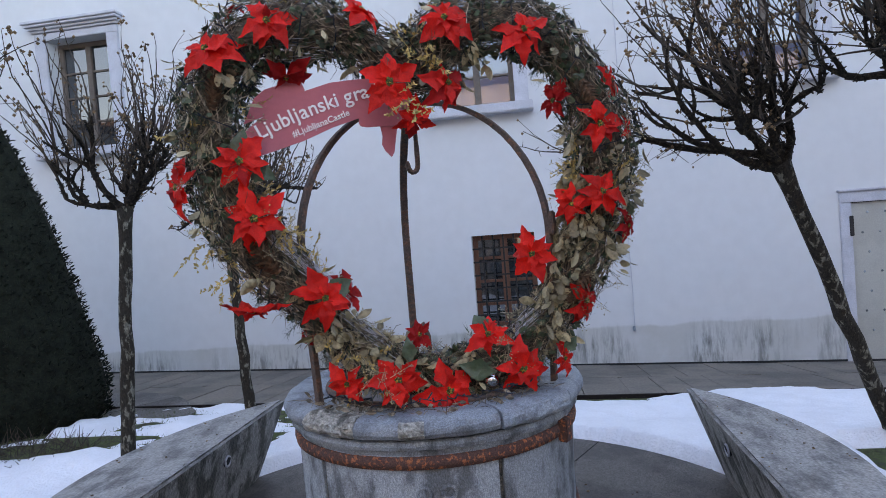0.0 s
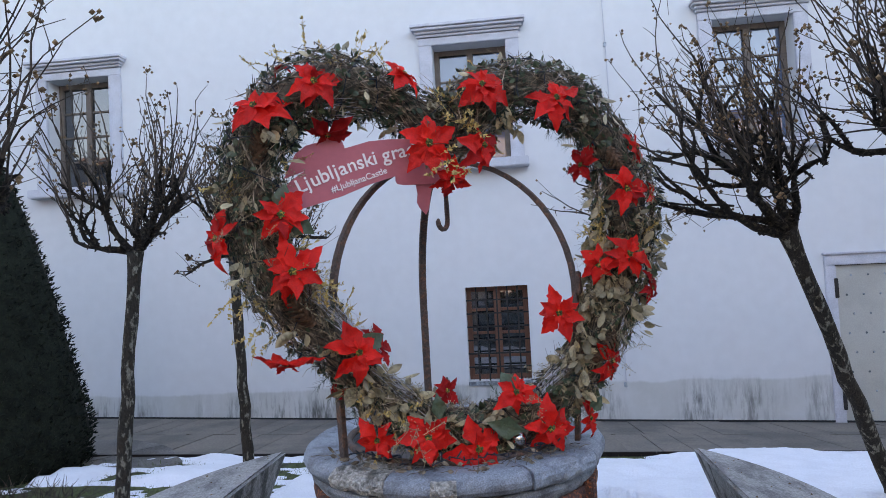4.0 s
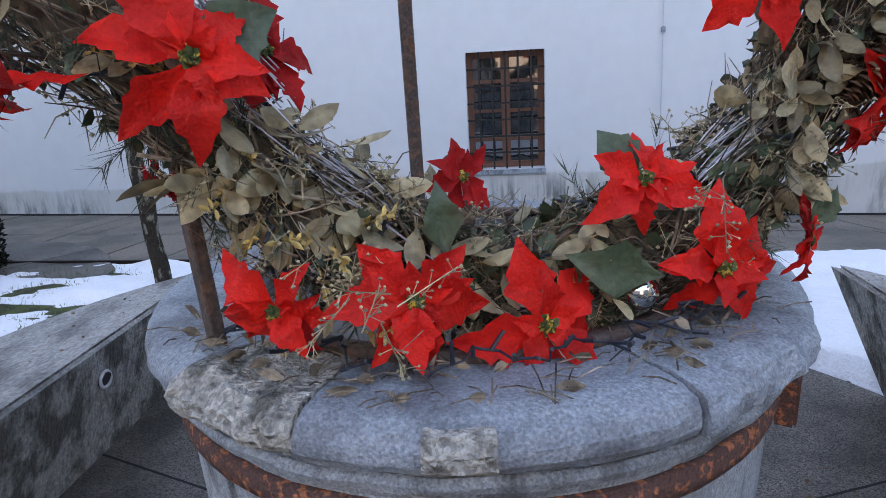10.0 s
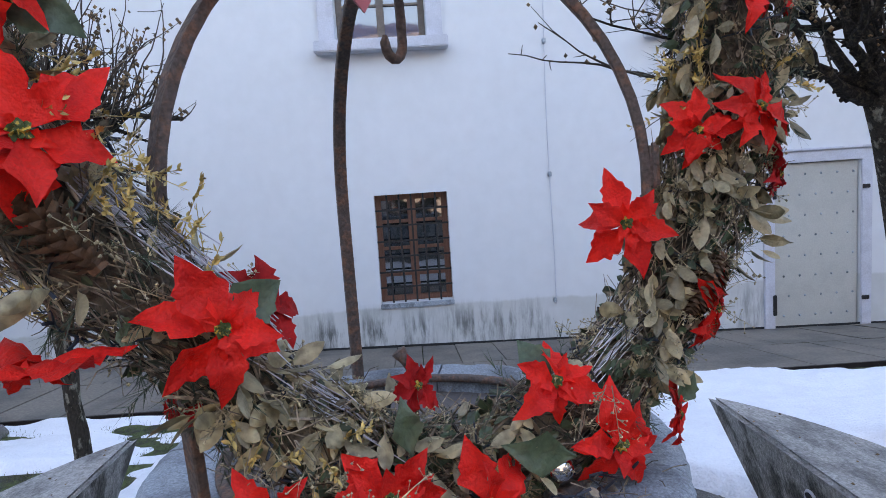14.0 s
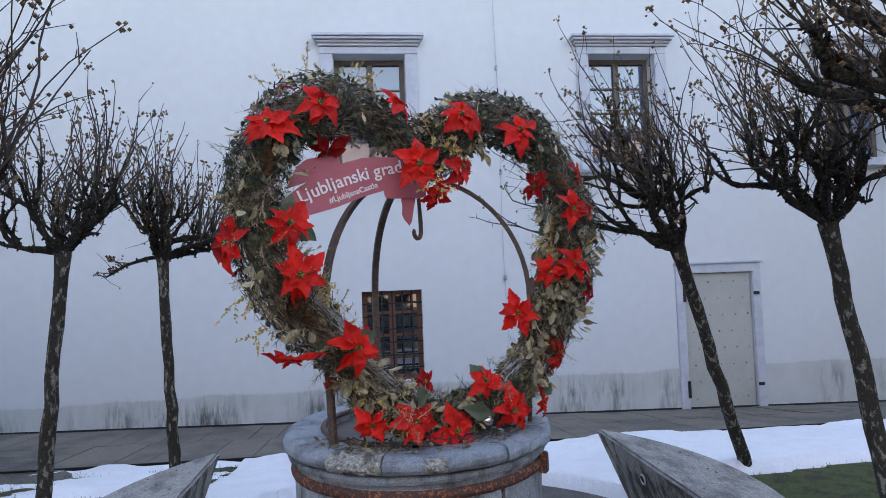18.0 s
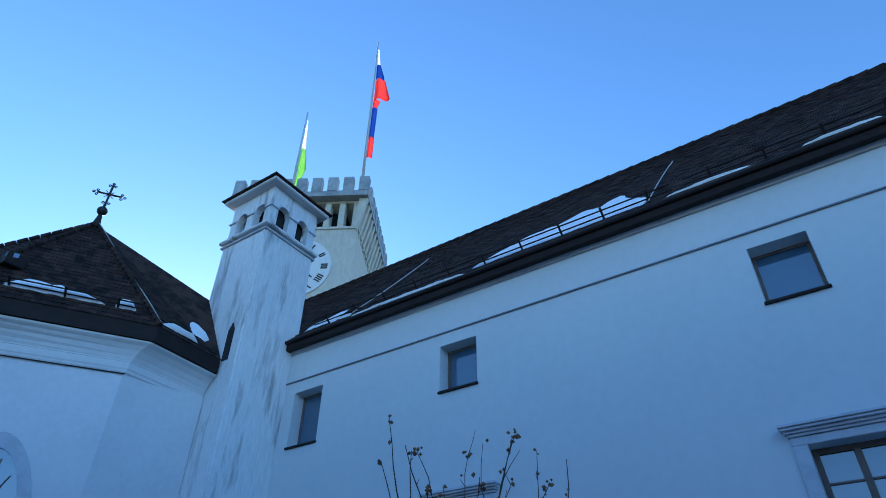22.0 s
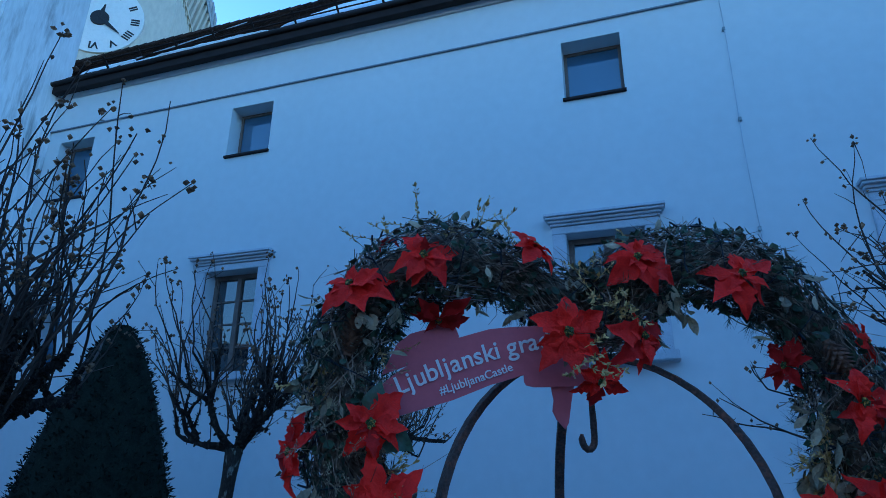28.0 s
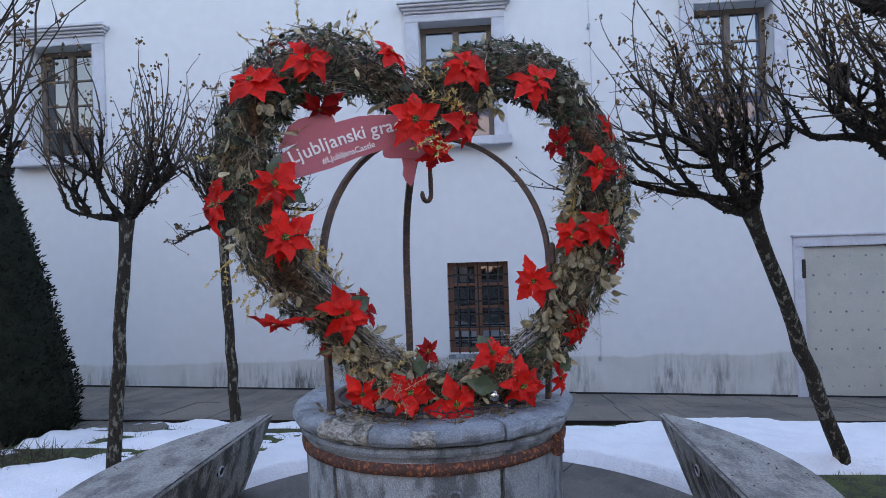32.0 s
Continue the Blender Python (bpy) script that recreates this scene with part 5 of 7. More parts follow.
def bloom(s, z, r, nx=0.0, nz=0.0, off=0.12, dark=False, petals=6, leaf=0, spin=None):
    """A poinsettia: centre on the wreath's face at (s, z), facing by nx along and nz up."""
    rg = petal_rng
    if nz > -0.4:
        nz = min(nz + 0.14, 0.9)
    n = (HD * nx + UPZ * nz + HN * math.sqrt(max(0.05, 1 - nx * nx - nz * nz))).normalized()
    c = on_heart(s, z, off)
    e1 = n.cross(UPZ if abs(n.z) < 0.9 else HD).normalized()
    e2 = n.cross(e1).normalized()
    BLOOMS.append((c, n, r))
    dome, rows, cols = [], 5, 12
    for i in range(rows):
        t = i / (rows - 1) * 1.5
        for k in range(cols):
            a = 6.283 * k / cols
            q = 0.095 * r * (1 + 0.45 * math.sin(a * 5 + i * 2.1 + rg.random()) * math.cos(t) ** 0.5)
            dome.append(c + (e1 * math.cos(a) + e2 * math.sin(a)) * (q * math.cos(t) + 0.01 * r) + n * (0.12 * r + q * 0.9 * math.sin(t)))
    faces = [(i * cols + k, i * cols + (k + 1) % cols, (i + 1) * cols + (k + 1) % cols, (i + 1) * cols + k) for i in range(rows - 1) for k in range(cols)]
    faces.append(tuple((rows - 1) * cols + k for k in range(cols)))
    fl = raw("poinsettia", dome, faces, M_CENTRE, wreath, "deep red poinsettia flower" if dark else "bright red poinsettia flower")
    inv = world_matrix(fl).inverted()
    a0 = rg.uniform(0, 6.28) if spin is None else spin
    layers = [(petals, 1.0, 0.0, 0.0), (3, 0.72, 0.3, 0.4), (3, 0.46, 0.6, 0.1)]
    for count, size, rise, ph in layers:
        for k in range(count):
            a = a0 + 6.283 * (k + ph + rg.uniform(-0.26, 0.26)) / count
            w = (e1 * math.cos(a) + e2 * math.sin(a)).normalized()
            rs = rise + rg.uniform(-0.22, 0.22)
            x = (w * math.cos(rs) + n * math.sin(rs)).normalized()
            droop = -UPZ * 0.12
            x = (x + droop).normalized()
            y = n.cross(x).normalized()
            y = (y + n * rg.uniform(-0.45, 0.45)).normalized()
            zz = x.cross(y).normalized()
            y = zz.cross(x)
            L = r * size * rg.uniform(0.78, 1.14)
            m = Matrix(((x.x, y.x, zz.x, 0), (x.y, y.y, zz.y, 0), (x.z, y.z, zz.z, 0), (0, 0, 0, 1)))
            at = c + n * (0.02 * r * (1 + rise * 2))
            ob = new("bract", rg.choice(BRACTS[dark or rg.random() < 0.06]))
            ob.parent, ob.matrix_parent_inverse = fl, inv
            ob.matrix_basis = Matrix.Translation(at) @ m @ Matrix.Diagonal((L, L * rg.uniform(0.85, 1.15), L, 1))
    for k in range(leaf):
        a = rg.uniform(0, 6.28)
        w = (e1 * math.cos(a) + e2 * math.sin(a) - n * 0.1).normalized()
        y = n.cross(w).normalized()
        zz = w.cross(y)
        ob = new("green_leaf", GREENBRACT)
        ob["label"] = "dark green poinsettia leaf"
        ob.parent, ob.matrix_parent_inverse = fl, inv
        ob.matrix_basis = Matrix.Translation(c - n * 0.02) @ Matrix(((w.x, y.x, zz.x, 0), (w.y, y.y, zz.y, 0), (w.z, y.z, zz.z, 0), (0, 0, 0, 1))) @ Matrix.Diagonal((r * 1.1, r * 1.3, r, 1))


# along the top, from the outer corner of one lobe to the other
bloom(-0.747, 2.842, 0.135, -0.3, 0.35, 0.130, petals=7)
bloom(-0.535, 2.94, 0.121, 0.0, 0.2, 0.130)
bloom(-0.2, 2.972, 0.106, 0.5, 0.6, 0.130)
bloom(0.115, 2.938, 0.124, 0.0, 0.2, 0.130)
bloom(0.422, 2.888, 0.127, 0.1, 0.2, 0.130, petals=6)
bloom(-0.49, 2.775, 0.108, 0.0, -0.85, 0.040, dark=True)
bloom(-0.66, 3.02, 0.060, -0.4, 0.7, 0.040, dark=True, petals=4)
# the notch
bloom(-0.112, 2.705, 0.132, -0.15, -0.1, 0.150)
bloom(0.1, 2.7, 0.121, 0.6, -0.2, 0.130)
bloom(-0.03, 2.575, 0.092, 0.1, -0.5, 0.130)
# one flank
bloom(-0.673, 2.445, 0.127, 0.1, 0.1, 0.130, leaf=1)
bloom(-0.641, 2.237, 0.134, 0.1, 0.0, 0.130, petals=6)
bloom(-0.895, 2.375, 0.129, -0.85, 0.0, 0.050)
bloom(-0.675, 1.925, 0.140, -0.1, -0.97, 0.110, petals=6)
bloom(-0.413, 1.93, 0.118, 0.1, -0.05, 0.130, leaf=1)
bloom(-0.335, 1.935, 0.092, 0.5, 0.1, 0.020, dark=True)
# the foot
bloom(-0.355, 1.605, 0.102, -0.35, -0.25, 0.125)
bloom(-0.49, 1.765, 0.06, -0.6, -0.5, 0.000, dark=True, petals=4)
bloom(-0.172, 1.598, 0.132, 0.05, 0.05, 0.140)
bloom(0.022, 1.53, 0.132, 0.05, 0.1, 0.140)
bloom(-0.06, 1.735, 0.078, 0.25, 0.1, 0.0, dark=True, petals=5)
bloom(0.2, 1.722, 0.106, -0.2, 0.3, 0.100, leaf=1)
bloom(0.32, 1.578, 0.135, 0.0, 0.05, 0.130)
bloom(0.5, 1.595, 0.086, 0.65, -0.1, 0.100)
# the other flank
bloom(0.425, 2.02, 0.116, -0.55, 0.0, 0.050)
bloom(0.605, 1.82, 0.113, 0.55, -0.3, 0.100)
bloom(0.69, 2.245, 0.113, 0.15, 0.1, 0.150)
bloom(0.59, 2.21, 0.092, -0.6, -0.2, 0.090)
bloom(0.815, 2.106, 0.092, 0.75, -0.1, 0.090, dark=True, leaf=1)
bloom(0.705, 2.515, 0.121, 0.15, -0.1, 0.130)
bloom(0.835, 2.495, 0.065, 0.7, 0.0, 0.100, petals=4)
bloom(0.8, 2.705, 0.092, 0.8, 0.1, 0.060)
bloom(0.575, 2.64, 0.092, -0.85, -0.1, 0.020, dark=True)


def big_leaf(s, z, off, ds, dz, length, width):
    """One broad poinsettia leaf lying on the wreath."""
    x = (HD * ds + UPZ * dz).normalized()
    y = HN.cross(x).normalized()
    zz = x.cross(y)
    ob = new("green_leaf", GREENBRACT)
    ob["label"] = "broad dark green poinsettia leaf"
    ob.parent, ob.matrix_parent_inverse = wreath, wreath.matrix_basis.inverted()
    ob.matrix_basis = Matrix.Translation(on_heart(s, z, off)) @ Matrix(((x.x, y.x, zz.x, 0), (x.y, y.y, zz.y, 0), (x.z, y.z, zz.z, 0), (0, 0, 0, 1))) @ Matrix.Diagonal((length, width, length, 1))


big_leaf(0.215, 1.58, 0.13, -1, 0.25, 0.15, 0.16)
big_leaf(-0.11, 1.64, 0.1, -0.1, 1, 0.11, 0.11)
big_leaf(-0.675, 2.455, 0.1, 0.15, 1, 0.12, 0.14)
big_leaf(0.83, 2.12, 0.06, 0.3, 1, 0.1, 0.1)
big_leaf(0.5, 1.61, 0.1, 0.7, 0.7, 0.1, 0.1)

dry, green, pine, gold, seeds, brown = Soup(), Soup(), Soup(), Soup(), Soup(), Soup()


def any_way(n, d, spread=0.9):
    return (n * rng.uniform(0.1, 0.7) + d * rng.uniform(-1, 1) * spread + Vector((rng.uniform(-1, 1), rng.uniform(-1, 1), rng.uniform(-1, 0.6))) * 0.5).normalized()


def covers_flower(p):
    """Whether a leaf at p would lie over a flower's face or the sign."""
    s = (p - HO).dot(HD)
    if -0.69 < s < -0.12 and (p - HO).dot(HN) > 0 and abs(p.z - 2.56 - (s + 0.65) * 0.33) < 0.085:
        return True
    return any((p - c).length < r * 0.95 and (p - c).dot(n) > -0.25 * r for c, n, r in BLOOMS)


def big_leaf_zone(u):
    # fullest low on one flank, at the foot, and down the other flank
    if 0.5 < u < 0.64:
        return 1.0
    if 0.24 < u < 0.42:
        return 0.8
    if 0.42 <= u <= 0.5:
        return 0.4
    return 0.2 if 0.64 <= u < 0.86 else 0.15


def leaf_mesh(seed):
    """One dried leaf of unit length along x, cupped, curled and slightly skewed, with a short stalk."""
    r = random.Random(seed)
    curl, skew, wide = r.uniform(-0.05, 0.4), r.uniform(-0.08, 0.08), r.uniform(0.34, 0.5)
    v, f = [], []
    rows = ((-0.22, 0.03), (0.0, 0.05), (0.12, 0.32), (0.28, 0.78), (0.48, 1.0), (0.68, 0.92), (0.86, 0.6), (1.0, 0.06))
    for t, w in rows:
        for k in (-1, -0.5, 0, 0.5, 1):
            v.append((t, k * 0.5 * wide * w + skew * math.sin(t * 3), -curl * t * t + 0.14 * wide * w * k * k + r.uniform(-0.012, 0.012)))
    for i in range(len(rows) - 1):
        for k in range(4):
            a = i * 5 + k
            f.append((a, a + 1, a + 6, a + 5))
    me = bpy.data.meshes.new("dried_leaf")
    me.from_pydata(v, [], f)
    me.update()
    me.shade_smooth()
    me.materials.append(M_LEAFPIECE)
    return me


LEAVES = [leaf_mesh(60 + i) for i in range(9)]
leaf_count = [0]


def dried_leaf(at, way, side, length):
    """A large leaf low on the wreath is a piece of its own; past 290 of them, and higher up, they are joined."""
    if at.z > 2.1 or leaf_count[0] >= 290 or (at - HO).dot(HN) < -0.02:
        dry.oval(at, way, side, length, length * rng.uniform(0.32, 0.48), rng.uniform(-0.05, 0.35))
        return
    leaf_count[0] += 1
    x = way.normalized()
    z = x.cross(side).normalized()
    y = z.cross(x)
    ob = new("dried_leaf", LEAVES[leaf_count[0] % len(LEAVES)])
    ob.parent, ob.matrix_parent_inverse = wreath, wreath.matrix_basis.inverted()
    ob.matrix_basis = Matrix.Translation(at) @ Matrix(((x.x, y.x, z.x, 0), (x.y, y.y, z.y, 0), (x.z, y.z, z.z, 0), (0, 0, 0, 1))) @ Matrix.Diagonal((length, length, length, 1))


def on_side(q):
    """Keeps the large leaves off the under side low on one flank, where the iron leg passes."""
    s = (q - HO).dot(HD)
    return not (-0.75 < s < -0.25 and q.z < 1.585 + (-0.27 - s) * 0.95)


made = 0
while made < 270:
    u = rng.random()
    if rng.random() > big_leaf_zone(u):
        continue
    p, d, n = around(u, rng.uniform(-0.5, 2.9), heart_radius(u) * rng.uniform(0.88, 1.04))
    if covers_flower(p):
        continue
    made += 1
    stem = (any_way(n, d) - UPZ * 0.35).normalized()
    L = rng.uniform(0.03, 0.09)
    twigs_to = p + stem * L
    for j in range(rng.randint(2, 4)):
        q = p + stem * (L * rng.random())
        w = (stem * 0.5 - UPZ * 0.3 + Vector((rng.uniform(-1, 1), rng.uniform(-1, 1), rng.uniform(-1, 0.7))) * 0.8).normalized()
        if covers_flower(q + w * 0.03):
            continue
        side = w.cross(n + Vector((rng.uniform(-1, 1), rng.uniform(-1, 1), rng.uniform(-1, 1))) * 0.45)
        ln = rng.uniform(0.04, 0.082)
        if on_side(q):
            dried_leaf(q, w, side, ln)
for i in range(46):
    # leaves dangling off the outer edge
    u = rng.uniform(0.25, 0.37)
    p, d, n = around(u, rng.uniform(-0.4, 0.6), heart_radius(u) * rng.uniform(0.98, 1.25))
    for j in range(3):
        w = (n * 0.25 - UPZ * 0.9 + Vector((rng.uniform(-1, 1), rng.uniform(-1, 1), rng.uniform(-1, 0.5))) * 0.5).normalized()
        ln = rng.uniform(0.045, 0.075)
        dry.oval(p, w, w.cross(HN + Vector((rng.uniform(-1, 1), rng.uniform(-1, 1), 0)) * 0.6), ln, ln * rng.uniform(0.32, 0.45), rng.uniform(0, 0.3))
        p = p - UPZ * 0.02 + n * 0.008
made = 0
while made < 1500:
    u = rng.random()
    p, d, n = around(u, rng.uniform(-1.0, 4.0), heart_radius(u) * rng.uniform(0.8, 1.1))
    made += 1
    if covers_flower(p):
        continue
    w = any_way(n, d)
    ln = rng.uniform(0.012, 0.03)
    brown.leaf(p, w, w.cross(n + Vector((rng.uniform(-1, 1), rng.uniform(-1, 1), rng.uniform(-1, 1))) * 0.6), ln, ln * rng.uniform(0.3, 0.6), 0.3)
for i in range(3000):
    u = rng.random()
    p, d, n = around(u, rng.uniform(-1.0, 4.1), heart_radius(u) * rng.uniform(0.82, 1.06))
    if covers_flower(p) or (0.57 < u < 0.7 and rng.random() < 0.6):
        continue
    w = any_way(n, d)
    ln = rng.uniform(0.016, 0.04)
    green.leaf(p, w, w.cross(n + Vector((rng.uniform(-1, 1), rng.uniform(-1, 1), rng.uniform(-1, 1))) * 0.6), ln, ln * rng.uniform(0.6, 0.95), 0.1)
for i in range(760):
    u = rng.random()
    if 0.3 < u < 0.6 and rng.random() < 0.5:
        continue
    p, d, n = around(u, rng.uniform(-0.9, 3.9), heart_radius(u) * rng.uniform(0.66, 0.94))
    if covers_flower(p) or (n.z > 0.4 and rng.random() < 0.65):
        continue
    w = any_way(n, d)
    tip = p + w * rng.uniform(0.04, 0.1)
    for j in range(30):
        q = p.lerp(tip, rng.random())
        e = (w + Vector((rng.uniform(-1, 1), rng.uniform(-1, 1), rng.uniform(-1, 1))) * 0.75).normalized()
        ln = rng.uniform(0.025, 0.055)
        side = e.cross(Vector((rng.uniform(-1, 1), rng.uniform(-1, 1), 1))).normalized() * 0.0011
        b = len(pine.v)
        pine.v += [q - side, q + side, q + e * ln]
        pine.f.append((b, b + 1, b + 2))
for i in range(115):
    u, lo, hi = rng.choice(((rng.uniform(0.64, 0.80), -0.5, 0.7), (rng.uniform(0.62, 0.70), 0.0, 1.2), (rng.uniform(0.24, 0.29), -0.4, 0.6), (rng.uniform(0.84, 0.96), 2.2, 3.6), (rng.uniform(0.5, 0.6), 1.2, 2.6), (rng.uniform(0.99, 1.02), 1.2, 2.8)))
    p, d, n = around(u, rng.uniform(lo, hi), heart_radius(u) * rng.uniform(0.95, 1.1))
    if covers_flower(p):
        continue
    stem = (n * 0.7 + d * rng.uniform(-0.8, 0.8) + Vector((rng.uniform(-1, 1), rng.uniform(-1, 1), rng.uniform(-1, 0.6))) * 0.5).normalized()
    L = rng.uniform(0.06, 0.13)
    gold.tube([p, p + stem * L], [0.0014, 0.0007], 3, False)
    for j in range(16):
        q = p + stem * (L * (0.2 + 0.8 * rng.random()))
        w = (stem * 0.7 + Vector((rng.uniform(-1, 1), rng.uniform(-1, 1), rng.uniform(-1, 1)))).normalized()
        gold.leaf(q, w, w.cross(n + UPZ * 0.3), rng.uniform(0.011, 0.02), rng.uniform(0.005, 0.009))
for i in range(260):
    u = rng.uniform(0.22, 0.78)
    p, d, n = around(u, rng.uniform(0.0, 2.8), heart_radius(u))
    stem = any_way(n, d)
    L = rng.uniform(0.04, 0.1)
    seeds.tube([p, p + stem * L], 0.0008, 3, False)
    for j in range(10):
        q = p + stem * L * rng.uniform(0.4, 1.0)
        e = Vector((rng.uniform(-1, 1), rng.uniform(-1, 1), rng.uniform(-1, 1))) * 0.022
        seeds.tube([q, q + e], 0.0006, 3, False)
        seeds.blob(q + e, rng.uniform(0.0022, 0.0038), rng)
for s0, z0, off, many, soup in ((-0.05, 2.62, 0.24, 6, gold), (-0.22, 1.63, 0.26, 5, seeds), (0.2, 1.72, 0.22, 2, seeds), (-0.87, 2.6, 0.03, 8, gold), (-0.83, 2.16, 0.03, 9, gold), (-0.74, 2.02, 0.03, 8, gold), (0.8, 2.32, 0.08, 9, gold), (0.12, 3.02, 0.02, 4, gold), (-0.5, 3.06, 0.0, 5, gold)):
    # loose sprays hung over the flowers and the flanks
    for i in range(many):
        p = on_heart(s0 + rng.uniform(-0.05, 0.05), z0 + rng.uniform(-0.04, 0.04), off + rng.uniform(-0.03, 0.02))
        stem = (HD * rng.uniform(-0.7, 0.7) - UPZ * rng.uniform(-0.3, 1.0) + HN * rng.uniform(-0.2, 0.3)).normalized()
        L = rng.uniform(0.05, 0.11)
        soup.tube([p, p + stem * L], [0.0012, 0.0007], 3, False)
        for j in range(15):
            q = p + stem * (L * rng.uniform(0.15, 1.0))
            w = (stem * 0.7 + Vector((rng.uniform(-1, 1), rng.uniform(-1, 1), rng.uniform(-1, 1)))).normalized()
            if soup is gold:
                gold.leaf(q, w, w.cross(HN + UPZ * 0.3), rng.uniform(0.011, 0.02), rng.uniform(0.005, 0.009))
            else:
                seeds.tube([q, q + w * 0.02], 0.0006, 3, False)
                seeds.blob(q + w * 0.02, rng.uniform(0.002, 0.0032), rng)
tagged(dry.make("dried_foliage", M_DRYLEAF, wreath, "dried olive-beige leaves"), kind="stuff")
tagged(brown.make("withered_foliage", M_VINE, wreath, "small withered brown leaves"), kind="stuff")
tagged(green.make("ivy_foliage", M_GREENLEAF, wreath, "small dark green leaves"), kind="stuff")
tagged(pine.make("pine_foliage", M_PINE, wreath, "dark green pine needles"), kind="stuff")
tagged(gold.make("gold_sprig_spray", M_GOLD, wreath, "gold sprayed leaf sprigs"), kind="stuff")
tagged(seeds.make("seed_spray", M_DRYLEAF, wreath, "fine dry seed sprays"), kind="stuff")

# string lights
wire, tips = Soup(), Soup()
pts = []
for i in range(420):
    u = i / 420
    p, d, n = around(u, 1.2 + 1.6 * math.sin(u * 90) + rng.uniform(-0.3, 0.3), heart_radius(u) * 1.06)
    pts.append(p)
    if i % 3 == 0:
        w = any_way(n, d)
        tips.tube([p, p + w * 0.03], [0.0035, 0.003], 5)
wire.tube(pts, 0.002, 4)
pts = []
for i in range(70):
    a = radians(228 + i * 1.45)
    rr = 0.535 + 0.03 * math.sin(i * 0.7) + 0.012 * math.sin(i * 2.3)
    p = Vector((WX + rr * math.cos(a), WY + rr * math.sin(a), 1.512 + 0.012 * abs(math.sin(i * 0.45))))
    pts.append(p)
    if i % 2 == 0:
        w = Vector((math.cos(a) * rng.uniform(-0.2, 1.0), math.sin(a) * rng.uniform(-0.2, 1.0), rng.uniform(-0.1, 0.5))).normalized()
        tips.tube([p, p + w * rng.uniform(0.022, 0.036)], [0.0035, 0.003], 5)
wire.tube(pts, 0.002, 4)
tagged(wire.make("light_cable", M_WIRE, wreath, "dark blue string-light cable"), kind="stuff")
tagged(tips.make("socket_string", M_WIRE, wreath, "small dark lamp sockets"), kind="stuff")


def pine_cone(u, ang, L, r, tilt):
    p, d, n = around(u, ang, 0.125)
    axis = (d * 0.9 + UPZ * tilt).normalized()
    s = Soup()
    s.tube([p - axis * L * 0.5, p, p + axis * L * 0.5], [r * 0.3, r * 0.45, r * 0.1], 6)
    e1 = axis.cross(n).normalized()
    e2 = axis.cross(e1)
    for i in range(90):
        f = (i + 0.5) / 90
        a = i * 2.39996
        w = (e1 * math.cos(a) + e2 * math.sin(a))
        rr = r * math.sin(math.pi * (0.1 + 0.85 * f)) ** 0.7
        s.leaf(p + axis * L * (f - 0.5) + w * rr * 0.3, (w + axis * 0.35).normalized(), axis.cross(w), rr * 0.85, r * 0.55, -0.25, 0.2)
    s.make("pine_cone", M_CONE, wreath, "open brown pine cone")


for u, ang, L, r, tl in ((0.663, 1.5, 0.15, 0.052, 0.0), (0.352, 1.55, 0.15, 0.048, 0.2), (0.79, 1.4, 0.12, 0.04, 0.3), (0.20, 1.2, 0.11, 0.04, 0.2)):
    pine_cone(u, ang, L, r, tl)
bm = bmesh.new()
bmesh.ops.create_uvsphere(bm, u_segments=20, v_segments=12, radius=0.032, matrix=Matrix.Translation(on_heart(0.2, 1.545, 0.1)))
part("bauble", bm, M_SILVERBALL, wreath, "small mirror-bright bauble", True)

# ---- ribbon sign ----
sign = thing("ribbon_sign", on_heart(-0.4, 2.5, 0.06), "pink ribbon-shaped sign with white lettering hung in the heart", "sign")


def sign_plate(poly, off, thick):
    bm = bmesh.new()
    lo = [bm.verts.new(on_heart(a, b, off - thick)) for a, b in poly]
    hi = [bm.verts.new(on_heart(a, b, off)) for a, b in poly]
    bm.faces.new(hi)
    bm.faces.new(lo[::-1])
    for i in range(len(poly)):
        j = (i + 1) % len(poly)
        bm.faces.new((lo[i], lo[j], hi[j], hi[i]))
    bmesh.ops.recalc_face_normals(bm, faces=bm.faces)
    return bm


band_top = [(-0.69, 2.545), (-0.6, 2.615), (-0.52, 2.66), (-0.432, 2.712), (-0.33, 2.742), (-0.247, 2.75), (-0.17, 2.753), (-0.03, 2.745)]
band_bot = [(-0.03, 2.575), (-0.11, 2.568), (-0.2, 2.566), (-0.224, 2.571), (-0.23, 2.582), (-0.23, 2.602), (-0.33, 2.572), (-0.444, 2.526), (-0.592, 2.482), (-0.67, 2.455)]
part("ribbon", sign_plate(band_top + band_bot, 0.03, 0.006), M_SIGN, sign)
part("ribbon_fold", sign_plate([(-0.66, 2.6), (-0.615, 2.695), (-0.575, 2.727), (-0.51, 2.745), (-0.475, 2.765), (-0.449, 2.797), (-0.437, 2.788), (-0.436, 2.75), (-0.425, 2.722), (-0.43, 2.7), (-0.52, 2.65)], 0.021, 0.006), M_SIGN, sign, "folded ribbon end")
part("ribbon_tail", sign_plate([(-0.15, 2.58), (-0.142, 2.53), (-0.147, 2.498), (-0.136, 2.474), (-0.112, 2.446), (-0.1, 2.465), (-0.09, 2.52), (-0.077, 2.58)], 0.021, 0.006), M_SIGN, sign, "hanging ribbon tail")


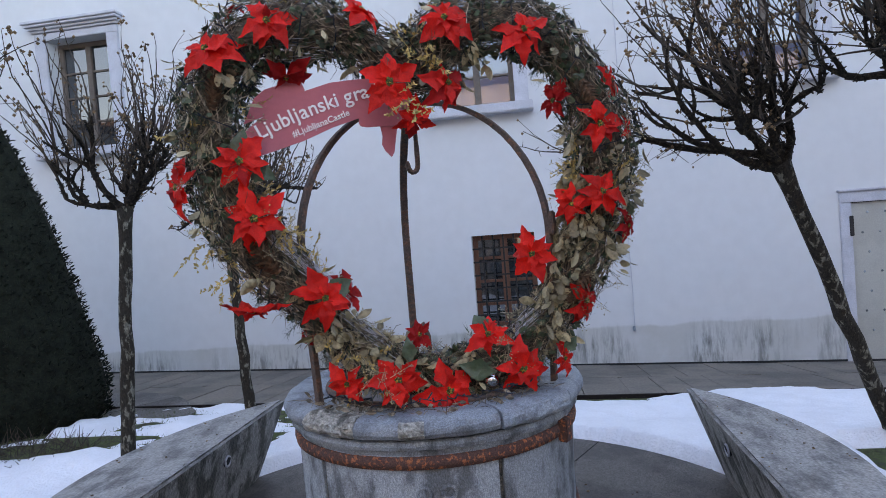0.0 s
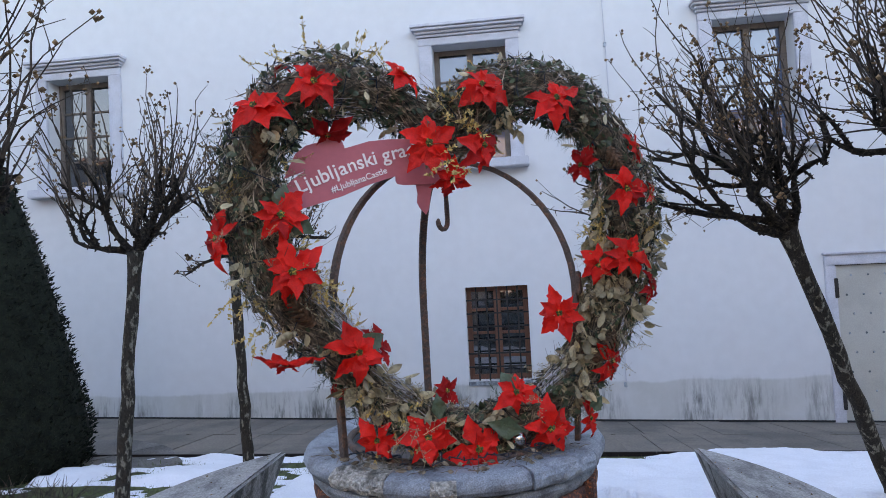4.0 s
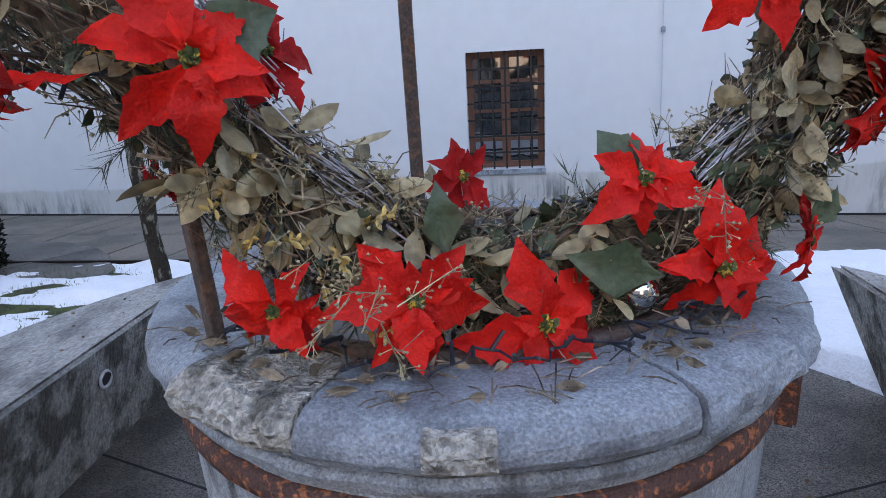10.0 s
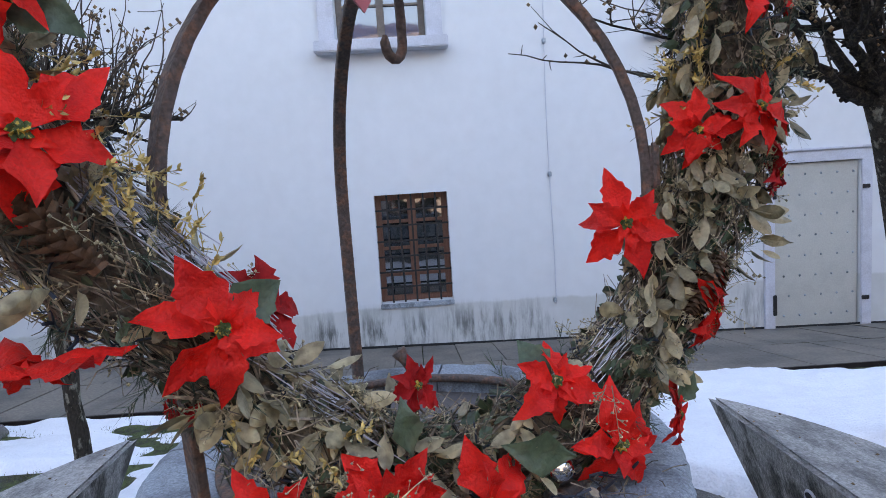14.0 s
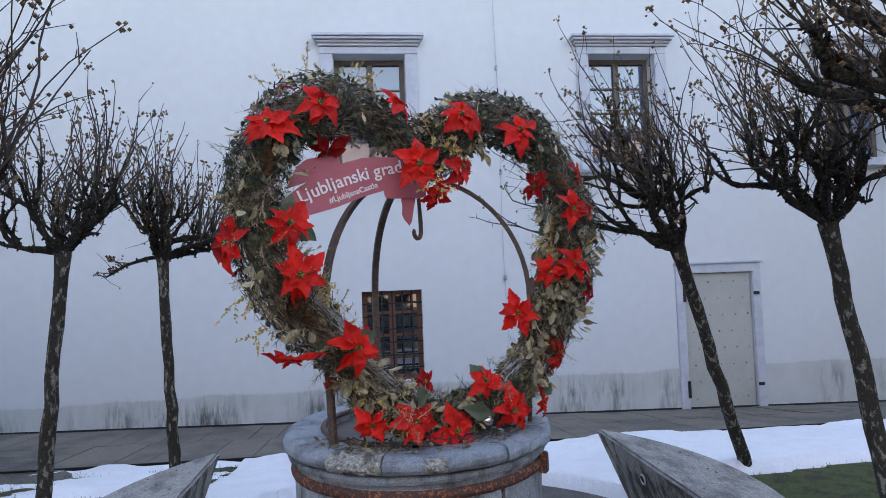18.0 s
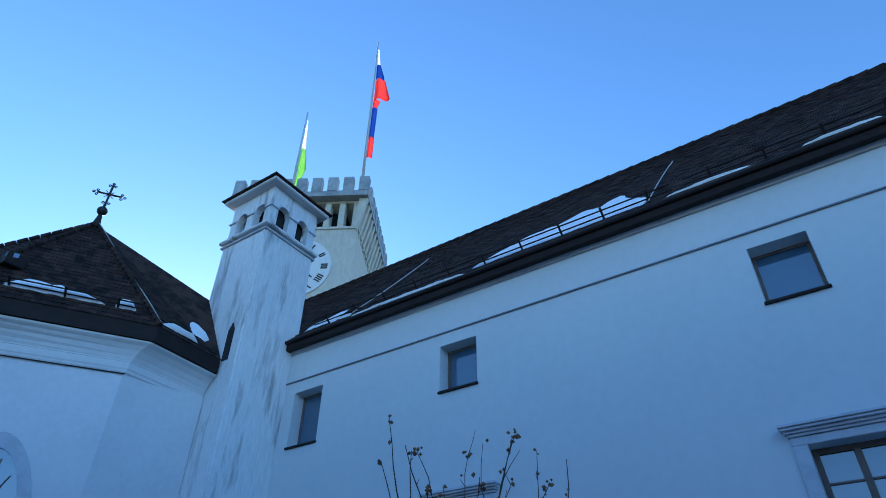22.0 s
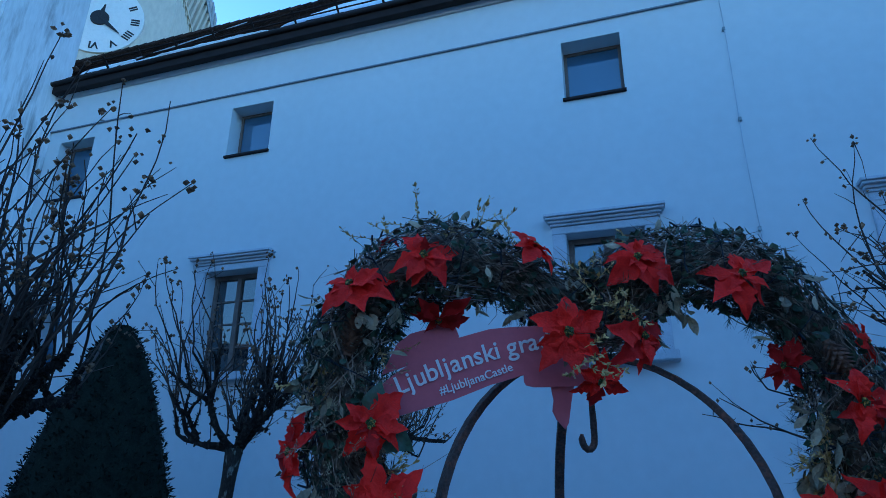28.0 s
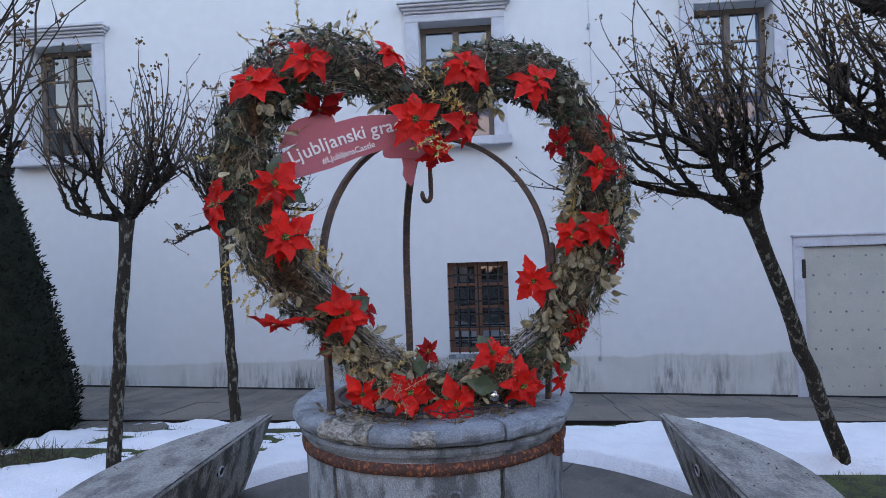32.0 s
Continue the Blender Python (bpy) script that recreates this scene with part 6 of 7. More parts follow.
def lettering(text, s, z, size, turn, off, name):
    cu = bpy.data.curves.new(name, "FONT")
    cu.body, cu.size, cu.extrude, cu.offset = text, size, 0.0015, size * 0.012
    ob = bpy.data.objects.new(name, cu)
    me = bpy.data.meshes.new_from_object(ob)
    bpy.data.objects.remove(ob)
    m = Matrix(((HD.x, 0, HN.x, 0), (HD.y, 0, HN.y, 0), (0, 1, 0, 0), (0, 0, 0, 1)))
    me.transform(Matrix.Translation(on_heart(s, z, off)) @ m @ pose(0, 0, 0, 0, 0, turn))
    return link_mesh(name, me, M_LETTER, sign)


x, z = -0.605, 2.538
for i, ch in enumerate("Ljubljanski grad"):
    f = i / 15
    wd = {"L": 0.046, "j": 0.024, "u": 0.046, "b": 0.046, "l": 0.024, "a": 0.042, "n": 0.046, "s": 0.036, "k": 0.044, "i": 0.024, " ": 0.022, "g": 0.044, "r": 0.034, "d": 0.046}[ch]
    turn = 25 - 14 * f
    if ch != " ":
        lettering(ch, x, z, 0.077, turn, 0.0335, "letter")
    x += wd * 0.83 * math.cos(radians(turn))
    z += wd * 0.83 * math.sin(radians(turn))
lettering("#LjubljanaCastle", -0.48, 2.54, 0.035, 19, 0.0335, "small_lettering")
# ---- chapel details ----
ca, cb = Vector((W[1][0], W[1][1], 0)), Vector((W[2][0], W[2][1], 0))
cw = (cb - ca).normalized()
cn = Vector((-cw.y, cw.x, 0))
if cn.x < 0:
    cn = -cn


def arch_window(along, z0, z1, half):
    """A pointed window on the chapel's wall: stone surround, dark glass, lead bars."""
    c = ca + cw * along
    def outline(h, top, n=8):
        spring = z1 - half * 1.5
        pts = [(-h, z0), (-h, spring)]
        pts += [(-h * (1 - t * t * 0.35 - t * 0.65), spring + (top - spring) * (1 - (1 - t) ** 1.7)) for t in np.linspace(0.1, 0.92, n)]
        pts += [(0, top)]
        return pts + [(-x, z) for x, z in reversed(pts[:-1])]
    inner, outer = outline(half, z1), outline(half + 0.22, z1 + 0.28)
    bm = bmesh.new()
    def vert(x, z, off):
        p = c + cw * x + cn * off
        return bm.verts.new((p.x, p.y, z))
    fo, fi, bi = [vert(x, z, 0.05) for x, z in outer], [vert(x, z, 0.05) for x, z in inner], [vert(x, z, -0.0) for x, z in inner]
    ob = [vert(x, z, -0.02) for x, z in outer]
    for i in range(len(inner) - 1):
        bm.faces.new((fo[i], fo[i + 1], fi[i + 1], fi[i]))
        bm.faces.new((fi[i], fi[i + 1], bi[i + 1], bi[i]))
        bm.faces.new((fo[i + 1], fo[i], ob[i], ob[i + 1]))
    bmesh.ops.recalc_face_normals(bm, faces=bm.faces)
    win = part("window", bm, M_TRIM, chapel, "pointed window in a moulded stone surround")
    bm = bmesh.new()
    vs = [vert(x, z, 0.006) for x, z in inner]
    vk = [vert(x, z, -0.01) for x, z in inner]
    bm.faces.new(vs)
    bm.faces.new(vk[::-1])
    for i in range(len(inner)):
        j = (i + 1) % len(inner)
        bm.faces.new((vs[i], vs[j], vk[j], vk[i]))
    bmesh.ops.recalc_face_normals(bm, faces=bm.faces)
    part("pane", bm, M_SKYGLASS, win)
    s = Soup()
    def bar(x0, z0_, x1, z1_, r):
        p, q = c + cw * x0 + cn * 0.012, c + cw * x1 + cn * 0.012
        s.tube([(p.x, p.y, z0_), (q.x, q.y, z1_)], r, 5)
    spring = z1 - half * 1.5
    bar(0, z0, 0, spring + 0.1, 0.03)
    bar(-half, spring, half, spring, 0.028)
    for k in range(1, 7):
        bar(-half, z0 + (spring - z0) * k / 7, half, z0 + (spring - z0) * k / 7, 0.012)
    for x in (-half * 0.5, half * 0.5):
        bar(x, z0, x, spring, 0.012)
    for x in (-0.6, -0.2, 0.2, 0.6):
        bar(x * half * 0.4, spring, x * half * 0.95, spring + (z1 - spring) * (0.95 - abs(x) * 0.75), 0.014)
    s.make("tracery", M_GREYWOOD, win, "slim glazing bars")


arch_window((cb - ca).length * 0.43, 2.2, 6.4, 0.62)


def tile_rows(a, b, apex, pitch, width, skip=0, jitter=0.006, soup=None, apex2=None):
    """Overlapping tiles on the roof slope over the eave a-b, up to apex (or the ridge apex-apex2)."""
    rg = random.Random(int(a.x * 10) + 77)
    soup = soup or Soup()
    along = (b - a)
    L = along.length
    along.normalize()
    n = along.cross(apex - a).normalized()
    if n.z < 0:
        n = -n
    up = n.cross(along)
    if up.z < 0:
        up = -up
    H = (apex - a).dot(up)
    sa = (apex - a).dot(along)
    sb = (apex2 - a).dot(along) if apex2 else sa
    for r in range(skip, int(H / pitch)):
        h = r * pitch
        f = h / H
        x0, x1 = sa * f, L + (sb - L) * f
        x = x0 + (0.5 * width if r % 2 else 0) - width * 0.5
        while x < x1 - 0.02:
            p = a + along * max(x, x0) + up * h
            w = min(x + width - 0.008, x1) - max(x, x0)
            if w > 0.02:
                j = rg.uniform(-jitter, jitter)
                q = len(soup.v)
                t0, t1 = 0.018 + j, 0.004
                c = [p + n * t0, p + along * w + n * t0, p + along * w + up * pitch * 1.25 + n * t1, p + up * pitch * 1.25 + n * t1]
                soup.v += [c[0], c[1], c[2], c[3], p, p + along * w]
                soup.f += [(q, q + 1, q + 2, q + 3), (q + 4, q + 5, q + 1, q)]
            x += width
    return soup, along, up, n


ev3 = [Vector((x, y, 9.13)) for x, y in EAVE]
apx = Vector(APEX)
ts = None
for i in (0, 1, 2):
    ts, _, _, _ = tile_rows(ev3[i + 1], ev3[i], apx, 0.15, 0.17, soup=ts)
tagged(ts.make("tiles", M_TILE, croof, "small dark roof tiles"), kind="stuff")
s = Soup()
for i in (1, 2, 3):
    a, b = ev3[i], apx if i < 3 else apx
    k = 22
    for j in range(k):
        p, q = a.lerp(b, j / k), a.lerp(b, (j + 0.8) / k)
        s.tube([p + UPZ * 0.03, q + UPZ * 0.06], [0.075, 0.06], 6)
s.make("ridge_tiles", M_TILE, croof, "rounded ridge tiles")
s = Soup()
s.tube([ev3[1].lerp(apx, f) + UPZ * 0.12 + Vector((0.03, 0, 0)) * math.sin(f * 9) for f in np.linspace(0, 1, 14)], 0.012, 5)
s.make("conductor_wire", M_GREYSTONE, croof, "pale conductor wire")


def guard(a, b, up, n, f0, f1, rise, parent, posts):
    """Snow guard: two rails on flat brackets."""
    s = Soup()
    for k in (0.09, 0.2):
        s.tube([a.lerp(b, f0) + up * rise + n * k, a.lerp(b, f1) + up * rise + n * k], 0.016, 6)
    g = s.make("snow_guard", M_GUTTER, parent, "dark two-rail snow guard")
    for i in range(posts):
        p = a.lerp(b, f0 + (f1 - f0) * (i + 0.5) / posts) + up * rise
        s = Soup()
        s.tube([p, p + n * 0.26], 0.028, 4)
        s.make("guard_bracket", M_GUTTER, g)


def roof_snow(origin, along, up, n, spans, parent, seed, label, thick=0.1):
    """Leftover snow lying on a slope: spans of (from, to, low, high)."""
    for x0, x1, lo, hi in spans:
        k = max(6, int((x1 - x0) / 0.12))
        v, f = [], []
        m = 5
        for i in range(k + 1):
            fx = i / k
            edge = min(1, 4 * fx, 4 * (1 - fx))
            top = lo + (hi - lo) * (0.35 + 0.65 * fx) * (0.75 + 0.4 * noise.noise((x0 + fx * 9, seed, 1))) * (0.25 + 0.75 * edge)
            bot = lo + 0.05 * noise.noise((x0 + fx * 13, seed, 7))
            for j in range(m + 1):
                fy = j / m
                h = thick * math.sin(math.pi * min(1, fy * 1.0 + 0.12)) * edge + 0.03 + 0.02 * noise.noise((x0 + fx * 20, fy * 4, seed))
                if j in (0, m) or i in (0, k):
                    h = 0.0
                v.append(origin + along * (x0 + (x1 - x0) * fx) + up * (bot + (top - bot) * fy) + n * h)
        for i in range(k):
            for j in range(m):
                a = i * (m + 1) + j
                f.append((a, a + m + 1, a + m + 2, a + 1))
        sn = raw("roof_snow", v, f, M_SNOW, None, "", True)
        tagged(sn, label, "snow", kind="stuff")


a, b = ev3[1], ev3[2]
al = (b - a).normalized()
nn = al.cross(apx - a).normalized()
nn = nn if nn.z > 0 else -nn
uu = nn.cross(al)
uu = uu if uu.z > 0 else -uu
guard(a, b, uu, nn, 0.1, 0.86, 0.42, croof, 3)
guard(ev3[3], ev3[2], uu, Vector((0.2, -0.6, 0.75)).normalized(), 0.0, 0.9, 0.5, croof, 3)
roof_snow(a, al, uu, nn, [(1.15, 3.1, 0.4, 1.15), (0.55, 0.98, 0.4, 1.15)], chapel, 3, "patch of old snow behind the chapel snow guard")
a2 = ev3[0]
al2 = (ev3[1] - a2).normalized()
n2 = al2.cross(apx - a2).normalized()
n2 = n2 if n2.z > 0 else -n2
u2 = n2.cross(al2)
u2 = u2 if u2.z > 0 else -u2
roof_snow(a2, al2, u2, n2, [(0.1, 0.6, 0.6, 2.0), (0.6, 1.6, 0.22, 0.5)], chapel, 5, "thin strip of snow at the chapel eave")
bm = box(-0.18, -0.2, 0, 0.18, 0.2, 0.3, 0.02)
bmesh.ops.transform(bm, matrix=Matrix.Translation(a + al * 3.2 + uu * 1.1), verts=bm.verts)
part("roof_light", bm, M_GUTTER, croof, "small dark roof light")
bm = box(-0.12, -0.205, 0.16, 0.12, -0.2, 0.27)
bmesh.ops.transform(bm, matrix=Matrix.Translation(a + al * 3.2 + uu * 1.1) @ pose(0, 0, 0, 0, 0, 57), verts=bm.verts)
part("roof_light_pane", bm, M_SKYGLASS, croof)

cross = part("finial", lathe([(0.0001, 12.55), (0.12, 12.55), (0.07, 12.85), (0.04, 13.02), (0.0001, 13.02)], APEX[0], APEX[1], 14), M_DARKIRON, chapel, "dark iron finial with ball and trefoil cross", True)
bm = bmesh.new()
bmesh.ops.create_uvsphere(bm, u_segments=16, v_segments=10, radius=0.13, matrix=Matrix.Translation((APEX[0], APEX[1], 13.12)))
part("ball", bm, M_DARKIRON, cross, "", True)
s = Soup()
cx, cy = APEX[0], APEX[1]
D2 = Vector((0.55, 0.83, 0)).normalized()
C2 = Vector((cx, cy, 13.7))
s.tube([C2 - UPZ * 0.5, C2 + UPZ * 0.36], 0.03, 6)
s.tube([C2 - D2 * 0.3, C2 + D2 * 0.3], 0.028, 6)
for w in (UPZ, -D2, D2, -UPZ):
    e = C2 + w * 0.3
    side = D2 if abs(w.z) > 0.5 else UPZ
    for q in (e + w * 0.08, e + side * 0.07, e - side * 0.07):
        s.tube([q + Vector((0.03 * math.cos(t) * D2.x, 0.03 * math.cos(t) * D2.y, 0.03 * math.sin(t))) for t in np.linspace(0, 6.283, 9)], 0.014, 4)
for sx, sz in ((1, 1), (-1, 1), (1, -1), (-1, -1)):
    s.tube([C2 + D2 * (0.03 * sx) + UPZ * (0.03 * sz), C2 + D2 * (0.11 * sx) + UPZ * (0.11 * sz)], 0.01, 4)
s.make("cross", M_DARKIRON, cross, "wrought trefoil cross")

# ---- roof of the long house: tiles, guard, leftover snow ----
ea, eb = Vector((-11.28, EY - 0.12, EZ + 0.24)), Vector((12, EY - 0.12, EZ + 0.24))
ra, rb = Vector((-20.5, RY, RZ + 0.02)), Vector((12, RY, RZ + 0.02))
ts, al3, u3, n3 = tile_rows(ea, eb, ra, 0.19, 0.2, skip=2, apex2=rb)
tagged(ts.make("tiles", M_TILE, roof, "rows of small dark tiles"), kind="stuff")
tile = bpy.data.meshes.new("tile")
_w, _p = 0.192, 0.2375
_c = [(0, 0, 0.02), (_w, 0, 0.02), (_w, _p, 0.008), (0, _p, 0.008), (0, 0, 0.0), (_w, 0, 0.0)]
tile.from_pydata([tuple(al3 * x + u3 * y + n3 * z) for x, y, z in _c], [], [(0, 1, 2, 3), (4, 5, 1, 0)])
tile.materials.append(M_TILE)
for r in range(2):
    for i in range(110):
        ob = new("tile", tile)
        ob.parent = roof
        ob.matrix_parent_inverse = roof.matrix_basis.inverted()
        ob.location = ea + al3 * (i * 0.2 + (0.1 if r else 0)) + u3 * (r * 0.19)
s = Soup()
for i in range(82):
    x = -20.9 + i * 0.4
    s.tube([(x, RY, RZ + 0.03), (x + 0.395, RY, RZ + 0.045)], [0.075, 0.095], 7)
s.make("ridge_tiles", M_TILE, roof, "rounded ridge tiles")
guard(ea, eb, u3, n3, 0.03, 0.42, 0.42, roof, 10)
guard(ea, eb, u3, n3, 0.43, 0.75, 0.42, roof, 8)
roof_snow(ea, al3, u3, n3, [(5.3, 9.25, 0.42, 4.6)], roof, 1, "long patch of old snow behind the snow guard")
roof_snow(ea, al3, u3, n3, [(0.2, 1.3, 0.5, 2.2), (1.2, 1.9, 0.35, 0.8), (2.0, 5.3, 0.16, 0.27), (9.6, 11.2, 0.22, 0.32), (11.9, 13.2, 0.22, 0.3), (14.2, 15.4, 0.22, 0.3)], roof, 2, "thin strip of snow along the eave", 0.03)
s = Soup()
for x0, sway in ((9.35, 0.15), (2.1, -0.5), (15.2, 0.3)):
    s.tube([ea + al3 * (x0 + sway * f * f) + u3 * (0.2 + 5.5 * f) + n3 * 0.08 for f in np.linspace(0, 1, 8)], 0.014, 5)
s.make("conductor_wire", M_GREYSTONE, roof, "pale conductor wire on the tiles")

# ---- tower: clock, flags ----
def on_face(u, z, off=0.0):
    p = TC + TU * u + TV * (INS - off)
    return Vector((p.x, p.y, z))


UC, ZC, RC = 3.72, 22.7, 1.95
bm = bmesh.new()
bmesh.ops.create_cone(bm, cap_ends=True, segments=48, radius1=RC, radius2=RC, depth=0.12, matrix=Matrix.Translation(on_face(UC, ZC, 0.04)) @ (-TV).to_track_quat("Z", "Y").to_matrix().to_4x4())
clock = part("clock", bm, M_CLOCK, tower, "white clock face with black Roman numerals")
fm = Matrix(((-TU.x, 0, -TV.x, 0), (-TU.y, 0, -TV.y, 0), (0, 1, 0, 0), (0, 0, 0, 1)))
for i, num in enumerate(("XII", "I", "II", "III", "IIII", "V", "VI", "VII", "VIII", "IX", "X", "XI")):
    ang = -30 * i
    cu = bpy.data.curves.new("numeral", "FONT")
    cu.body, cu.size, cu.extrude, cu.align_x, cu.align_y, cu.offset = num, 0.52, 0.01, "CENTER", "CENTER", 0.012
    ob = bpy.data.objects.new("numeral", cu)
    me = bpy.data.meshes.new_from_object(ob)
    bpy.data.objects.remove(ob)
    rr = 1.55
    me.transform(Matrix.Translation(on_face(UC, ZC, 0.115)) @ fm @ Matrix.Translation((rr * math.sin(radians(-ang)), rr * math.cos(radians(-ang)), 0)) @ pose(0, 0, 0, 0, 0, ang))
    link_mesh("numeral", me, M_DARKIRON, clock)
for ang, L, w in ((-128, 1.25, 0.09), (-10, 0.8, 0.1)):
    bm = bmesh.new()
    bmesh.ops.create_cone(bm, cap_ends=True, segments=4, radius1=w * 1.6, radius2=w * 0.3, depth=L, matrix=Matrix.Translation(on_face(UC, ZC, 0.16)) @ fm @ pose(0, 0, 0, 0, 0, ang) @ Matrix.Translation((0, L / 2, 0)) @ pose(0, 0, 0, -90) @ Matrix.Diagonal((1, 0.15, 1, 1)))
    part("hand", bm, M_DARKIRON, clock, "black clock hand")
bm = bmesh.new()
bmesh.ops.create_cone(bm, cap_ends=True, segments=24, radius1=0.42, radius2=0.4, depth=0.06, matrix=Matrix.Translation(on_face(UC, ZC, 0.14)) @ (-TV).to_track_quat("Z", "Y").to_matrix().to_4x4())
part("hub", bm, M_DARKIRON, clock)


def flag(px, py, z0, z1, bands, width, foot, seed, label, turn):
    """A hoisted flag hanging slack from a tall white pole; bands from the top: material, share, reach."""
    f = thing("flag", (px, py, z0), label, "flag", "flags on the tower")
    s = Soup()
    s.tube([(px, py, z0), (px, py, z1)], [0.11, 0.05], 8)
    s.make("pole", M_POLE, f, "slim white flagpole", True)
    top = z1 - 0.9
    way = Vector((math.cos(radians(turn)), math.sin(radians(turn)), 0))
    side = Vector((-way.y, way.x, 0))
    z = top
    last = 0.0
    for m, drop, reach0, reach1 in bands:
        v, fc = [], []
        n, k = 6, 8
        for i in range(n + 1):
            t = i / n
            r = reach0 + (reach1 - reach0) * t
            for j in range(k + 1):
                q = j / k
                p = Vector((px, py, z - drop * t * 1.02 - 0.3 * q * q * min(1, r))) + way * (0.08 + r * q) + side * (0.16 * math.sin(q * 8 + seed + t) * min(1, r))
                v.append(p)
        for i in range(n):
            for j in range(k):
                a = i * (k + 1) + j
                fc.append((a, a + 1, a + k + 2, a + k + 1))
        raw("cloth", v, fc, m, f, "", True)
        z -= drop
    return f


p1 = TC + TU * 0.55 + TV * 0.45
flag(p1.x, p1.y, 28.0, 43.6, [(M_FLAGW, 1.9, 0.06, 0.3), (M_FLAGB, 1.7, 0.3, 0.75), (M_FLAGR, 2.3, 0.75, 1.3), (M_FLAGR, 0.8, 0.6, 0.42), (M_FLAGB, 2.9, 0.42, 0.4), (M_FLAGR, 1.9, 0.4, 0.42)], 2.0, 0, 1, "slack white, blue and red flag on a tall white pole", 20)
p2 = TC + TU * 5.1 + TV * 0.9
flag(p2.x, p2.y, 28.0, 36.4, [(M_FLAGW, 2.8, 0.1, 0.4), (M_FLAGG, 2.0, 0.4, 0.75), (M_FLAGG, 1.6, 0.65, 0.35)], 1.0, 0, 2, "slack white and green flag on a white pole", 20)

# ---- lawn, snow and paving ----
def snow_depth(x, y):
    d = math.hypot(x - WX, y - WY)
    if d < 1.83 or y > 6.93 or math.hypot(x + 5.0, y - 6.35) < 1.0:
        return -1
    n = noise.fractal((x * 0.9, y * 1.3, 3.3), 1.0, 2.0, 5)
    if x > -1.6:
        w = 1.0 if y > 5.08 + 0.08 * math.sin(x * 2) else (1.0 if x < 2.2 and y > 4.3 else -0.9 if y > 4.22 else 0.5)
        if y > 6.45:
            w -= (y - 6.45) * 2.4 * (0.4 + 0.8 * (0.5 + 0.5 * math.sin(x * 1.9 + 0.8)))
    else:
        w = 0.62 if y > 5.85 else (-0.15 if y > 5.2 else 0.42)
        if y > 6.5:
            w -= 0.5
        if x < -3.2 and y < 5.4:
            w -= 0.25
    return 0.13 * (w * 0.75 + 0.75 * n - 0.12)


def snow_sheet():
    st = 0.055
    nx, ny = int(12.5 / st), int(4.6 / st)
    v, idx, f = [], {}, []
    def vid(i, j):
        if (i, j) not in idx:
            x, y = -6.0 + i * st, 2.35 + j * st
            h = min(depth[i, j], 0.1)
            idx[i, j] = len(v)
            v.append((x, y, ground_z(x, y) - 0.012 + h + (0.008 * noise.noise((x * 9, y * 9, 1)) if h > 0.01 else 0)))
        return idx[i, j]
    depth = {(i, j): snow_depth(-6.0 + i * st, 2.35 + j * st) for i in range(nx + 1) for j in range(ny + 1)}
    for k in depth:
        depth[k] = max(depth[k], -0.03)
    for i in range(nx):
        for j in range(ny):
            if max(depth[i, j], depth[i + 1, j], depth[i, j + 1], depth[i + 1, j + 1]) > 0:
                f.append((vid(i, j), vid(i + 1, j), vid(i + 1, j + 1), vid(i, j + 1)))
    return tagged(raw("snow", v, f, M_SNOW, None, "", True), "melting patches of old snow on the lawn", "snow", kind="stuff")


snow_sheet()
s = Soup()
rg = random.Random(31)
for i in range(26000):
    x = rg.uniform(-5.2, -1.5) if i % 2 else rg.uniform(-1.4, 6.0)
    y = rg.uniform(2.6, 6.9)
    if math.hypot(x - WX, y - WY) < 1.84 or snow_depth(x, y) > 0.01:
        continue
    p = Vector((x, y, ground_z(x, y) - 0.015))
    w = Vector((rg.uniform(-0.8, 0.8), rg.uniform(-0.8, 0.8), 1)).normalized()
    q = w.cross(Vector((rg.uniform(-1, 1), rg.uniform(-1, 1), 0))).normalized() * 0.003
    L = rg.uniform(0.02, 0.05)
    b = len(s.v)
    s.v += [p - q, p + q, p + w * L]
    s.f.append((b, b + 1, b + 2))
tagged(s.make("grass", M_BLADE), "short winter grass showing between the snow", "grass", kind="stuff")
bed = tagged(part("soil_bed", lathe([(0.2, 0.3), (1.75, 0.3), (1.7, 0.462), (0.2, 0.47)], -4.75, 6.0, 40, jitter=0.05), M_FLOOR), "dark bare soil bed round the yew", "soil", kind="structure")

shrub = thing("low_shrub", (-3.75, 5.35, 0.55), "low tangle of bare brown twigs beside the yew", "shrub")
s = Soup()
for i in range(260):
    a = rg.uniform(0, 6.28)
    r = math.sqrt(rg.random()) * 0.55
    p = Vector((-3.85 + r * math.cos(a), 5.3 + 0.7 * r * math.sin(a), 0.53))
    w = Vector((rg.uniform(-1, 1), rg.uniform(-1, 1), rg.uniform(0.3, 1.0))).normalized()
    L = rg.uniform(0.1, 0.26)
    s.tube([p, p + w * L * 0.5 + Vector((rg.uniform(-1, 1), rg.uniform(-1, 1), 0)) * 0.03, p + w * L], [0.004, 0.003, 0.0015], 3, False)
tagged(s.make("twig_growth", M_SHOOT, shrub, "tangled bare twigs"), kind="stuff")

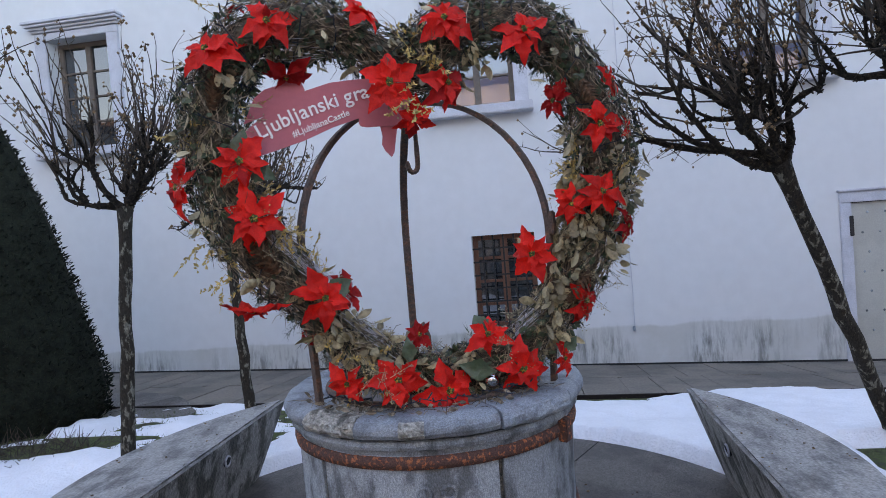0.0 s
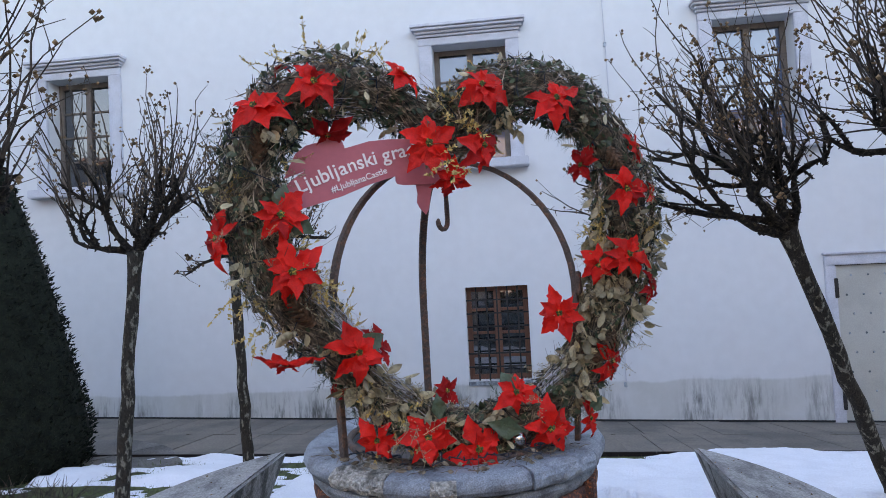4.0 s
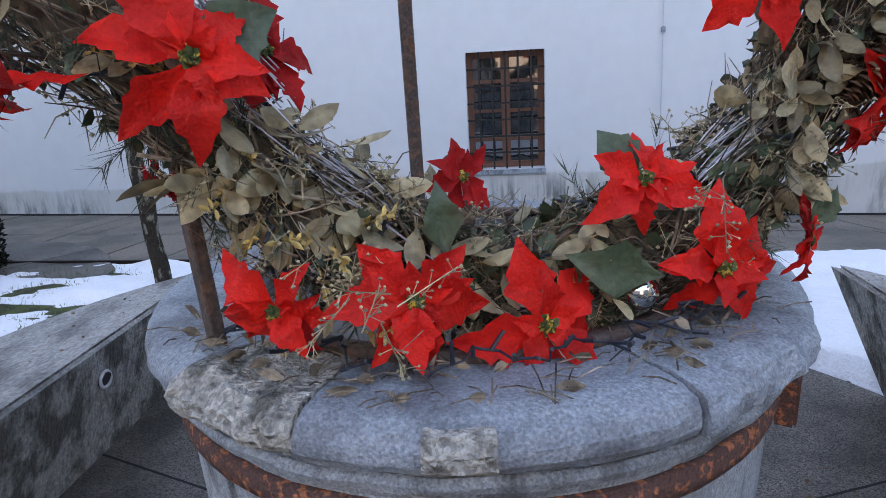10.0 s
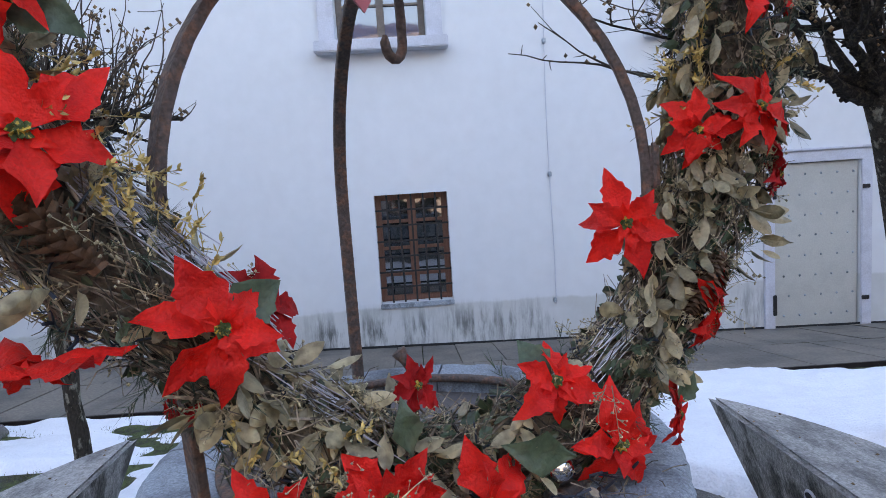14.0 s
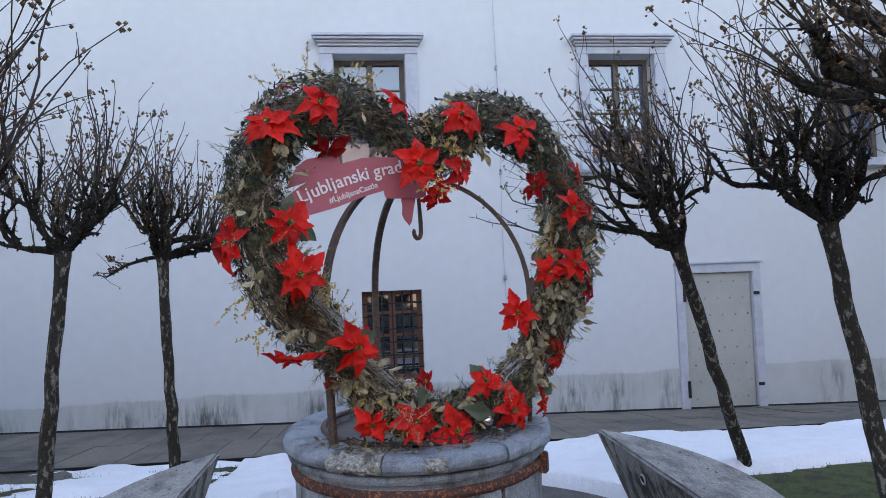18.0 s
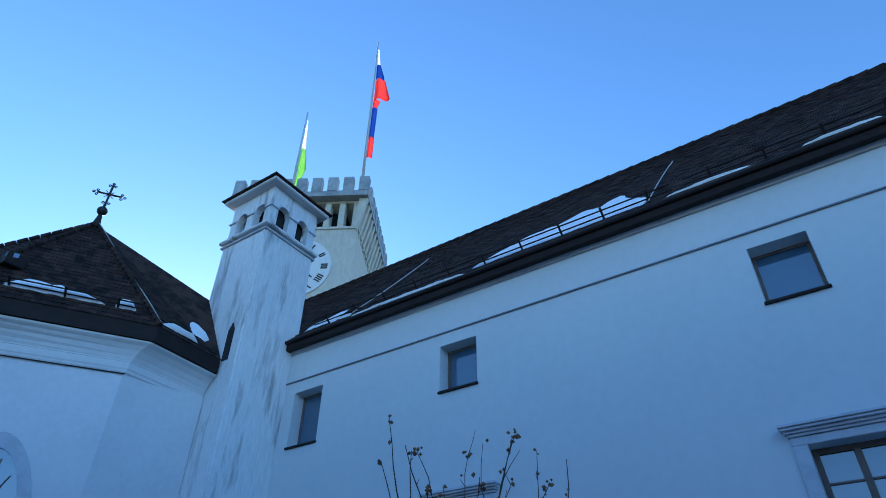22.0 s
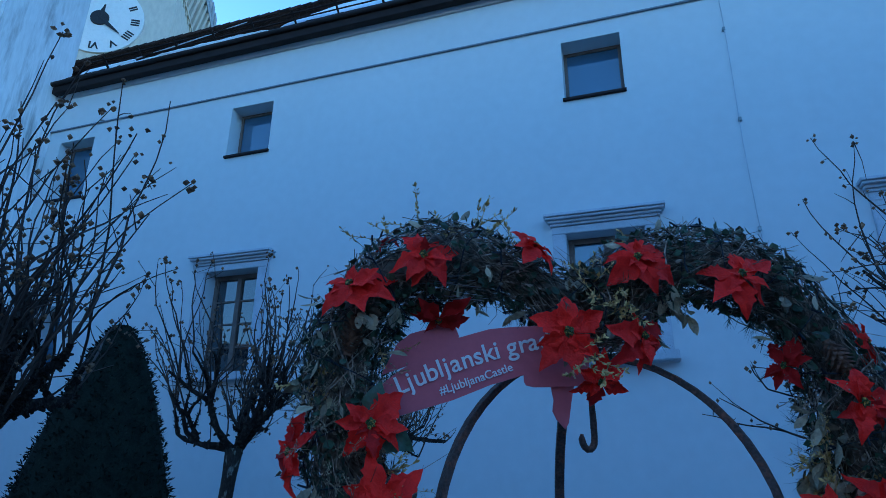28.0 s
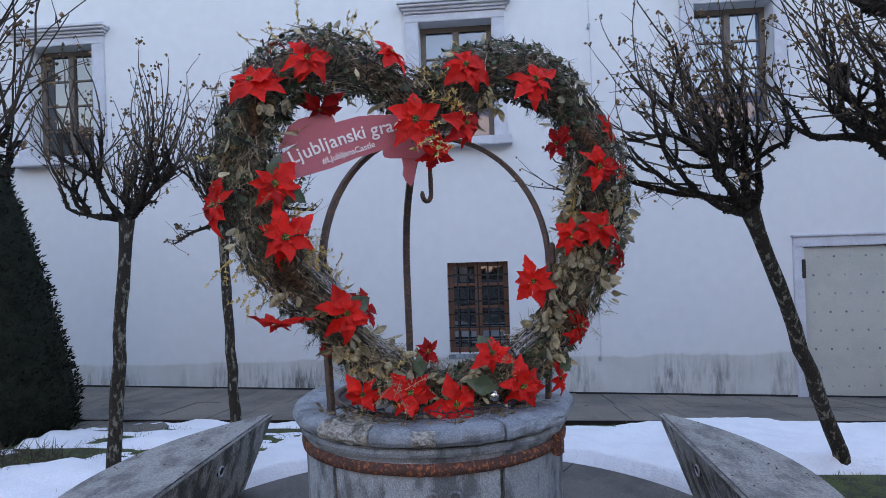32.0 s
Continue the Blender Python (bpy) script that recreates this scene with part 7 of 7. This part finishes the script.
edging = thing("kerb", (0, 6.97, 0.35), "narrow dark edging between lawn and paving", "kerb", kind="structure")
for i in range(14):
    x0 = -9 + i * 1.5
    bm = bmesh.new()
    v = [bm.verts.new((x, y, ground_z(x, y) + dz)) for dz in (-0.1, 0.03) for x, y in ((x0 + 0.004, 6.955), (x0 + 1.496, 6.955), (x0 + 1.496, 6.985), (x0 + 0.004, 6.985))]
    for f in ((0, 1, 2, 3), (7, 6, 5, 4), (0, 4, 5, 1), (1, 5, 6, 2), (2, 6, 7, 3), (3, 7, 4, 0)):
        bm.faces.new([v[k] for k in f])
    bmesh.ops.recalc_face_normals(bm, faces=bm.faces)
    part("kerb_piece", bm, M_GUTTER, edging)
walkway = thing("walkway", (0, 8.2, 0.2), "paved walk of grey-brown slabs along the house", "pavement", kind="structure")
rg = random.Random(9)
for row, (ya, yb) in enumerate(((6.99, 8.25), (8.258, 9.485))):
    x = -12.5 + row * 0.17
    while x < 14:
        wd = rg.choice((0.3, 0.34, 0.4, 0.46))
        dz = rg.uniform(-0.004, 0.004)
        bm = bmesh.new()
        v = [bm.verts.new((xx, yy, ground_z(xx, yy) + 0.012 + dz + k)) for k in (-0.08, 0.0) for xx, yy in ((x, ya), (x + wd - 0.008, ya), (x + wd - 0.008, yb), (x, yb))]
        for f in ((3, 2, 1, 0), (4, 5, 6, 7), (0, 1, 5, 4), (1, 2, 6, 5), (2, 3, 7, 6), (3, 0, 4, 7)):
            bm.faces.new([v[k] for k in f])
        part("paving_slab", bm, M_PAVE, walkway)
        x += wd
# thin near-black strips paint the shadow gap where wall meets paving
for x0 in range(-13, 16, 2):
    v = [(x, y, ground_z(x, 9.47) + 0.014 + z) for x in (x0, x0 + 1.998) for y in (9.488, 9.498) for z in (-0.03, 0.02)]
    raw("wall_foot_shadow_gap", v, [(0, 1, 5, 4), (1, 3, 7, 5)], M_DARK, walkway, "dark strip painting the shadow gap at the wall foot")
for ang in (62, 118, 20, 160, 205, 250, 292, 335):
    bm = box(0.62, -0.004, FLOOR - 0.02, 1.78, 0.004, FLOOR + 0.0015)
    bmesh.ops.transform(bm, matrix=pose(WX, WY, 0, 0, 0, ang), verts=bm.verts)
    part("joint", bm, M_DARK, platform)
s = Soup()
for i in range(90):
    a, r = rg.uniform(0, 6.28), rg.uniform(0.7, 1.25)
    s.blob(Vector((WX + r * math.cos(a), WY + r * math.sin(a), FLOOR + 0.004)), rg.uniform(0.004, 0.011), rg, 0.6)
_bits = Soup()
for i in range(150):
    a, r = radians(rg.uniform(215, 335)), rg.uniform(0.5, 0.62)
    p = Vector((WX + r * math.cos(a), WY + r * math.sin(a), 1.493 - max(0, r - 0.6) * 0.5))
    e = Vector((rg.uniform(-1, 1), rg.uniform(-1, 1), rg.uniform(0, 0.35))).normalized() * rg.uniform(0.015, 0.07)
    _bits.tube([p, p + e * 0.5 + UPZ * 0.004, p + e], 0.0013, 3, False)
    if i % 3 == 0:
        _bits.leaf(p + UPZ * 0.004, e, e.cross(UPZ) + UPZ * rg.uniform(-0.4, 0.4), rg.uniform(0.02, 0.045), 0.018)
tagged(_bits.make("fallen_twigs", M_VINE), "twigs and dry leaves fallen on the well rim", "debris", kind="stuff")
tagged(s.make("fallen_buds", M_BUD), "dry buds scattered on the platform", "debris", kind="stuff")
